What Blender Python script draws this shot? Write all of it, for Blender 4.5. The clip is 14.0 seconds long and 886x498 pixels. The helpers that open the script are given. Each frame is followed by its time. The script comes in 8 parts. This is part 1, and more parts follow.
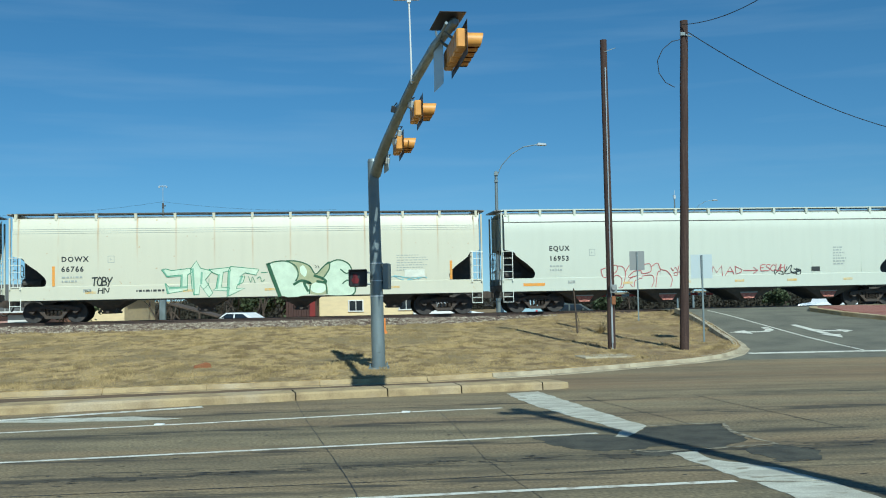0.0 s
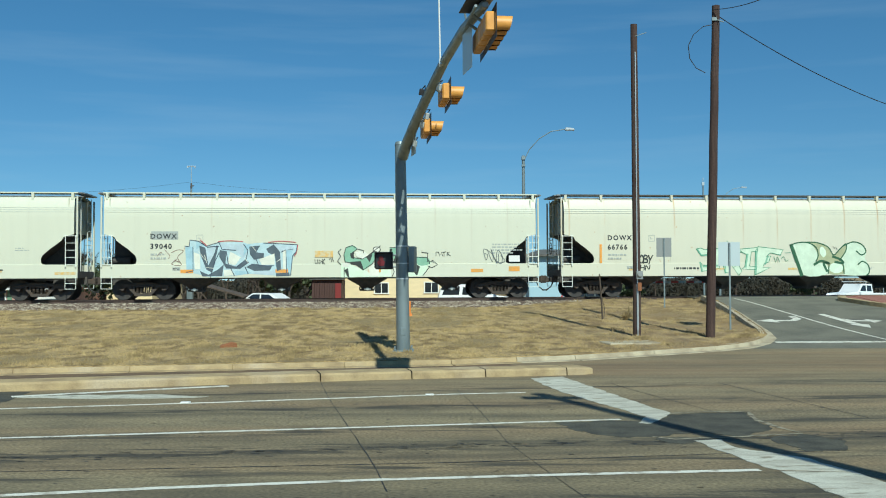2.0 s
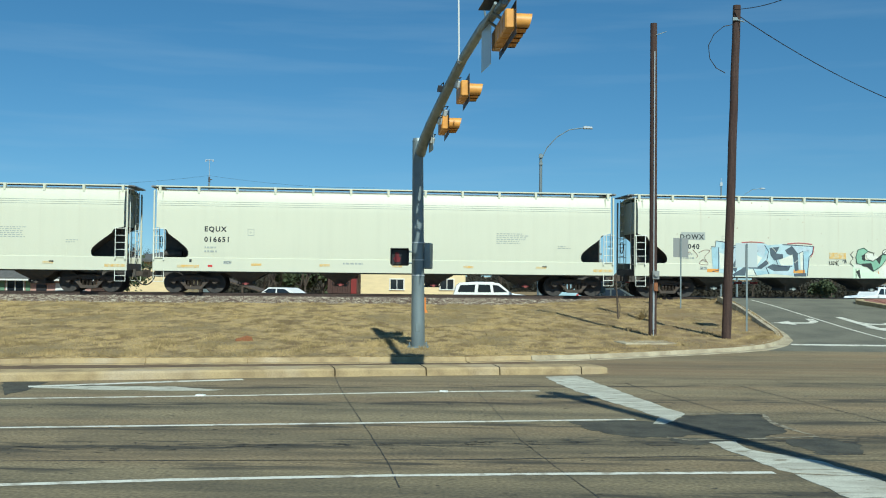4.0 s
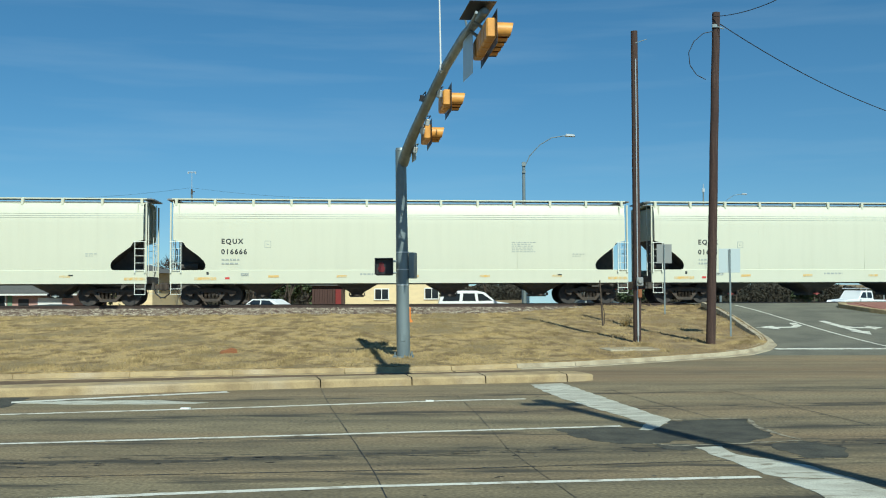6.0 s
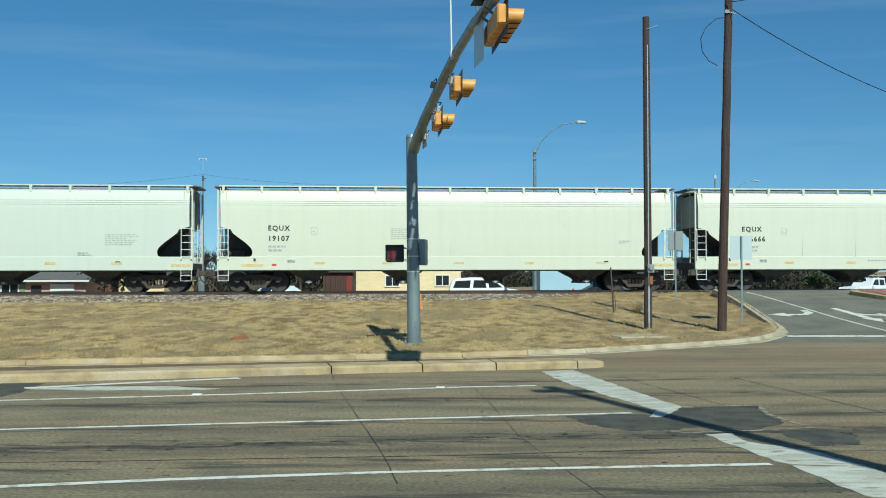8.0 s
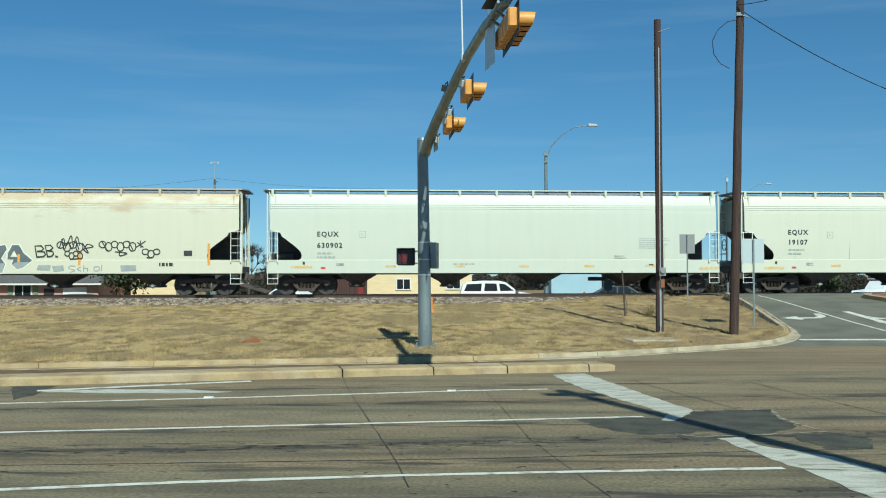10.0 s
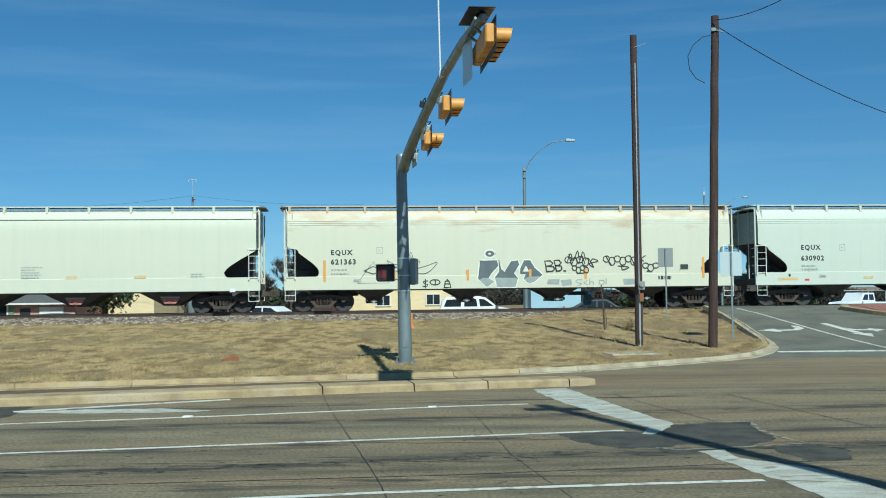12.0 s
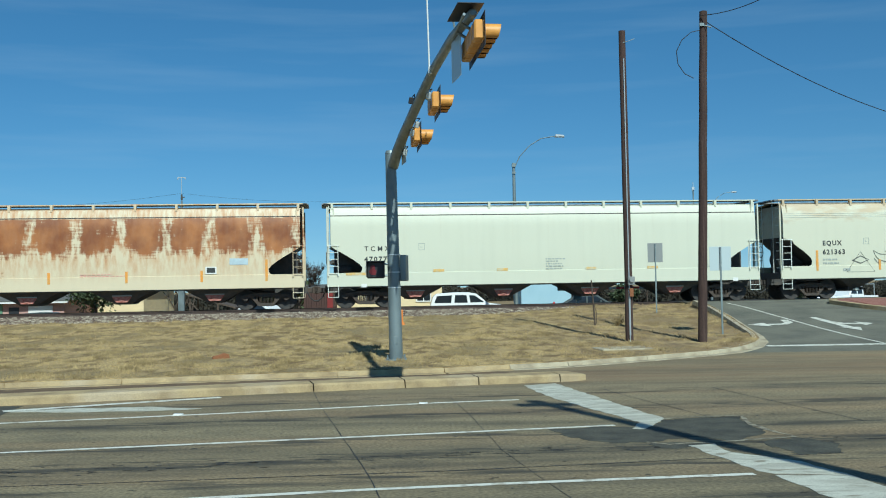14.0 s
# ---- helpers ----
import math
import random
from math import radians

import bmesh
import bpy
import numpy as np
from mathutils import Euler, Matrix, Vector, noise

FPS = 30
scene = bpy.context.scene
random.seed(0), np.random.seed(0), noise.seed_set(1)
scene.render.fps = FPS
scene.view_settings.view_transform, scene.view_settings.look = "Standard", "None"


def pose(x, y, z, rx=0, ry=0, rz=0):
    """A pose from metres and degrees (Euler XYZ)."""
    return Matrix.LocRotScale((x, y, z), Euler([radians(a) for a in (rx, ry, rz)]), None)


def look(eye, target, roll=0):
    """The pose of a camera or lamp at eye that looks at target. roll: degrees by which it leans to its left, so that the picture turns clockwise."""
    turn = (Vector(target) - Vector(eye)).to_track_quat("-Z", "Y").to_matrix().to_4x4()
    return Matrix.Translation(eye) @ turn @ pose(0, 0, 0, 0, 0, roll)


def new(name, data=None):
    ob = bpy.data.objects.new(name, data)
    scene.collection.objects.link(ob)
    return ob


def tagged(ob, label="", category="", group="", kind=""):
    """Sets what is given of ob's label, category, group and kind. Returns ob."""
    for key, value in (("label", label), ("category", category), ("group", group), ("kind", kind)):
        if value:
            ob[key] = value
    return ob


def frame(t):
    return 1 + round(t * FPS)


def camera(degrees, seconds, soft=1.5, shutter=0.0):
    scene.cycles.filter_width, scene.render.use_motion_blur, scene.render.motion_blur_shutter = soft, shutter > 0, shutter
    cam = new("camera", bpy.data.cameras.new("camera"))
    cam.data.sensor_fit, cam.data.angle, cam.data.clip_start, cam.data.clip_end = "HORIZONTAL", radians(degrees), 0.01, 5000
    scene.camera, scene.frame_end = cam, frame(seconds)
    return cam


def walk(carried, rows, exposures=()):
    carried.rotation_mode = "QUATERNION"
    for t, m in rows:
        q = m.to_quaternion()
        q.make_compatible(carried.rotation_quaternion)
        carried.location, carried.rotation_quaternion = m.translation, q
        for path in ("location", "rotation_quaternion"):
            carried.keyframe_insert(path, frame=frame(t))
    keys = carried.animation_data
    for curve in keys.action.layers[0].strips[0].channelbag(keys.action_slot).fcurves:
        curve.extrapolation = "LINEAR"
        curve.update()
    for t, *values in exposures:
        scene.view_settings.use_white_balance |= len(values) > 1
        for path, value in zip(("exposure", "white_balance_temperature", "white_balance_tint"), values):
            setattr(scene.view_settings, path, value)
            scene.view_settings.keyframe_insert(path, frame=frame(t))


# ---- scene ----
cam = camera(47.0, 14.0, soft=1.05)
walk(cam, [
    (0.0, pose(0, 0, 2.05, 92.579, 1.124, -0.978)),
    (0.5, pose(0, 0, 2.05, 92.319, 0.636, -0.922)),
    (1.0, pose(0, 0, 2.05, 92.092, 0.377, -0.483)),
    (1.5, pose(0, 0, 2.05, 91.949, 0.341, 0.002)),
    (2.0, pose(0, 0, 2.05, 91.673, 0.239, 0.450)),
    (2.5, pose(0, 0, 2.05, 91.417, -0.289, 1.011)),
    (3.0, pose(0, 0, 2.05, 91.195, -0.565, 1.425)),
    (5.5, pose(0, 0, 2.05, 92.064, -0.433, 0.885)),
    (6.0, pose(0, 0, 2.05, 92.020, 0.159, 0.465)),
    (6.5, pose(0, 0, 2.05, 91.979, 0.731, 0.083)),
    (7.0, pose(0, 0, 2.05, 91.880, 0.855, 0.294)),
    (7.5, pose(0, 0, 2.05, 91.530, 0.379, 0.804)),
    (8.0, pose(0, 0, 2.05, 91.279, 0.104, 1.065)),
    (10.5, pose(0, 0, 2.05, 91.637, 0.126, 1.736)),
    (11.0, pose(0, 0, 2.05, 91.928, 0.341, 1.405)),
    (11.5, pose(0, 0, 2.05, 92.205, 0.520, 0.920)),
    (12.0, pose(0, 0, 2.05, 92.339, 0.649, 0.547)),
    (12.5, pose(0, 0, 2.05, 92.323, 0.757, 0.404)),
    (13.0, pose(0, 0, 2.05, 92.367, 1.010, 0.183)),
    (13.5, pose(0, 0, 2.05, 92.370, 1.097, 0.025)),
    (14.0, pose(0, 0, 2.05, 92.128, 1.000, 0.000)),
], exposures=[(0.0, -0.02, 5330, -3.0), (1.5, 0.0, 5600, -3.0), (3.0, 0.05, 5560, -3.0), (6.5, 0.06, 5700, -3.0), (8.0, 0.05, 5520, -3.0), (11.0, 0.05, 5620, -3.0), (12.5, -0.03, 5220, -3.0), (13.5, -0.05, 5280, -3.0), (14.0, -0.06, 5320, -3.0)])

# ---- world and sun ----
SUN_AZ, SUN_EL = 163.5, 43.0
world = bpy.data.worlds.new("sky")
scene.world = world
world.use_nodes = True
wn, wl = world.node_tree.nodes, world.node_tree.links
sky = wn.new("ShaderNodeTexSky")
sky.sky_type, sky.sun_disc = "NISHITA", False
sky.sun_elevation, sky.sun_rotation = radians(SUN_EL), radians(SUN_AZ)
sky.altitude, sky.air_density, sky.dust_density, sky.ozone_density = 200, 1.0, 0.1, 3.5
coord = wn.new("ShaderNodeTexCoord")
stretch = wn.new("ShaderNodeMapping")
stretch.inputs["Scale"].default_value = (2.0, 2.0, 24.0)
stretch.inputs["Rotation"].default_value = (0.0, radians(3), 0.0)
cirrus = wn.new("ShaderNodeTexNoise")
cirrus.inputs["Scale"].default_value, cirrus.inputs["Detail"].default_value = 1.7, 5.0
thin = wn.new("ShaderNodeMapRange")
thin.inputs[1].default_value, thin.inputs[2].default_value = 0.50, 0.82
thin.inputs[3].default_value, thin.inputs[4].default_value = 0.035, 0.16
veil = wn.new("ShaderNodeMix")
veil.data_type = "RGBA"
veil.inputs[7].default_value = (7.0, 8.0, 8.6, 1)
wl.new(coord.outputs["Generated"], stretch.inputs[0])
wl.new(stretch.outputs[0], cirrus.inputs["Vector"])
wl.new(cirrus.outputs[0], thin.inputs[0])
wl.new(thin.outputs[0], veil.inputs[0])
deep = wn.new("ShaderNodeHueSaturation")
deep.inputs["Hue"].default_value, deep.inputs["Saturation"].default_value = 0.492, 1.23
lift = wn.new("ShaderNodeMapping")
lift.inputs["Location"].default_value = (0.0, 0.0, 0.055)
wl.new(coord.outputs["Generated"], lift.inputs[0])
wl.new(lift.outputs[0], sky.inputs[0])
wl.new(sky.outputs[0], deep.inputs["Color"])
wl.new(deep.outputs[0], veil.inputs[6])
wl.new(veil.outputs[2], wn["Background"].inputs[0])
wn["Background"].inputs[1].default_value = 0.078
sun_data = bpy.data.lights.new("sun", "SUN")
sun_data.energy, sun_data.angle, sun_data.color = 4.9, radians(0.53), (1.0, 0.93, 0.78)
sun = new("sun", sun_data)
az, el = radians(SUN_AZ), radians(SUN_EL)
sun.matrix_world = look((40 * math.sin(az), 40 * math.cos(az), 30), (40 * math.sin(az) - math.sin(az) * math.cos(el), 40 * math.cos(az) - math.cos(az) * math.cos(el), 30 - math.sin(el)))

# ---- materials ----
def material(name, colour, rough=0.6, metal=0.0, second=None, scale=6.0, low=0.4, high=0.65, stretch=(1, 1, 1), bump=0.0, fine=60.0,
             grain=0.12, third=None, third_scale=0.6, third_low=0.5, third_high=0.7, spec=0.5):
    """Two-scale surface: base colour, patches of a second and third colour, fine grain and relief."""
    m = bpy.data.materials.new(name)
    m.use_nodes = True
    n, l = m.node_tree.nodes, m.node_tree.links
    b = n["Principled BSDF"]
    b.inputs["Roughness"].default_value, b.inputs["Metallic"].default_value = rough, metal
    b.inputs["Specular IOR Level"].default_value = spec
    tc, mp = n.new("ShaderNodeTexCoord"), n.new("ShaderNodeMapping")
    mp.inputs["Scale"].default_value = stretch
    l.new(tc.outputs["Object"], mp.inputs[0])

    def noise_mask(size, a, z, detail=6.0):
        t = n.new("ShaderNodeTexNoise")
        t.inputs["Scale"].default_value, t.inputs["Detail"].default_value = size, detail
        l.new(mp.outputs[0], t.inputs["Vector"])
        r = n.new("ShaderNodeMapRange")
        r.inputs[1].default_value, r.inputs[2].default_value = a, z
        l.new(t.outputs[0], r.inputs[0])
        return r.outputs[0], t.outputs[0]

    def blend(mask, first, other, mode="MIX"):
        x = n.new("ShaderNodeMix")
        x.data_type, x.blend_type = "RGBA", mode
        if mask is None:
            x.inputs[0].default_value = 1.0
        else:
            l.new(mask, x.inputs[0])
        for slot, v in ((6, first), (7, other)):
            if isinstance(v, tuple):
                x.inputs[slot].default_value = (*v, 1)
            else:
                l.new(v, x.inputs[slot])
        return x.outputs[2]

    out = colour
    if second:
        out = blend(noise_mask(scale, low, high)[0], out, second)
    if third:
        out = blend(noise_mask(third_scale, third_low, third_high)[0], out, third)
    t = n.new("ShaderNodeTexNoise")
    t.inputs["Scale"].default_value, t.inputs["Detail"].default_value = fine, 4.0
    l.new(tc.outputs["Object"], t.inputs["Vector"])
    r = n.new("ShaderNodeMapRange")
    r.inputs[1].default_value, r.inputs[2].default_value = 0.3, 0.7
    r.inputs[3].default_value, r.inputs[4].default_value = 1 - grain, 1 + grain
    l.new(t.outputs[0], r.inputs[0])
    c = n.new("ShaderNodeCombineColor")
    for i in range(3):
        l.new(r.outputs[0], c.inputs[i])
    out = blend(None, out, c.outputs[0], "MULTIPLY")
    l.new(out, b.inputs["Base Color"])
    if bump:
        bp = n.new("ShaderNodeBump")
        bp.inputs["Strength"].default_value, bp.inputs["Distance"].default_value = 1.0, bump
        l.new(t.outputs[0], bp.inputs["Height"])
        l.new(bp.outputs[0], b.inputs["Normal"])
    return m


def glow(name, colour, strength):
    m = bpy.data.materials.new(name)
    m.use_nodes = True
    b = m.node_tree.nodes["Principled BSDF"]
    b.inputs["Base Color"].default_value = b.inputs["Emission Color"].default_value = (*colour, 1)
    b.inputs["Emission Strength"].default_value = strength
    return m


def paint_with_rust(name, colour, amount, rust=(0.24, 0.085, 0.035), band=None):
    """Weathered wagon paint: faint vertical streaks, plate-wise tone, rust that keeps to a height band of the wagon side."""
    m = material(name, colour, 0.5, second=tuple(c * 0.965 for c in colour), scale=1.1, low=0.45, high=0.75, stretch=(3.0, 1, 0.25), fine=25, grain=0.03)
    n, l = m.node_tree.nodes, m.node_tree.links
    b = n["Principled BSDF"]
    old = b.inputs["Base Color"].links[0].from_socket
    tc = n.new("ShaderNodeTexCoord")
    sep = n.new("ShaderNodeSeparateXYZ")
    l.new(tc.outputs["Object"], sep.inputs[0])

    def math_node(op, a, z=0.0, clamp=False):
        k = n.new("ShaderNodeMath")
        k.operation, k.use_clamp = op, clamp
        for i, v in enumerate((a, z)):
            if isinstance(v, (int, float)):
                k.inputs[i].default_value = v
            else:
                l.new(v, k.inputs[i])
        return k.outputs[0]

    mp = n.new("ShaderNodeMapping")
    mp.inputs["Scale"].default_value = (1.7, 1, 0.8) if band == "heavy" else (2.4, 1, 0.35) if band != "eaves" else (0.55, 1, 2.2)
    l.new(tc.outputs["Object"], mp.inputs[0])
    t = n.new("ShaderNodeTexNoise")
    t.inputs["Scale"].default_value, t.inputs["Detail"].default_value, t.inputs["Roughness"].default_value = (1.9 if band == "heavy" else 1.5), 10.0, 0.60
    l.new(mp.outputs[0], t.inputs["Vector"])
    if band == "heavy":
        # rust fills each side panel below the eaves, thins out at the posts and runs down the sheet
        def streaks(size, scale, detail):
            m_, k_ = n.new("ShaderNodeMapping"), n.new("ShaderNodeTexNoise")
            m_.inputs["Scale"].default_value = size
            k_.inputs["Scale"].default_value, k_.inputs["Detail"].default_value, k_.inputs["Roughness"].default_value = scale, detail, 0.58
            l.new(tc.outputs["Object"], m_.inputs[0])
            l.new(m_.outputs[0], k_.inputs["Vector"])
            return math_node("SUBTRACT", k_.outputs[0], 0.5)
        drips, courses, large = streaks((2.6, 1, 0.7), 2.0, 9.0), streaks((0.35, 1, 3.4), 3.6, 8.0), streaks((0.5, 1, 0.6), 1.0, 2.0)
        wave = math_node("COSINE", math_node("MULTIPLY", math_node("SUBTRACT", sep.outputs[0], 8.74), 2 * math.pi / 1.91))
        panel = math_node("MULTIPLY", math_node("ADD", wave, 1.85), 0.56, True)
        top = math_node("MULTIPLY", math_node("SUBTRACT", 4.13, sep.outputs[2]), 12.0, True)
        low = math_node("MULTIPLY", math_node("SUBTRACT", sep.outputs[2], 2.15), 1.35, True)
        ragged_ = math_node("ADD", math_node("ADD", math_node("MULTIPLY", drips, 2.0), math_node("MULTIPLY", courses, 1.3)), math_node("MULTIPLY", large, 0.9))
        block = math_node("MULTIPLY", math_node("MULTIPLY", panel, low), top)
        core = math_node("MULTIPLY", math_node("SUBTRACT", math_node("ADD", math_node("MULTIPLY", block, 1.65), math_node("MULTIPLY", ragged_, 1.25)), 0.62), 1.8, True)
        eave = math_node("SUBTRACT", 1.0, math_node("MULTIPLY", math_node("ABSOLUTE", math_node("SUBTRACT", sep.outputs[2], 4.03)), 9.0), True)
        core = math_node("MAXIMUM", core, math_node("MULTIPLY", eave, math_node("ADD", ragged_, 0.75), True))
        mask = math_node("MULTIPLY", core, 0.93)
        washed = n.new("ShaderNodeMix")
        washed.data_type = "RGBA"
        washed.inputs[7].default_value = (0.47, 0.20, 0.055, 1)
        reach = math_node("MULTIPLY", math_node("SUBTRACT", sep.outputs[2], 1.25), 0.75, True)
        wash = math_node("MULTIPLY", math_node("MULTIPLY", math_node("ADD", math_node("MULTIPLY", drips, 3.4), math_node("ADD", math_node("MULTIPLY", panel, 0.42), 0.05)), 0.85, True), reach)
        l.new(wash, washed.inputs[0])
        l.new(old, washed.inputs[6])
        old = washed.outputs[2]
    elif band == "eaves":
        level = math_node("MULTIPLY", math_node("SUBTRACT", sep.outputs[2], 2.9), 0.34, True)
        mask = math_node("MULTIPLY", math_node("SUBTRACT", math_node("ADD", t.outputs[0], level), 0.79), 4.5, True)
        mask = math_node("MULTIPLY", mask, 0.5)
    else:
        # narrow runs below the roof brackets
        run = math_node("POWER", math_node("ABSOLUTE", math_node("COSINE", math_node("MULTIPLY", math_node("ADD", sep.outputs[0], 9.85), math.pi / 1.6425))), 420.0)
        level = math_node("MULTIPLY", math_node("SUBTRACT", sep.outputs[2], 2.0), 0.52, True)
        spots = math_node("MULTIPLY", math_node("SUBTRACT", t.outputs[0], 0.36), 3.4, True)
        mask = math_node("MULTIPLY", math_node("MULTIPLY", run, level), spots)
        mask = math_node("MULTIPLY", mask, amount)
        if amount > 0.2:
            # scattered chips and dirt specks
            chips = n.new("ShaderNodeTexNoise")
            chips.inputs["Scale"].default_value, chips.inputs["Detail"].default_value = 4.5, 2.0
            l.new(tc.outputs["Object"], chips.inputs["Vector"])
            mask = math_node("MAXIMUM", mask, math_node("MULTIPLY", math_node("MULTIPLY", math_node("SUBTRACT", chips.outputs[0], 0.71), 14.0, True), 0.7))
    x = n.new("ShaderNodeMix")
    x.data_type = "RGBA"
    l.new(mask, x.inputs[0])
    l.new(old, x.inputs[6])
    rusty = n.new("ShaderNodeMix")
    rusty.data_type = "RGBA"
    rusty.inputs[6].default_value, rusty.inputs[7].default_value = (*rust, 1), ((0.42, 0.165, 0.045, 1) if band == "heavy" else (0.40, 0.21, 0.075, 1))
    tone = n.new("ShaderNodeTexNoise")
    tone.inputs["Scale"].default_value, tone.inputs["Detail"].default_value = 1.1, 8.0
    l.new(tc.outputs["Object"], tone.inputs["Vector"])
    l.new(math_node("MULTIPLY", math_node("SUBTRACT", tone.outputs[0], 0.38), 3.0, True), rusty.inputs[0])
    l.new(rusty.outputs[2], x.inputs[7])
    l.new(x.outputs[2], b.inputs["Base Color"])
    return m


WHITE = (0.612, 0.618, 0.488)
PAINT = {
    "spotted": paint_with_rust("spotted wagon paint", WHITE, 0.25),
    "clean": paint_with_rust("clean wagon paint", WHITE, 0.08),
    "grey": paint_with_rust("pale grey wagon paint", (0.575, 0.605, 0.505), 0.05),
    "runs": paint_with_rust("rust streaked wagon paint", (0.620, 0.605, 0.470), 0.9, rust=(0.5, 0.28, 0.08)),
    "eaves": paint_with_rust("rust topped wagon paint", (0.622, 0.610, 0.466), 0.5, rust=(0.46, 0.27, 0.10), band="eaves"),
    "heavy": paint_with_rust("badly rusted wagon paint", (0.66, 0.57, 0.39), 1.0, rust=(0.20, 0.058, 0.013), band="heavy"),
}
WHITE_TRIM = material("white wagon trim", (0.74, 0.76, 0.68), 0.5, second=(0.55, 0.52, 0.42), scale=4, low=0.55, high=0.8, grain=0.05)
DARK_STEEL = material("grimy black steel, shade on slope sheets", (0.062, 0.060, 0.056), 0.7, second=(0.09, 0.077, 0.064), scale=5, bump=0.004, fine=30)
TRUCK_STEEL = material("dusty truck casting", (0.055, 0.046, 0.038), 0.75, second=(0.085, 0.06, 0.043), scale=6, bump=0.005, fine=25)
WHEEL_STEEL = material("wheel steel", (0.040, 0.037, 0.034), 0.65, second=(0.062, 0.052, 0.045), scale=8)
RAIL_STEEL = material("rusty rail steel", (0.05, 0.033, 0.025), 0.6, second=(0.08, 0.05, 0.036), scale=9)
GRATE = material("galvanised running board", (0.30, 0.31, 0.31), 0.5, 0.4, second=(0.16, 0.16, 0.16), scale=3, stretch=(2, 1, 1))
BLACK_INK = material("black stencil paint", (0.035, 0.04, 0.04), 0.6, grain=0.2)
GREY_INK = material("faded grey stencil paint", (0.36, 0.39, 0.36), 0.6, grain=0.15)
YELLOW_TAPE = material("yellow reflective tape", (0.66, 0.42, 0.12), 0.4, second=(0.60, 0.52, 0.32), scale=7, low=0.38, high=0.6)
ORANGE_TAPE = material("orange reflective bar", (0.75, 0.32, 0.05), 0.35, second=(0.6, 0.34, 0.1), scale=7)
GATE_RED = material("faded red gate paint", (0.42, 0.13, 0.095), 0.7, second=(0.50, 0.26, 0.20), scale=9, grain=0.2)
RED_TAPE = material("red reflective tape", (0.55, 0.06, 0.05), 0.4)
SPRAY = {k: material(k + " spray paint", v, 0.5, second=tuple(min(1, c * 1.12 + 0.01) for c in v), scale=3.5, grain=0.1) for k, v in {
    "green": (0.05, 0.24, 0.13), "mint": (0.23, 0.42, 0.29), "dark_green": (0.03, 0.10, 0.045), "olive": (0.36, 0.38, 0.22),
    "pale_green": (0.62, 0.74, 0.56), "sky": (0.33, 0.49, 0.55), "navy": (0.04, 0.055, 0.09), "lilac": (0.43, 0.52, 0.56), "rose": (0.42, 0.11, 0.11),
    "pink": (0.68, 0.26, 0.26), "black": (0.03, 0.035, 0.03), "grey": (0.11, 0.13, 0.135), "cream": (0.64, 0.65, 0.545), "rust_red": (0.28, 0.06, 0.05), "cyan": (0.3, 0.58, 0.62), "white": (0.66, 0.67, 0.57), "pale_mint": (0.56, 0.66, 0.50), "ice": (0.43, 0.56, 0.585), "slate": (0.075, 0.10, 0.12), "brown": (0.22, 0.13, 0.10), "ink": (0.07, 0.08, 0.075), "mid_grey": (0.30, 0.33, 0.31)}.items()}

ROAD = material("worn concrete road", (0.226, 0.186, 0.104), 0.85, second=(0.138, 0.117, 0.068), scale=1.0, low=0.42, high=0.68, stretch=(0.10, 1.6, 1), bump=0.008, fine=22, grain=0.40,
                third=(0.262, 0.186, 0.096), third_scale=0.35, third_low=0.45, third_high=0.75)


def lane_wear(m, bands, slope, grainy=(0.35, 3.0, 1), cut=0.22, gain=1.5, amount=0.72, colour=(0.052, 0.045, 0.030)):
    """Darker wear along the middle of each lane, broken up by long streaks."""
    n, l = m.node_tree.nodes, m.node_tree.links
    b = n["Principled BSDF"]
    old = b.inputs["Base Color"].links[0].from_socket
    tc, sep = n.new("ShaderNodeTexCoord"), n.new("ShaderNodeSeparateXYZ")
    l.new(tc.outputs["Object"], sep.inputs[0])

    def op(kind, a, c, clamp=False):
        k = n.new("ShaderNodeMath")
        k.operation, k.use_clamp = kind, clamp
        for i, v in enumerate((a, c)):
            if isinstance(v, (int, float)):
                k.inputs[i].default_value = v
            else:
                l.new(v, k.inputs[i])
        return k.outputs[0]
    across = op("SUBTRACT", sep.outputs[1], op("MULTIPLY", sep.outputs[0], slope))
    total = None
    for centre, width in bands:
        d = op("DIVIDE", op("SUBTRACT", across, centre), width)
        bell = op("POWER", 2.718, op("MULTIPLY", op("MULTIPLY", d, d), -1.0))
        total = bell if total is None else op("ADD", total, bell)
    mp, t = n.new("ShaderNodeMapping"), n.new("ShaderNodeTexNoise")
    mp.inputs["Scale"].default_value = grainy
    t.inputs["Scale"].default_value, t.inputs["Detail"].default_value = 1.2, 8.0
    l.new(tc.outputs["Object"], mp.inputs[0])
    l.new(mp.outputs[0], t.inputs["Vector"])
    mask = op("MULTIPLY", total, op("MULTIPLY", op("SUBTRACT", t.outputs[0], cut), gain, True), True)
    x = n.new("ShaderNodeMix")
    x.data_type = "RGBA"
    x.inputs[7].default_value = (*colour, 1)
    l.new(op("MULTIPLY", mask, amount), x.inputs[0])
    l.new(old, x.inputs[6])
    l.new(x.outputs[2], b.inputs["Base Color"])


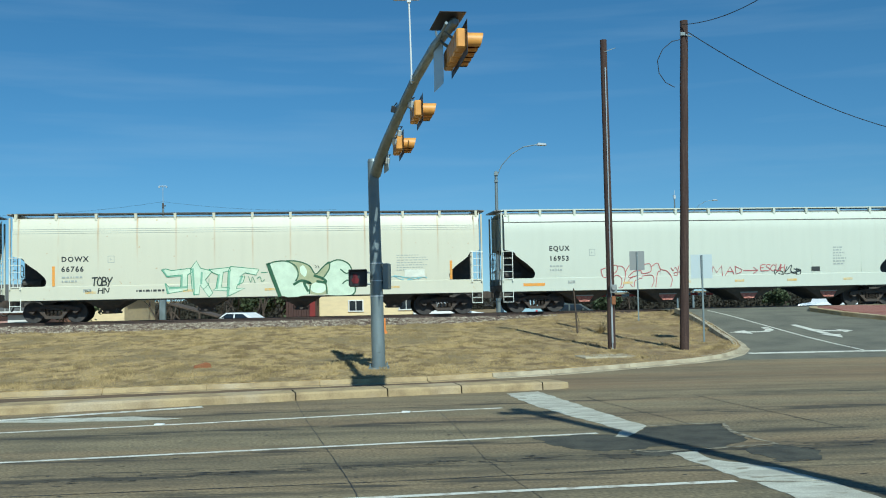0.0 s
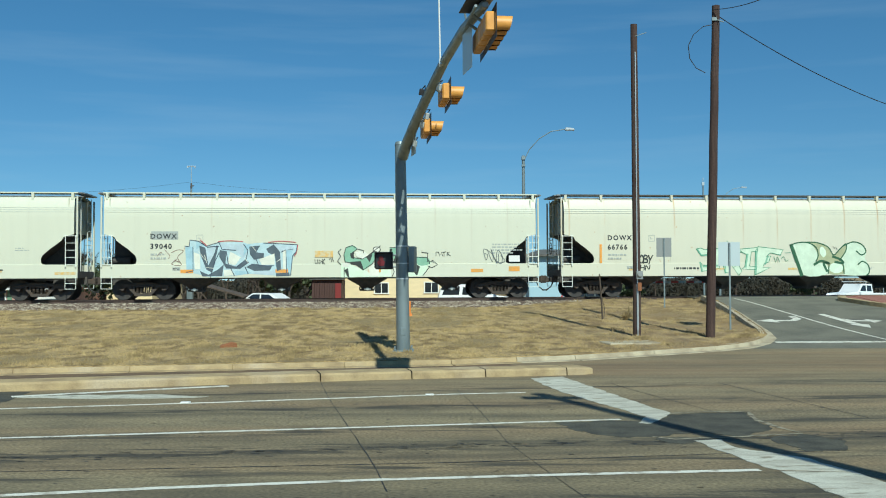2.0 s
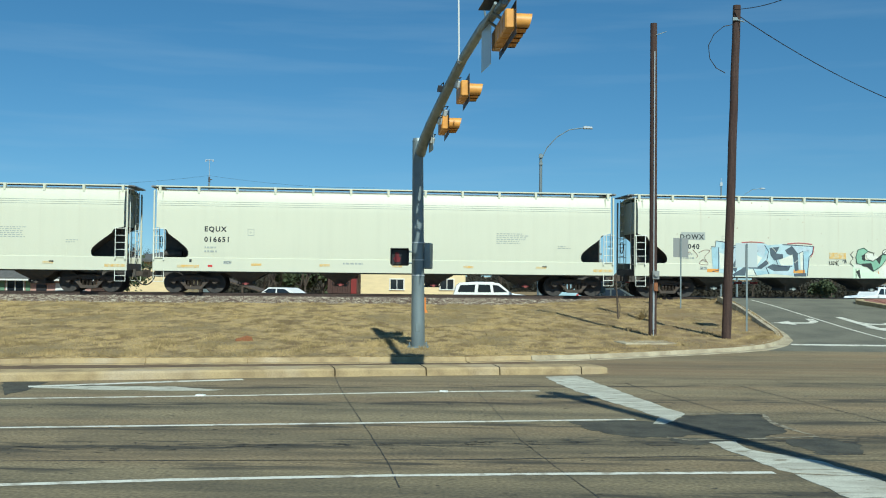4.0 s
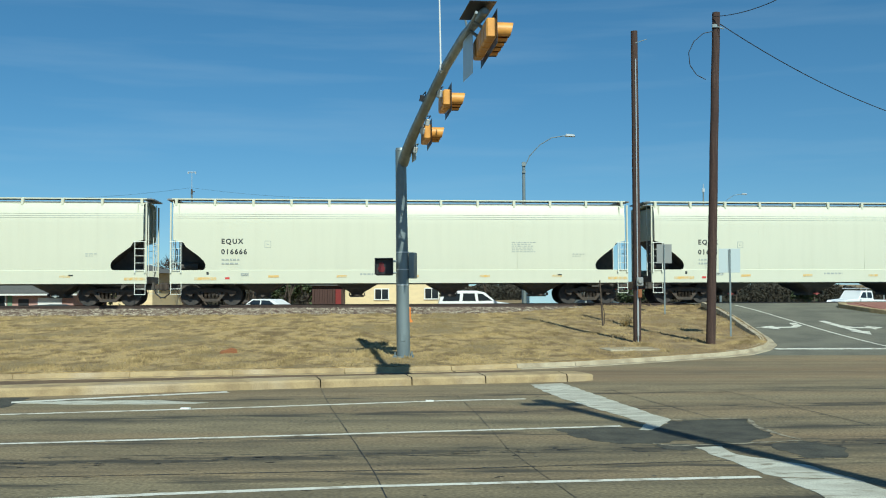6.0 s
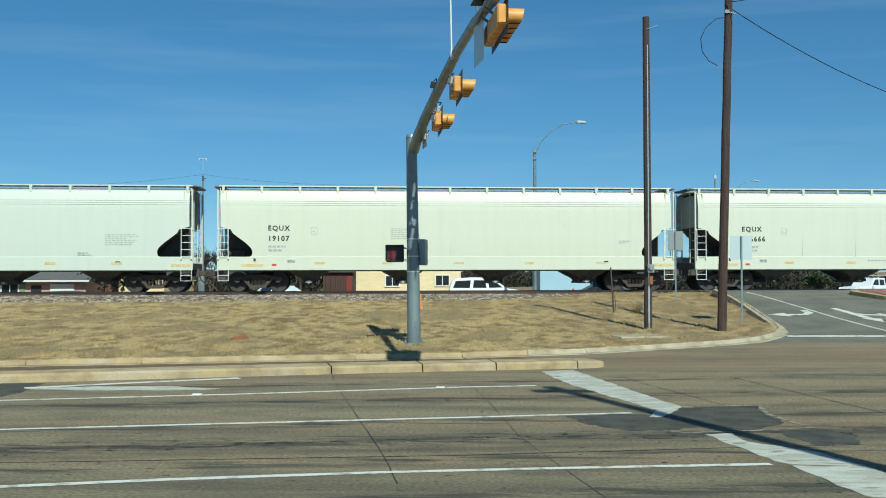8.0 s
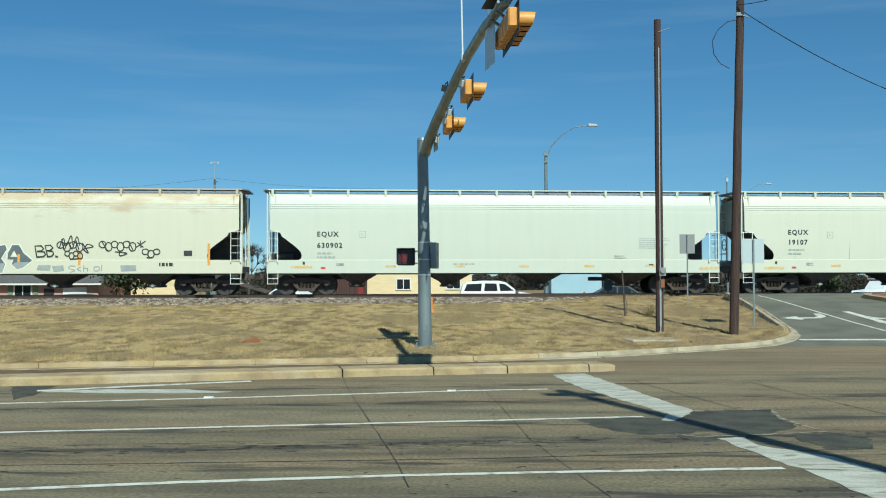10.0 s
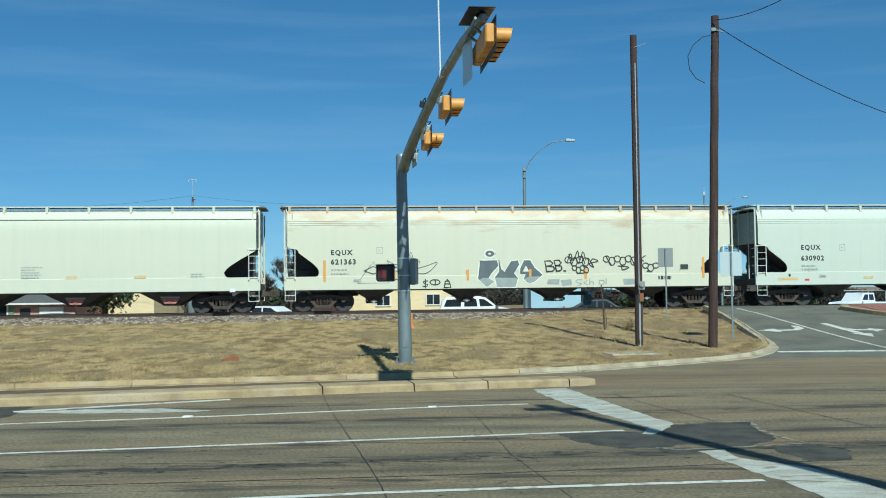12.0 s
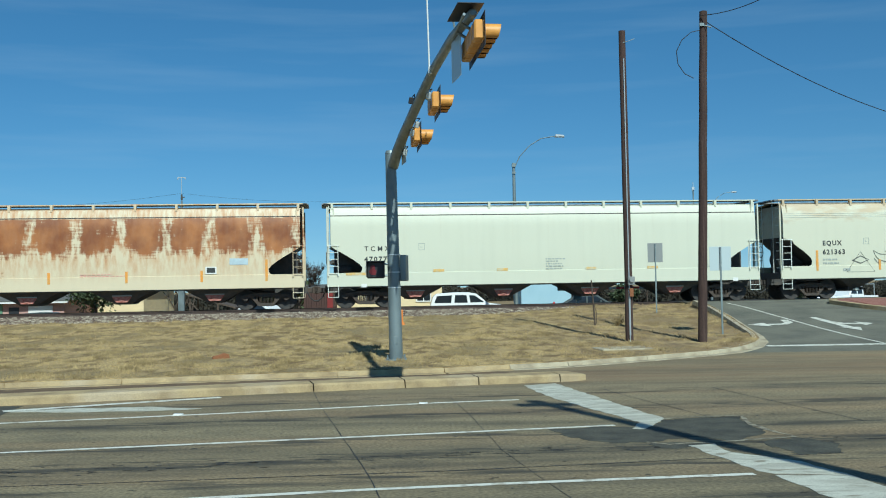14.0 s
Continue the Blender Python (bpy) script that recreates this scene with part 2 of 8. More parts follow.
lane_wear(ROAD, ((12.55, 0.75), (16.45, 0.55), (11.9, 0.2), (10.2, 0.6), (23.2, 1.2), (8.8, 0.7)), 0.15, amount=0.62)
lane_wear(ROAD, ((12.5, 0.34), (16.5, 0.30), (11.2, 0.25), (14.0, 0.3), (18.9, 0.2), (9.3, 0.3)), 0.15, (0.55, 3.6, 1), 0.45, 9.0, 0.95)
lane_wear(ROAD, ((14.0, 40.0),), 0.15, (0.55, 1.1, 1), 0.50, 6.0, 0.34)
lane_wear(ROAD, ((12.5, 0.30), (16.6, 0.16), (12.9, 0.12), (9.4, 0.18), (19.3, 0.14)), 0.15, (1.5, 10.0, 1), 0.53, 16.0, 0.85)
lane_wear(ROAD, ((14.0, 40.0),), 0.15, (3.0, 7.0, 1), 0.66, 9.0, 0.55)
lane_wear(ROAD, ((23.0, 3.0),), 0.15, (0.16, 1.6, 1), 0.25, 1.9, 0.6, (0.225, 0.132, 0.062))
SIDE_ASPHALT = material("grey asphalt", (0.158, 0.152, 0.112), 0.85, second=(0.108, 0.105, 0.080), scale=0.8, bump=0.006, fine=50, grain=0.18)
PATCH = material("dark asphalt patch", (0.072, 0.069, 0.050), 0.9, second=(0.040, 0.039, 0.029), scale=2.6, bump=0.01, fine=30, grain=0.3)
BROKEN = material("pale broken concrete", (0.30, 0.27, 0.19), 0.9, second=(0.12, 0.105, 0.07), scale=7, low=0.42, high=0.6, grain=0.3)
DIRT = material("brown road dirt", (0.152, 0.100, 0.052), 0.95, second=(0.096, 0.064, 0.036), scale=3, stretch=(0.3, 1, 1), grain=0.3)
# Crack tar; the same black paints the overhead cable's shadow on the road.
TAR_AND_SHADOW = material("crack tar and painted cable shadow", (0.028, 0.026, 0.022), 0.6, grain=0.2)
LINE = material("worn white road paint", (0.648, 0.639, 0.549), 0.7, second=(0.342, 0.306, 0.234), scale=4.5, low=0.52, high=0.66, grain=0.15)
LINE_WORN = material("badly worn white road paint", (0.52, 0.515, 0.425), 0.75, second=(0.24, 0.215, 0.15), scale=5.0, low=0.54, high=0.62, stretch=(0.7, 2.2, 1), grain=0.2, third=(0.40, 0.385, 0.31), third_scale=1.1, third_low=0.45, third_high=0.6)
KERB = material("tan concrete kerb", (0.40, 0.305, 0.158), 0.85, second=(0.27, 0.20, 0.105), scale=2.5, bump=0.004, fine=40, grain=0.15, third=(0.424, 0.344, 0.224), third_scale=0.8)
KERB_LIGHT = material("pale concrete kerb", (0.43, 0.372, 0.255), 0.85, second=(0.275, 0.228, 0.150), scale=2.0, bump=0.004, fine=40, grain=0.15)
SOIL = material("dry winter turf", (0.370, 0.268, 0.118), 0.95, second=(0.162, 0.106, 0.042), scale=3.4, low=0.44, high=0.62, stretch=(0.62, 0.34, 1), bump=0.03, fine=12, grain=0.34, third=(0.225, 0.168, 0.078), third_scale=0.8, third_low=0.50, third_high=0.64)
BLADE = material("dry straw grass", (0.412, 0.308, 0.138), 0.9, second=(0.175, 0.126, 0.052), scale=3.4, low=0.44, high=0.62, stretch=(0.62, 0.34, 1), fine=9, grain=0.28, third=(0.235, 0.176, 0.082), third_scale=0.8, third_low=0.50, third_high=0.64)


def soft_blades(m):
    """Each blade has its own tone."""
    n, l = m.node_tree.nodes, m.node_tree.links
    b = n["Principled BSDF"]
    old = b.inputs["Base Color"].links[0].from_socket
    geo, tone, mix = n.new("ShaderNodeNewGeometry"), n.new("ShaderNodeMapRange"), n.new("ShaderNodeMix")
    tone.inputs[3].default_value, tone.inputs[4].default_value = 0.0, 0.5
    mix.data_type = "RGBA"
    mix.inputs[7].default_value = (0.20, 0.146, 0.062, 1)
    l.new(geo.outputs["Random Per Island"], tone.inputs[0])
    l.new(tone.outputs[0], mix.inputs[0])
    l.new(old, mix.inputs[6])
    l.new(mix.outputs[2], b.inputs["Base Color"])


soft_blades(BLADE)


def bare_ground(m):
    """Trodden brown earth shows through the turf towards the street corner."""
    n, l = m.node_tree.nodes, m.node_tree.links
    b = n["Principled BSDF"]
    old = b.inputs["Base Color"].links[0].from_socket
    tc, sep, t = n.new("ShaderNodeTexCoord"), n.new("ShaderNodeSeparateXYZ"), n.new("ShaderNodeTexNoise")
    t.inputs["Scale"].default_value, t.inputs["Detail"].default_value = 0.9, 6.0
    l.new(tc.outputs["Object"], sep.inputs[0])
    l.new(tc.outputs["Object"], t.inputs["Vector"])
    east, patch, both, mix = n.new("ShaderNodeMapRange"), n.new("ShaderNodeMapRange"), n.new("ShaderNodeMath"), n.new("ShaderNodeMix")
    east.inputs[1].default_value, east.inputs[2].default_value = 1.5, 7.0
    patch.inputs[1].default_value, patch.inputs[2].default_value = 0.36, 0.58
    patch.inputs[4].default_value = 0.72
    both.operation = "MULTIPLY"
    mix.data_type = "RGBA"
    mix.inputs[7].default_value = (0.215, 0.150, 0.078, 1)
    l.new(sep.outputs[0], east.inputs[0])
    l.new(t.outputs[0], patch.inputs[0])
    l.new(east.outputs[0], both.inputs[0])
    l.new(patch.outputs[0], both.inputs[1])
    l.new(both.outputs[0], mix.inputs[0])
    l.new(old, mix.inputs[6])
    l.new(mix.outputs[2], b.inputs["Base Color"])


bare_ground(SOIL)
bare_ground(BLADE)
BALLAST = material("railway ballast", (0.25, 0.205, 0.145), 0.9, second=(0.125, 0.086, 0.063), scale=9, low=0.42, high=0.6, bump=0.04, fine=16, grain=0.4)
STONE = material("crushed ballast stones", (0.40, 0.35, 0.265), 0.9, second=(0.10, 0.066, 0.050), scale=5, low=0.40, high=0.56, grain=0.3, fine=8)
TIE = material("creosoted sleeper", (0.075, 0.055, 0.04), 0.9, grain=0.3, stretch=(1, 6, 1))
WOOD_POLE = material("creosoted pine pole", (0.046, 0.026, 0.021), 0.9, second=(0.072, 0.043, 0.033), scale=5, stretch=(4, 4, 0.25), bump=0.006, fine=22, grain=0.25)
GALV = material("weathered galvanised steel", (0.23, 0.275, 0.28), 0.5, 0.35, second=(0.17, 0.205, 0.21), scale=3, stretch=(1, 1, 0.4), grain=0.08)
GALV_LIGHT = material("bright aluminium", (0.55, 0.58, 0.58), 0.42, 0.5, grain=0.06)
SIGN_BACK = material("sign back aluminium", (0.30, 0.31, 0.295), 0.5, 0.4, grain=0.06)
SIGN_PALE = material("pale sheeted sign", (0.50, 0.57, 0.57), 0.4, 0.1, grain=0.04)
SIGNAL_YELLOW = material("federal yellow signal housing", (0.70, 0.33, 0.060), 0.5, second=(0.58, 0.27, 0.055), scale=6, grain=0.06)
BACKPLATE = material("black signal backplate", (0.022, 0.022, 0.024), 0.5, grain=0.1)
LENS = material("dark signal lens", (0.06, 0.02, 0.015), 0.2)
PED_RED = glow("red signal light", (0.13, 0.008, 0.012), 0.09)
WHITE_PLASTIC = material("white enclosure", (0.66, 0.67, 0.64), 0.5, grain=0.05)
ORANGE = material("orange marker plastic", (0.65, 0.22, 0.04), 0.6)
CLAY = material("broken red clay", (0.24, 0.10, 0.042), 0.9, grain=0.25, bump=0.01, fine=20)
PAVER = material("red brick paver", (0.27, 0.115, 0.085), 0.85, second=(0.21, 0.095, 0.075), scale=4, grain=0.2)
GLASS = material("dark tinted glass", (0.02, 0.024, 0.028), 0.08, spec=0.8, grain=0.0)
CAR_WHITE = material("white car paint", (0.78, 0.79, 0.78), 0.25, grain=0.02)
CAR_DARK = material("dark grey-green car paint", (0.075, 0.088, 0.084), 0.35, grain=0.02)
DOOR_RED = material("dark red door paint", (0.20, 0.025, 0.022), 0.5, grain=0.1)
TYRE = material("black rubber", (0.02, 0.02, 0.02), 0.85, grain=0.1)
HEADLIGHT = glow("lit headlamp", (1.0, 0.97, 0.9), 25.0)
CREAM = material("cream painted siding", (0.76, 0.62, 0.36), 0.8, second=(0.70, 0.57, 0.34), scale=1.2, grain=0.06, stretch=(1, 1, 4))
SHUTTER = material("dull green shutter paint", (0.14, 0.24, 0.15), 0.7, grain=0.1)
PINK_BRICK = material("pinkish brick", (0.50, 0.31, 0.265), 0.85, second=(0.40, 0.24, 0.20), scale=7, stretch=(1, 1, 3), grain=0.2)
SHINGLE = material("grey shingles", (0.095, 0.095, 0.088), 0.9, second=(0.13, 0.125, 0.115), scale=4, stretch=(1, 3, 1), grain=0.2)
SHED_RED = material("dull red-brown boards", (0.062, 0.032, 0.026), 0.85, second=(0.08, 0.042, 0.034), scale=3, stretch=(5, 1, 0.4), grain=0.15)
BLUE_WALL = material("pale blue metal wall", (0.36, 0.52, 0.60), 0.6, second=(0.33, 0.49, 0.575), scale=0.7, stretch=(1, 1, 1), grain=0.03)
PALE_TRIM = material("white window trim", (0.72, 0.72, 0.68), 0.6, grain=0.04)
BARK = material("grey brown bark", (0.10, 0.075, 0.055), 0.95, second=(0.06, 0.045, 0.035), scale=8, bump=0.01, fine=18)
# Darker than TWIG: the far scrub's shade is in this colour.
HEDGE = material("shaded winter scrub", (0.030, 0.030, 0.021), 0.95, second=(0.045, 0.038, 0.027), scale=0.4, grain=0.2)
TWIG = material("bare twigs", (0.055, 0.041, 0.032), 0.95, grain=0.2)
LEAF = material("dark evergreen leaves", (0.04, 0.06, 0.022), 0.8, second=(0.07, 0.085, 0.035), scale=2.5, grain=0.25, fine=8)
WIRE = material("black cable", (0.02, 0.02, 0.02), 0.6)


# ---- mesh tools ----
class Build:
    """Collects points and faces of one mesh."""

    def __init__(self):
        self.v, self.f = [], []

    def add(self, points, faces):
        k = len(self.v)
        self.v += [tuple(p) for p in points]
        self.f += [tuple(i + k for i in f) for f in faces]
        return self

    def box(self, x, y, z, sx, sy, sz, turn=None):
        p = [Vector((a * sx / 2, b * sy / 2, c * sz / 2)) for c in (-1, 1) for b in (-1, 1) for a in (-1, 1)]
        if turn:
            e = Euler([radians(a) for a in turn])
            for q in p:
                q.rotate(e)
        return self.add([(q.x + x, q.y + y, q.z + z) for q in p], [(0, 2, 3, 1), (4, 5, 7, 6), (0, 1, 5, 4), (2, 6, 7, 3), (0, 4, 6, 2), (1, 3, 7, 5)])

    def rod(self, a, b, r0, r1=None, n=10, caps=True):
        a, b = Vector(a), Vector(b)
        r1 = r0 if r1 is None else r1
        q = (b - a).to_track_quat("Z", "Y")
        ring = [q @ Vector((math.cos(2 * math.pi * i / n), math.sin(2 * math.pi * i / n), 0)) for i in range(n)]
        self.add([a + r0 * w for w in ring] + [b + r1 * w for w in ring],
                 [(i, (i + 1) % n, n + (i + 1) % n, n + i) for i in range(n)] + ([tuple(range(n - 1, -1, -1)), tuple(range(n, 2 * n))] if caps else []))
        return self

    def path(self, points, r, n=6):
        for a, b in zip(points, points[1:]):
            self.rod(a, b, r, r, n)
        return self

    def tube(self, points, r, n=6):
        """One continuous pipe through the points."""
        rows = []
        for i, q in enumerate(points):
            q = Vector(q)
            d = Vector(points[min(i + 1, len(points) - 1)]) - Vector(points[max(i - 1, 0)])
            t = d.to_track_quat("Z", "Y")
            rows.append([q + t @ Vector((r * math.cos(2 * math.pi * j / n), r * math.sin(2 * math.pi * j / n), 0)) for j in range(n + 1)])
        return self.grid(rows)

    def prism(self, outline, y0, y1):
        """An outline in x, z pushed from y0 to y1."""
        n = len(outline)
        self.add([(x, y0, z) for x, z in outline] + [(x, y1, z) for x, z in outline],
                 [tuple(range(n)), tuple(range(2 * n - 1, n - 1, -1))] + [((i + 1) % n, i, n + i, n + (i + 1) % n) for i in range(n)])
        return self

    def slab(self, outline, z0, z1):
        """An outline in x, y pushed from z0 up to z1."""
        n = len(outline)
        self.add([(x, y, z0) for x, y in outline] + [(x, y, z1) for x, y in outline],
                 [tuple(range(n - 1, -1, -1)), tuple(range(n, 2 * n))] + [(i, (i + 1) % n, n + (i + 1) % n, n + i) for i in range(n)])
        return self

    def grid(self, rows):
        m = len(rows[0])
        self.add([p for r in rows for p in r], [(i * m + j, i * m + j + 1, (i + 1) * m + j + 1, (i + 1) * m + j) for i in range(len(rows) - 1) for j in range(m - 1)])
        return self

    def mesh(self, name, mat, bevel=0.0, smooth=0.0):
        me = bpy.data.meshes.new(name)
        me.from_pydata(self.v, [], self.f)
        if bevel:
            bm = bmesh.new()
            bm.from_mesh(me)
            bmesh.ops.recalc_face_normals(bm, faces=bm.faces)
            edges = [e for e in bm.edges if len(e.link_faces) == 2 and e.calc_face_angle(0) > 0.6]
            bmesh.ops.bevel(bm, geom=edges, offset=bevel, segments=1, affect="EDGES")
            bm.to_mesh(me)
            bm.free()
        if smooth:
            me.polygons.foreach_set("use_smooth", [True] * len(me.polygons))
            me.set_sharp_from_angle(angle=radians(smooth))
        me.materials.append(mat)
        return me


CACHE = {}


def shared(key, make):
    if key not in CACHE:
        CACHE[key] = make()
    return CACHE[key]


def part(name, data, parent=None, label="", m=None, mat=None, bevel=0.0, smooth=0.0):
    """Links a mesh or a Build as one object, under its thing."""
    if isinstance(data, Build):
        data = data.mesh(name, mat, bevel, smooth)
    ob = new(name, data)
    if parent:
        ob.parent = parent
    if m is not None:
        ob.matrix_basis = m
    if label:
        ob["label"] = label
    return ob


def thing(name, m, label, category, group="", kind=""):
    ob = new(name)
    ob.matrix_basis = m
    return tagged(ob, label, category, group, kind)


def letters(text, size, mat, spacing=1.0, weight=0.032):
    c = bpy.data.curves.new("lettering", "FONT")
    c.body, c.size, c.space_character, c.align_x = text, size, spacing, "LEFT"
    c.offset = size * weight
    c.resolution_u = 2
    ob = new("lettering", c)
    bpy.context.view_layer.update()
    me = bpy.data.meshes.new_from_object(ob.evaluated_get(bpy.context.evaluated_depsgraph_get()))
    bpy.data.objects.remove(ob)
    me.materials.clear()
    me.materials.append(mat)
    return me


# ---- plan of the ground ----
TRACK_A = 0.1137
TRACK_Y = 45.74 + 1.62
RAIL = 1.168
TD = (math.cos(TRACK_A), math.sin(TRACK_A))
TRACK = Matrix.Translation((0, TRACK_Y, RAIL)) @ Matrix.Rotation(TRACK_A, 4, "Z")
KERB_X = (-400, -30, -9.6, -5, 0, 1.6, 3.1, 5.4, 7.4, 8.65, 9.4, 9.9, 10.15, 10.35, 10.6, 10.8, 11.05)
KERB_Y = (-40, 16.5, 22.3, 23.3, 24.3, 25.0, 25.6, 27.2, 28.7, 29.9, 30.9, 32.0, 33.3, 35.4, 38.0, 40.7, 45.0)
ROAD_A = 0.13


def track_y(x):
    return TRACK_Y + x * math.tan(TRACK_A)


def kerb_y(x):
    return float(np.interp(x, KERB_X, KERB_Y)) if x < 11.05 else 45.0 + min((x - 11.05) * 0.4, 1.0)


def kerb_x(y):
    return float(np.interp(y, KERB_Y, KERB_X))


def ramp(y):
    t = min(max((y - 29.5) / 15.0, 0), 1)
    return (RAIL + 0.0) * (0.6 * t + 0.4 * t * t * (3 - 2 * t))


def back_z(x):
    return -0.35 + 0.02 * min(max(x, 0), 25) - 0.85 * min(max((-x - 12) / 14, 0), 1) - 0.85 * min(max((x - 11) / 8, 0), 1)


def turf_toe(x):
    """Where the turf ends at the ballast, and its height there."""
    t = min(max((x - 1.0) / 6.0, 0), 1)
    t = t * t * (3 - 2 * t)
    return track_y(x) - 3.4 + 1.7 * t, 0.80 + 0.27 * t


def turf(x, y):
    """Height of the turf between the kerb and the track and of the land behind it."""
    ky, ty = kerb_y(x), track_y(x)
    toe, crest = turf_toe(x)
    if y < toe:
        t = min(max((y - ky) / max(toe - ky, 0.5), 0), 1)
        zk = ramp(ky) + 0.14 if x > 5 else 0.14
        s = t ** 1.5 * (1 - 0.25 * t) / 0.75
        bumps = 0.05 * noise.noise((x * 0.35, y * 0.35, 0)) * min(1, 4 * t)
        return zk + (crest - zk) * s + bumps
    if y < ty + 3.4:
        return crest
    t = min((y - ty - 3.4) / 5.0, 1)
    return 0.80 + (back_z(x) - 0.80) * t


# ---- setting ----
def setting():
    # ground: one sheet to the horizon, its first row along the kerb
    xs = [-2500, -900, -400, -200, -110, -70] + [-50 + 2 * i for i in range(10)] + sorted([-30 + 0.75 * i for i in range(80)] + [9.5 + 0.1 * i for i in range(17)]) + [30 + 3 * i for i in range(12)] + [70, 110, 200, 400, 900, 2500]
    fr = [0, 0.02, 0.05] + [0.05 + 0.95 * i / 30 for i in range(1, 31)]
    rows = []
    for x in xs:
        ky, ty = kerb_y(x), track_y(x)
        toe = turf_toe(x)[0]
        col = [(x, -1500, -0.12), (x, min(-200, ky - 40), -0.12), (x, ky - 0.02, -0.12)]
        col += [(x, ky + 0.06 + (toe - ky - 0.06) * f, turf(x, ky + 0.06 + (toe - ky - 0.06) * f)) for f in fr]
        if x > 11.05:
            col = col[:3] + [(x, col[k][1], -0.12) for k in range(3, len(col))]
        col += [(x, ty, 0.6), (x, ty + 3.4, 0.79)]
        col += [(x, ty + d, turf(x, ty + d)) for d in (5, 7, 9, 20, 40, 90, 200, 500, 1200, 2800)]
        rows.append(col)
    g = part("ground", Build().grid(rows), mat=SOIL, smooth=50)
    tagged(g, "dry tan winter turf sloping up to a railway", "ground", kind="structure")

    # road
    rx = [-300, -120, -60] + [-40 + 4 * i for i in range(21)] + [60, 120, 300]
    ry = [-140, -60, -30, -10, 0, 5, 10, 15, 20, 25, 29.5]
    road = part("road", Build().grid([[(x, min(y, kerb_y(x) + 0.05) if x < 8 else y, 0.0) for y in ry] for x in rx]), mat=ROAD)
    tagged(road, "worn brownish concrete road with cracks and faded markings", "road", kind="structure")
    ys = [29.5 + 0.75 * i for i in range(22)]
    side = [[(kerb_x(y) + (60 - kerb_x(y)) * c / 24.0, y, ramp(y)) for y in ys] for c in range(25)]
    side = part("side_road", Build().grid([list(r) for r in side]), mat=SIDE_ASPHALT, smooth=60)
    tagged(side, "grey asphalt side street rising to a level crossing", "road", kind="structure")
    cross = Build()
    cross.grid([[(x, 45.0, RAIL - 0.004), (x, track_y(x) - 0.80, RAIL - 0.01)] for x in (10.9, 24, 40, 60)])
    cross.grid([[(x, track_y(x) - 0.66, RAIL - 0.01), (x, track_y(x) + 0.66, RAIL - 0.01)] for x in (10.9, 24, 40, 60)])
    cross.grid([[(x, track_y(x) + 0.80, RAIL - 0.01), (x, track_y(x) + 3, RAIL - 0.03), (x, track_y(x) + 20, -0.32), (x, track_y(x) + 60, -0.50)] for x in (10.9, 24, 40, 60)])
    tagged(part("level_crossing", cross, mat=SIDE_ASPHALT), "concrete and asphalt level crossing over the track", "crossing", kind="structure")


def road_ribbon(name, pts, width, mat, z=0.004, wobble=0.0, seed=1, parent=None, height=None):
    """A flat strip along points on the road."""
    rnd = random.Random(seed)
    pts = [Vector((p[0], p[1])) for p in pts]
    fine = []
    for a, b in zip(pts, pts[1:]):
        k = max(1, int((b - a).length / (0.25 if wobble else 1.0)))
        fine += [a + (b - a) * i / k for i in range(k)]
    fine.append(pts[-1])
    if wobble:
        fine = [p + Vector((rnd.uniform(-1, 1), rnd.uniform(-1, 1))) * wobble for p in fine]
    left, right = [], []
    for i, p in enumerate(fine):
        d = (fine[min(i + 1, len(fine) - 1)] - fine[max(i - 1, 0)]).normalized()
        w = width / 2 * (1 + (rnd.uniform(-0.35, 0.35) if wobble else rnd.uniform(-0.08, 0.08)))
        s = Vector((-d.y, d.x)) * w
        left.append(p + s)
        right.append(p - s)
    hz = height or (lambda q: 0.0)
    b = Build().grid([[(q.x, q.y, hz(q) + z) for q in left], [(q.x, q.y, hz(q) + z) for q in right]])
    return part(name, b, parent, mat=mat)


def ragged(outline, seed, step=0.25, amp=0.06):
    rnd, out = random.Random(seed), []
    for a, b in zip(outline, outline[1:] + outline[:1]):
        a, b = Vector(a), Vector(b)
        k = max(1, int((b - a).length / step))
        for i in range(k):
            q = a + (b - a) * i / k
            out.append((q.x + rnd.uniform(-amp, amp), q.y + rnd.uniform(-amp, amp)))
    return out


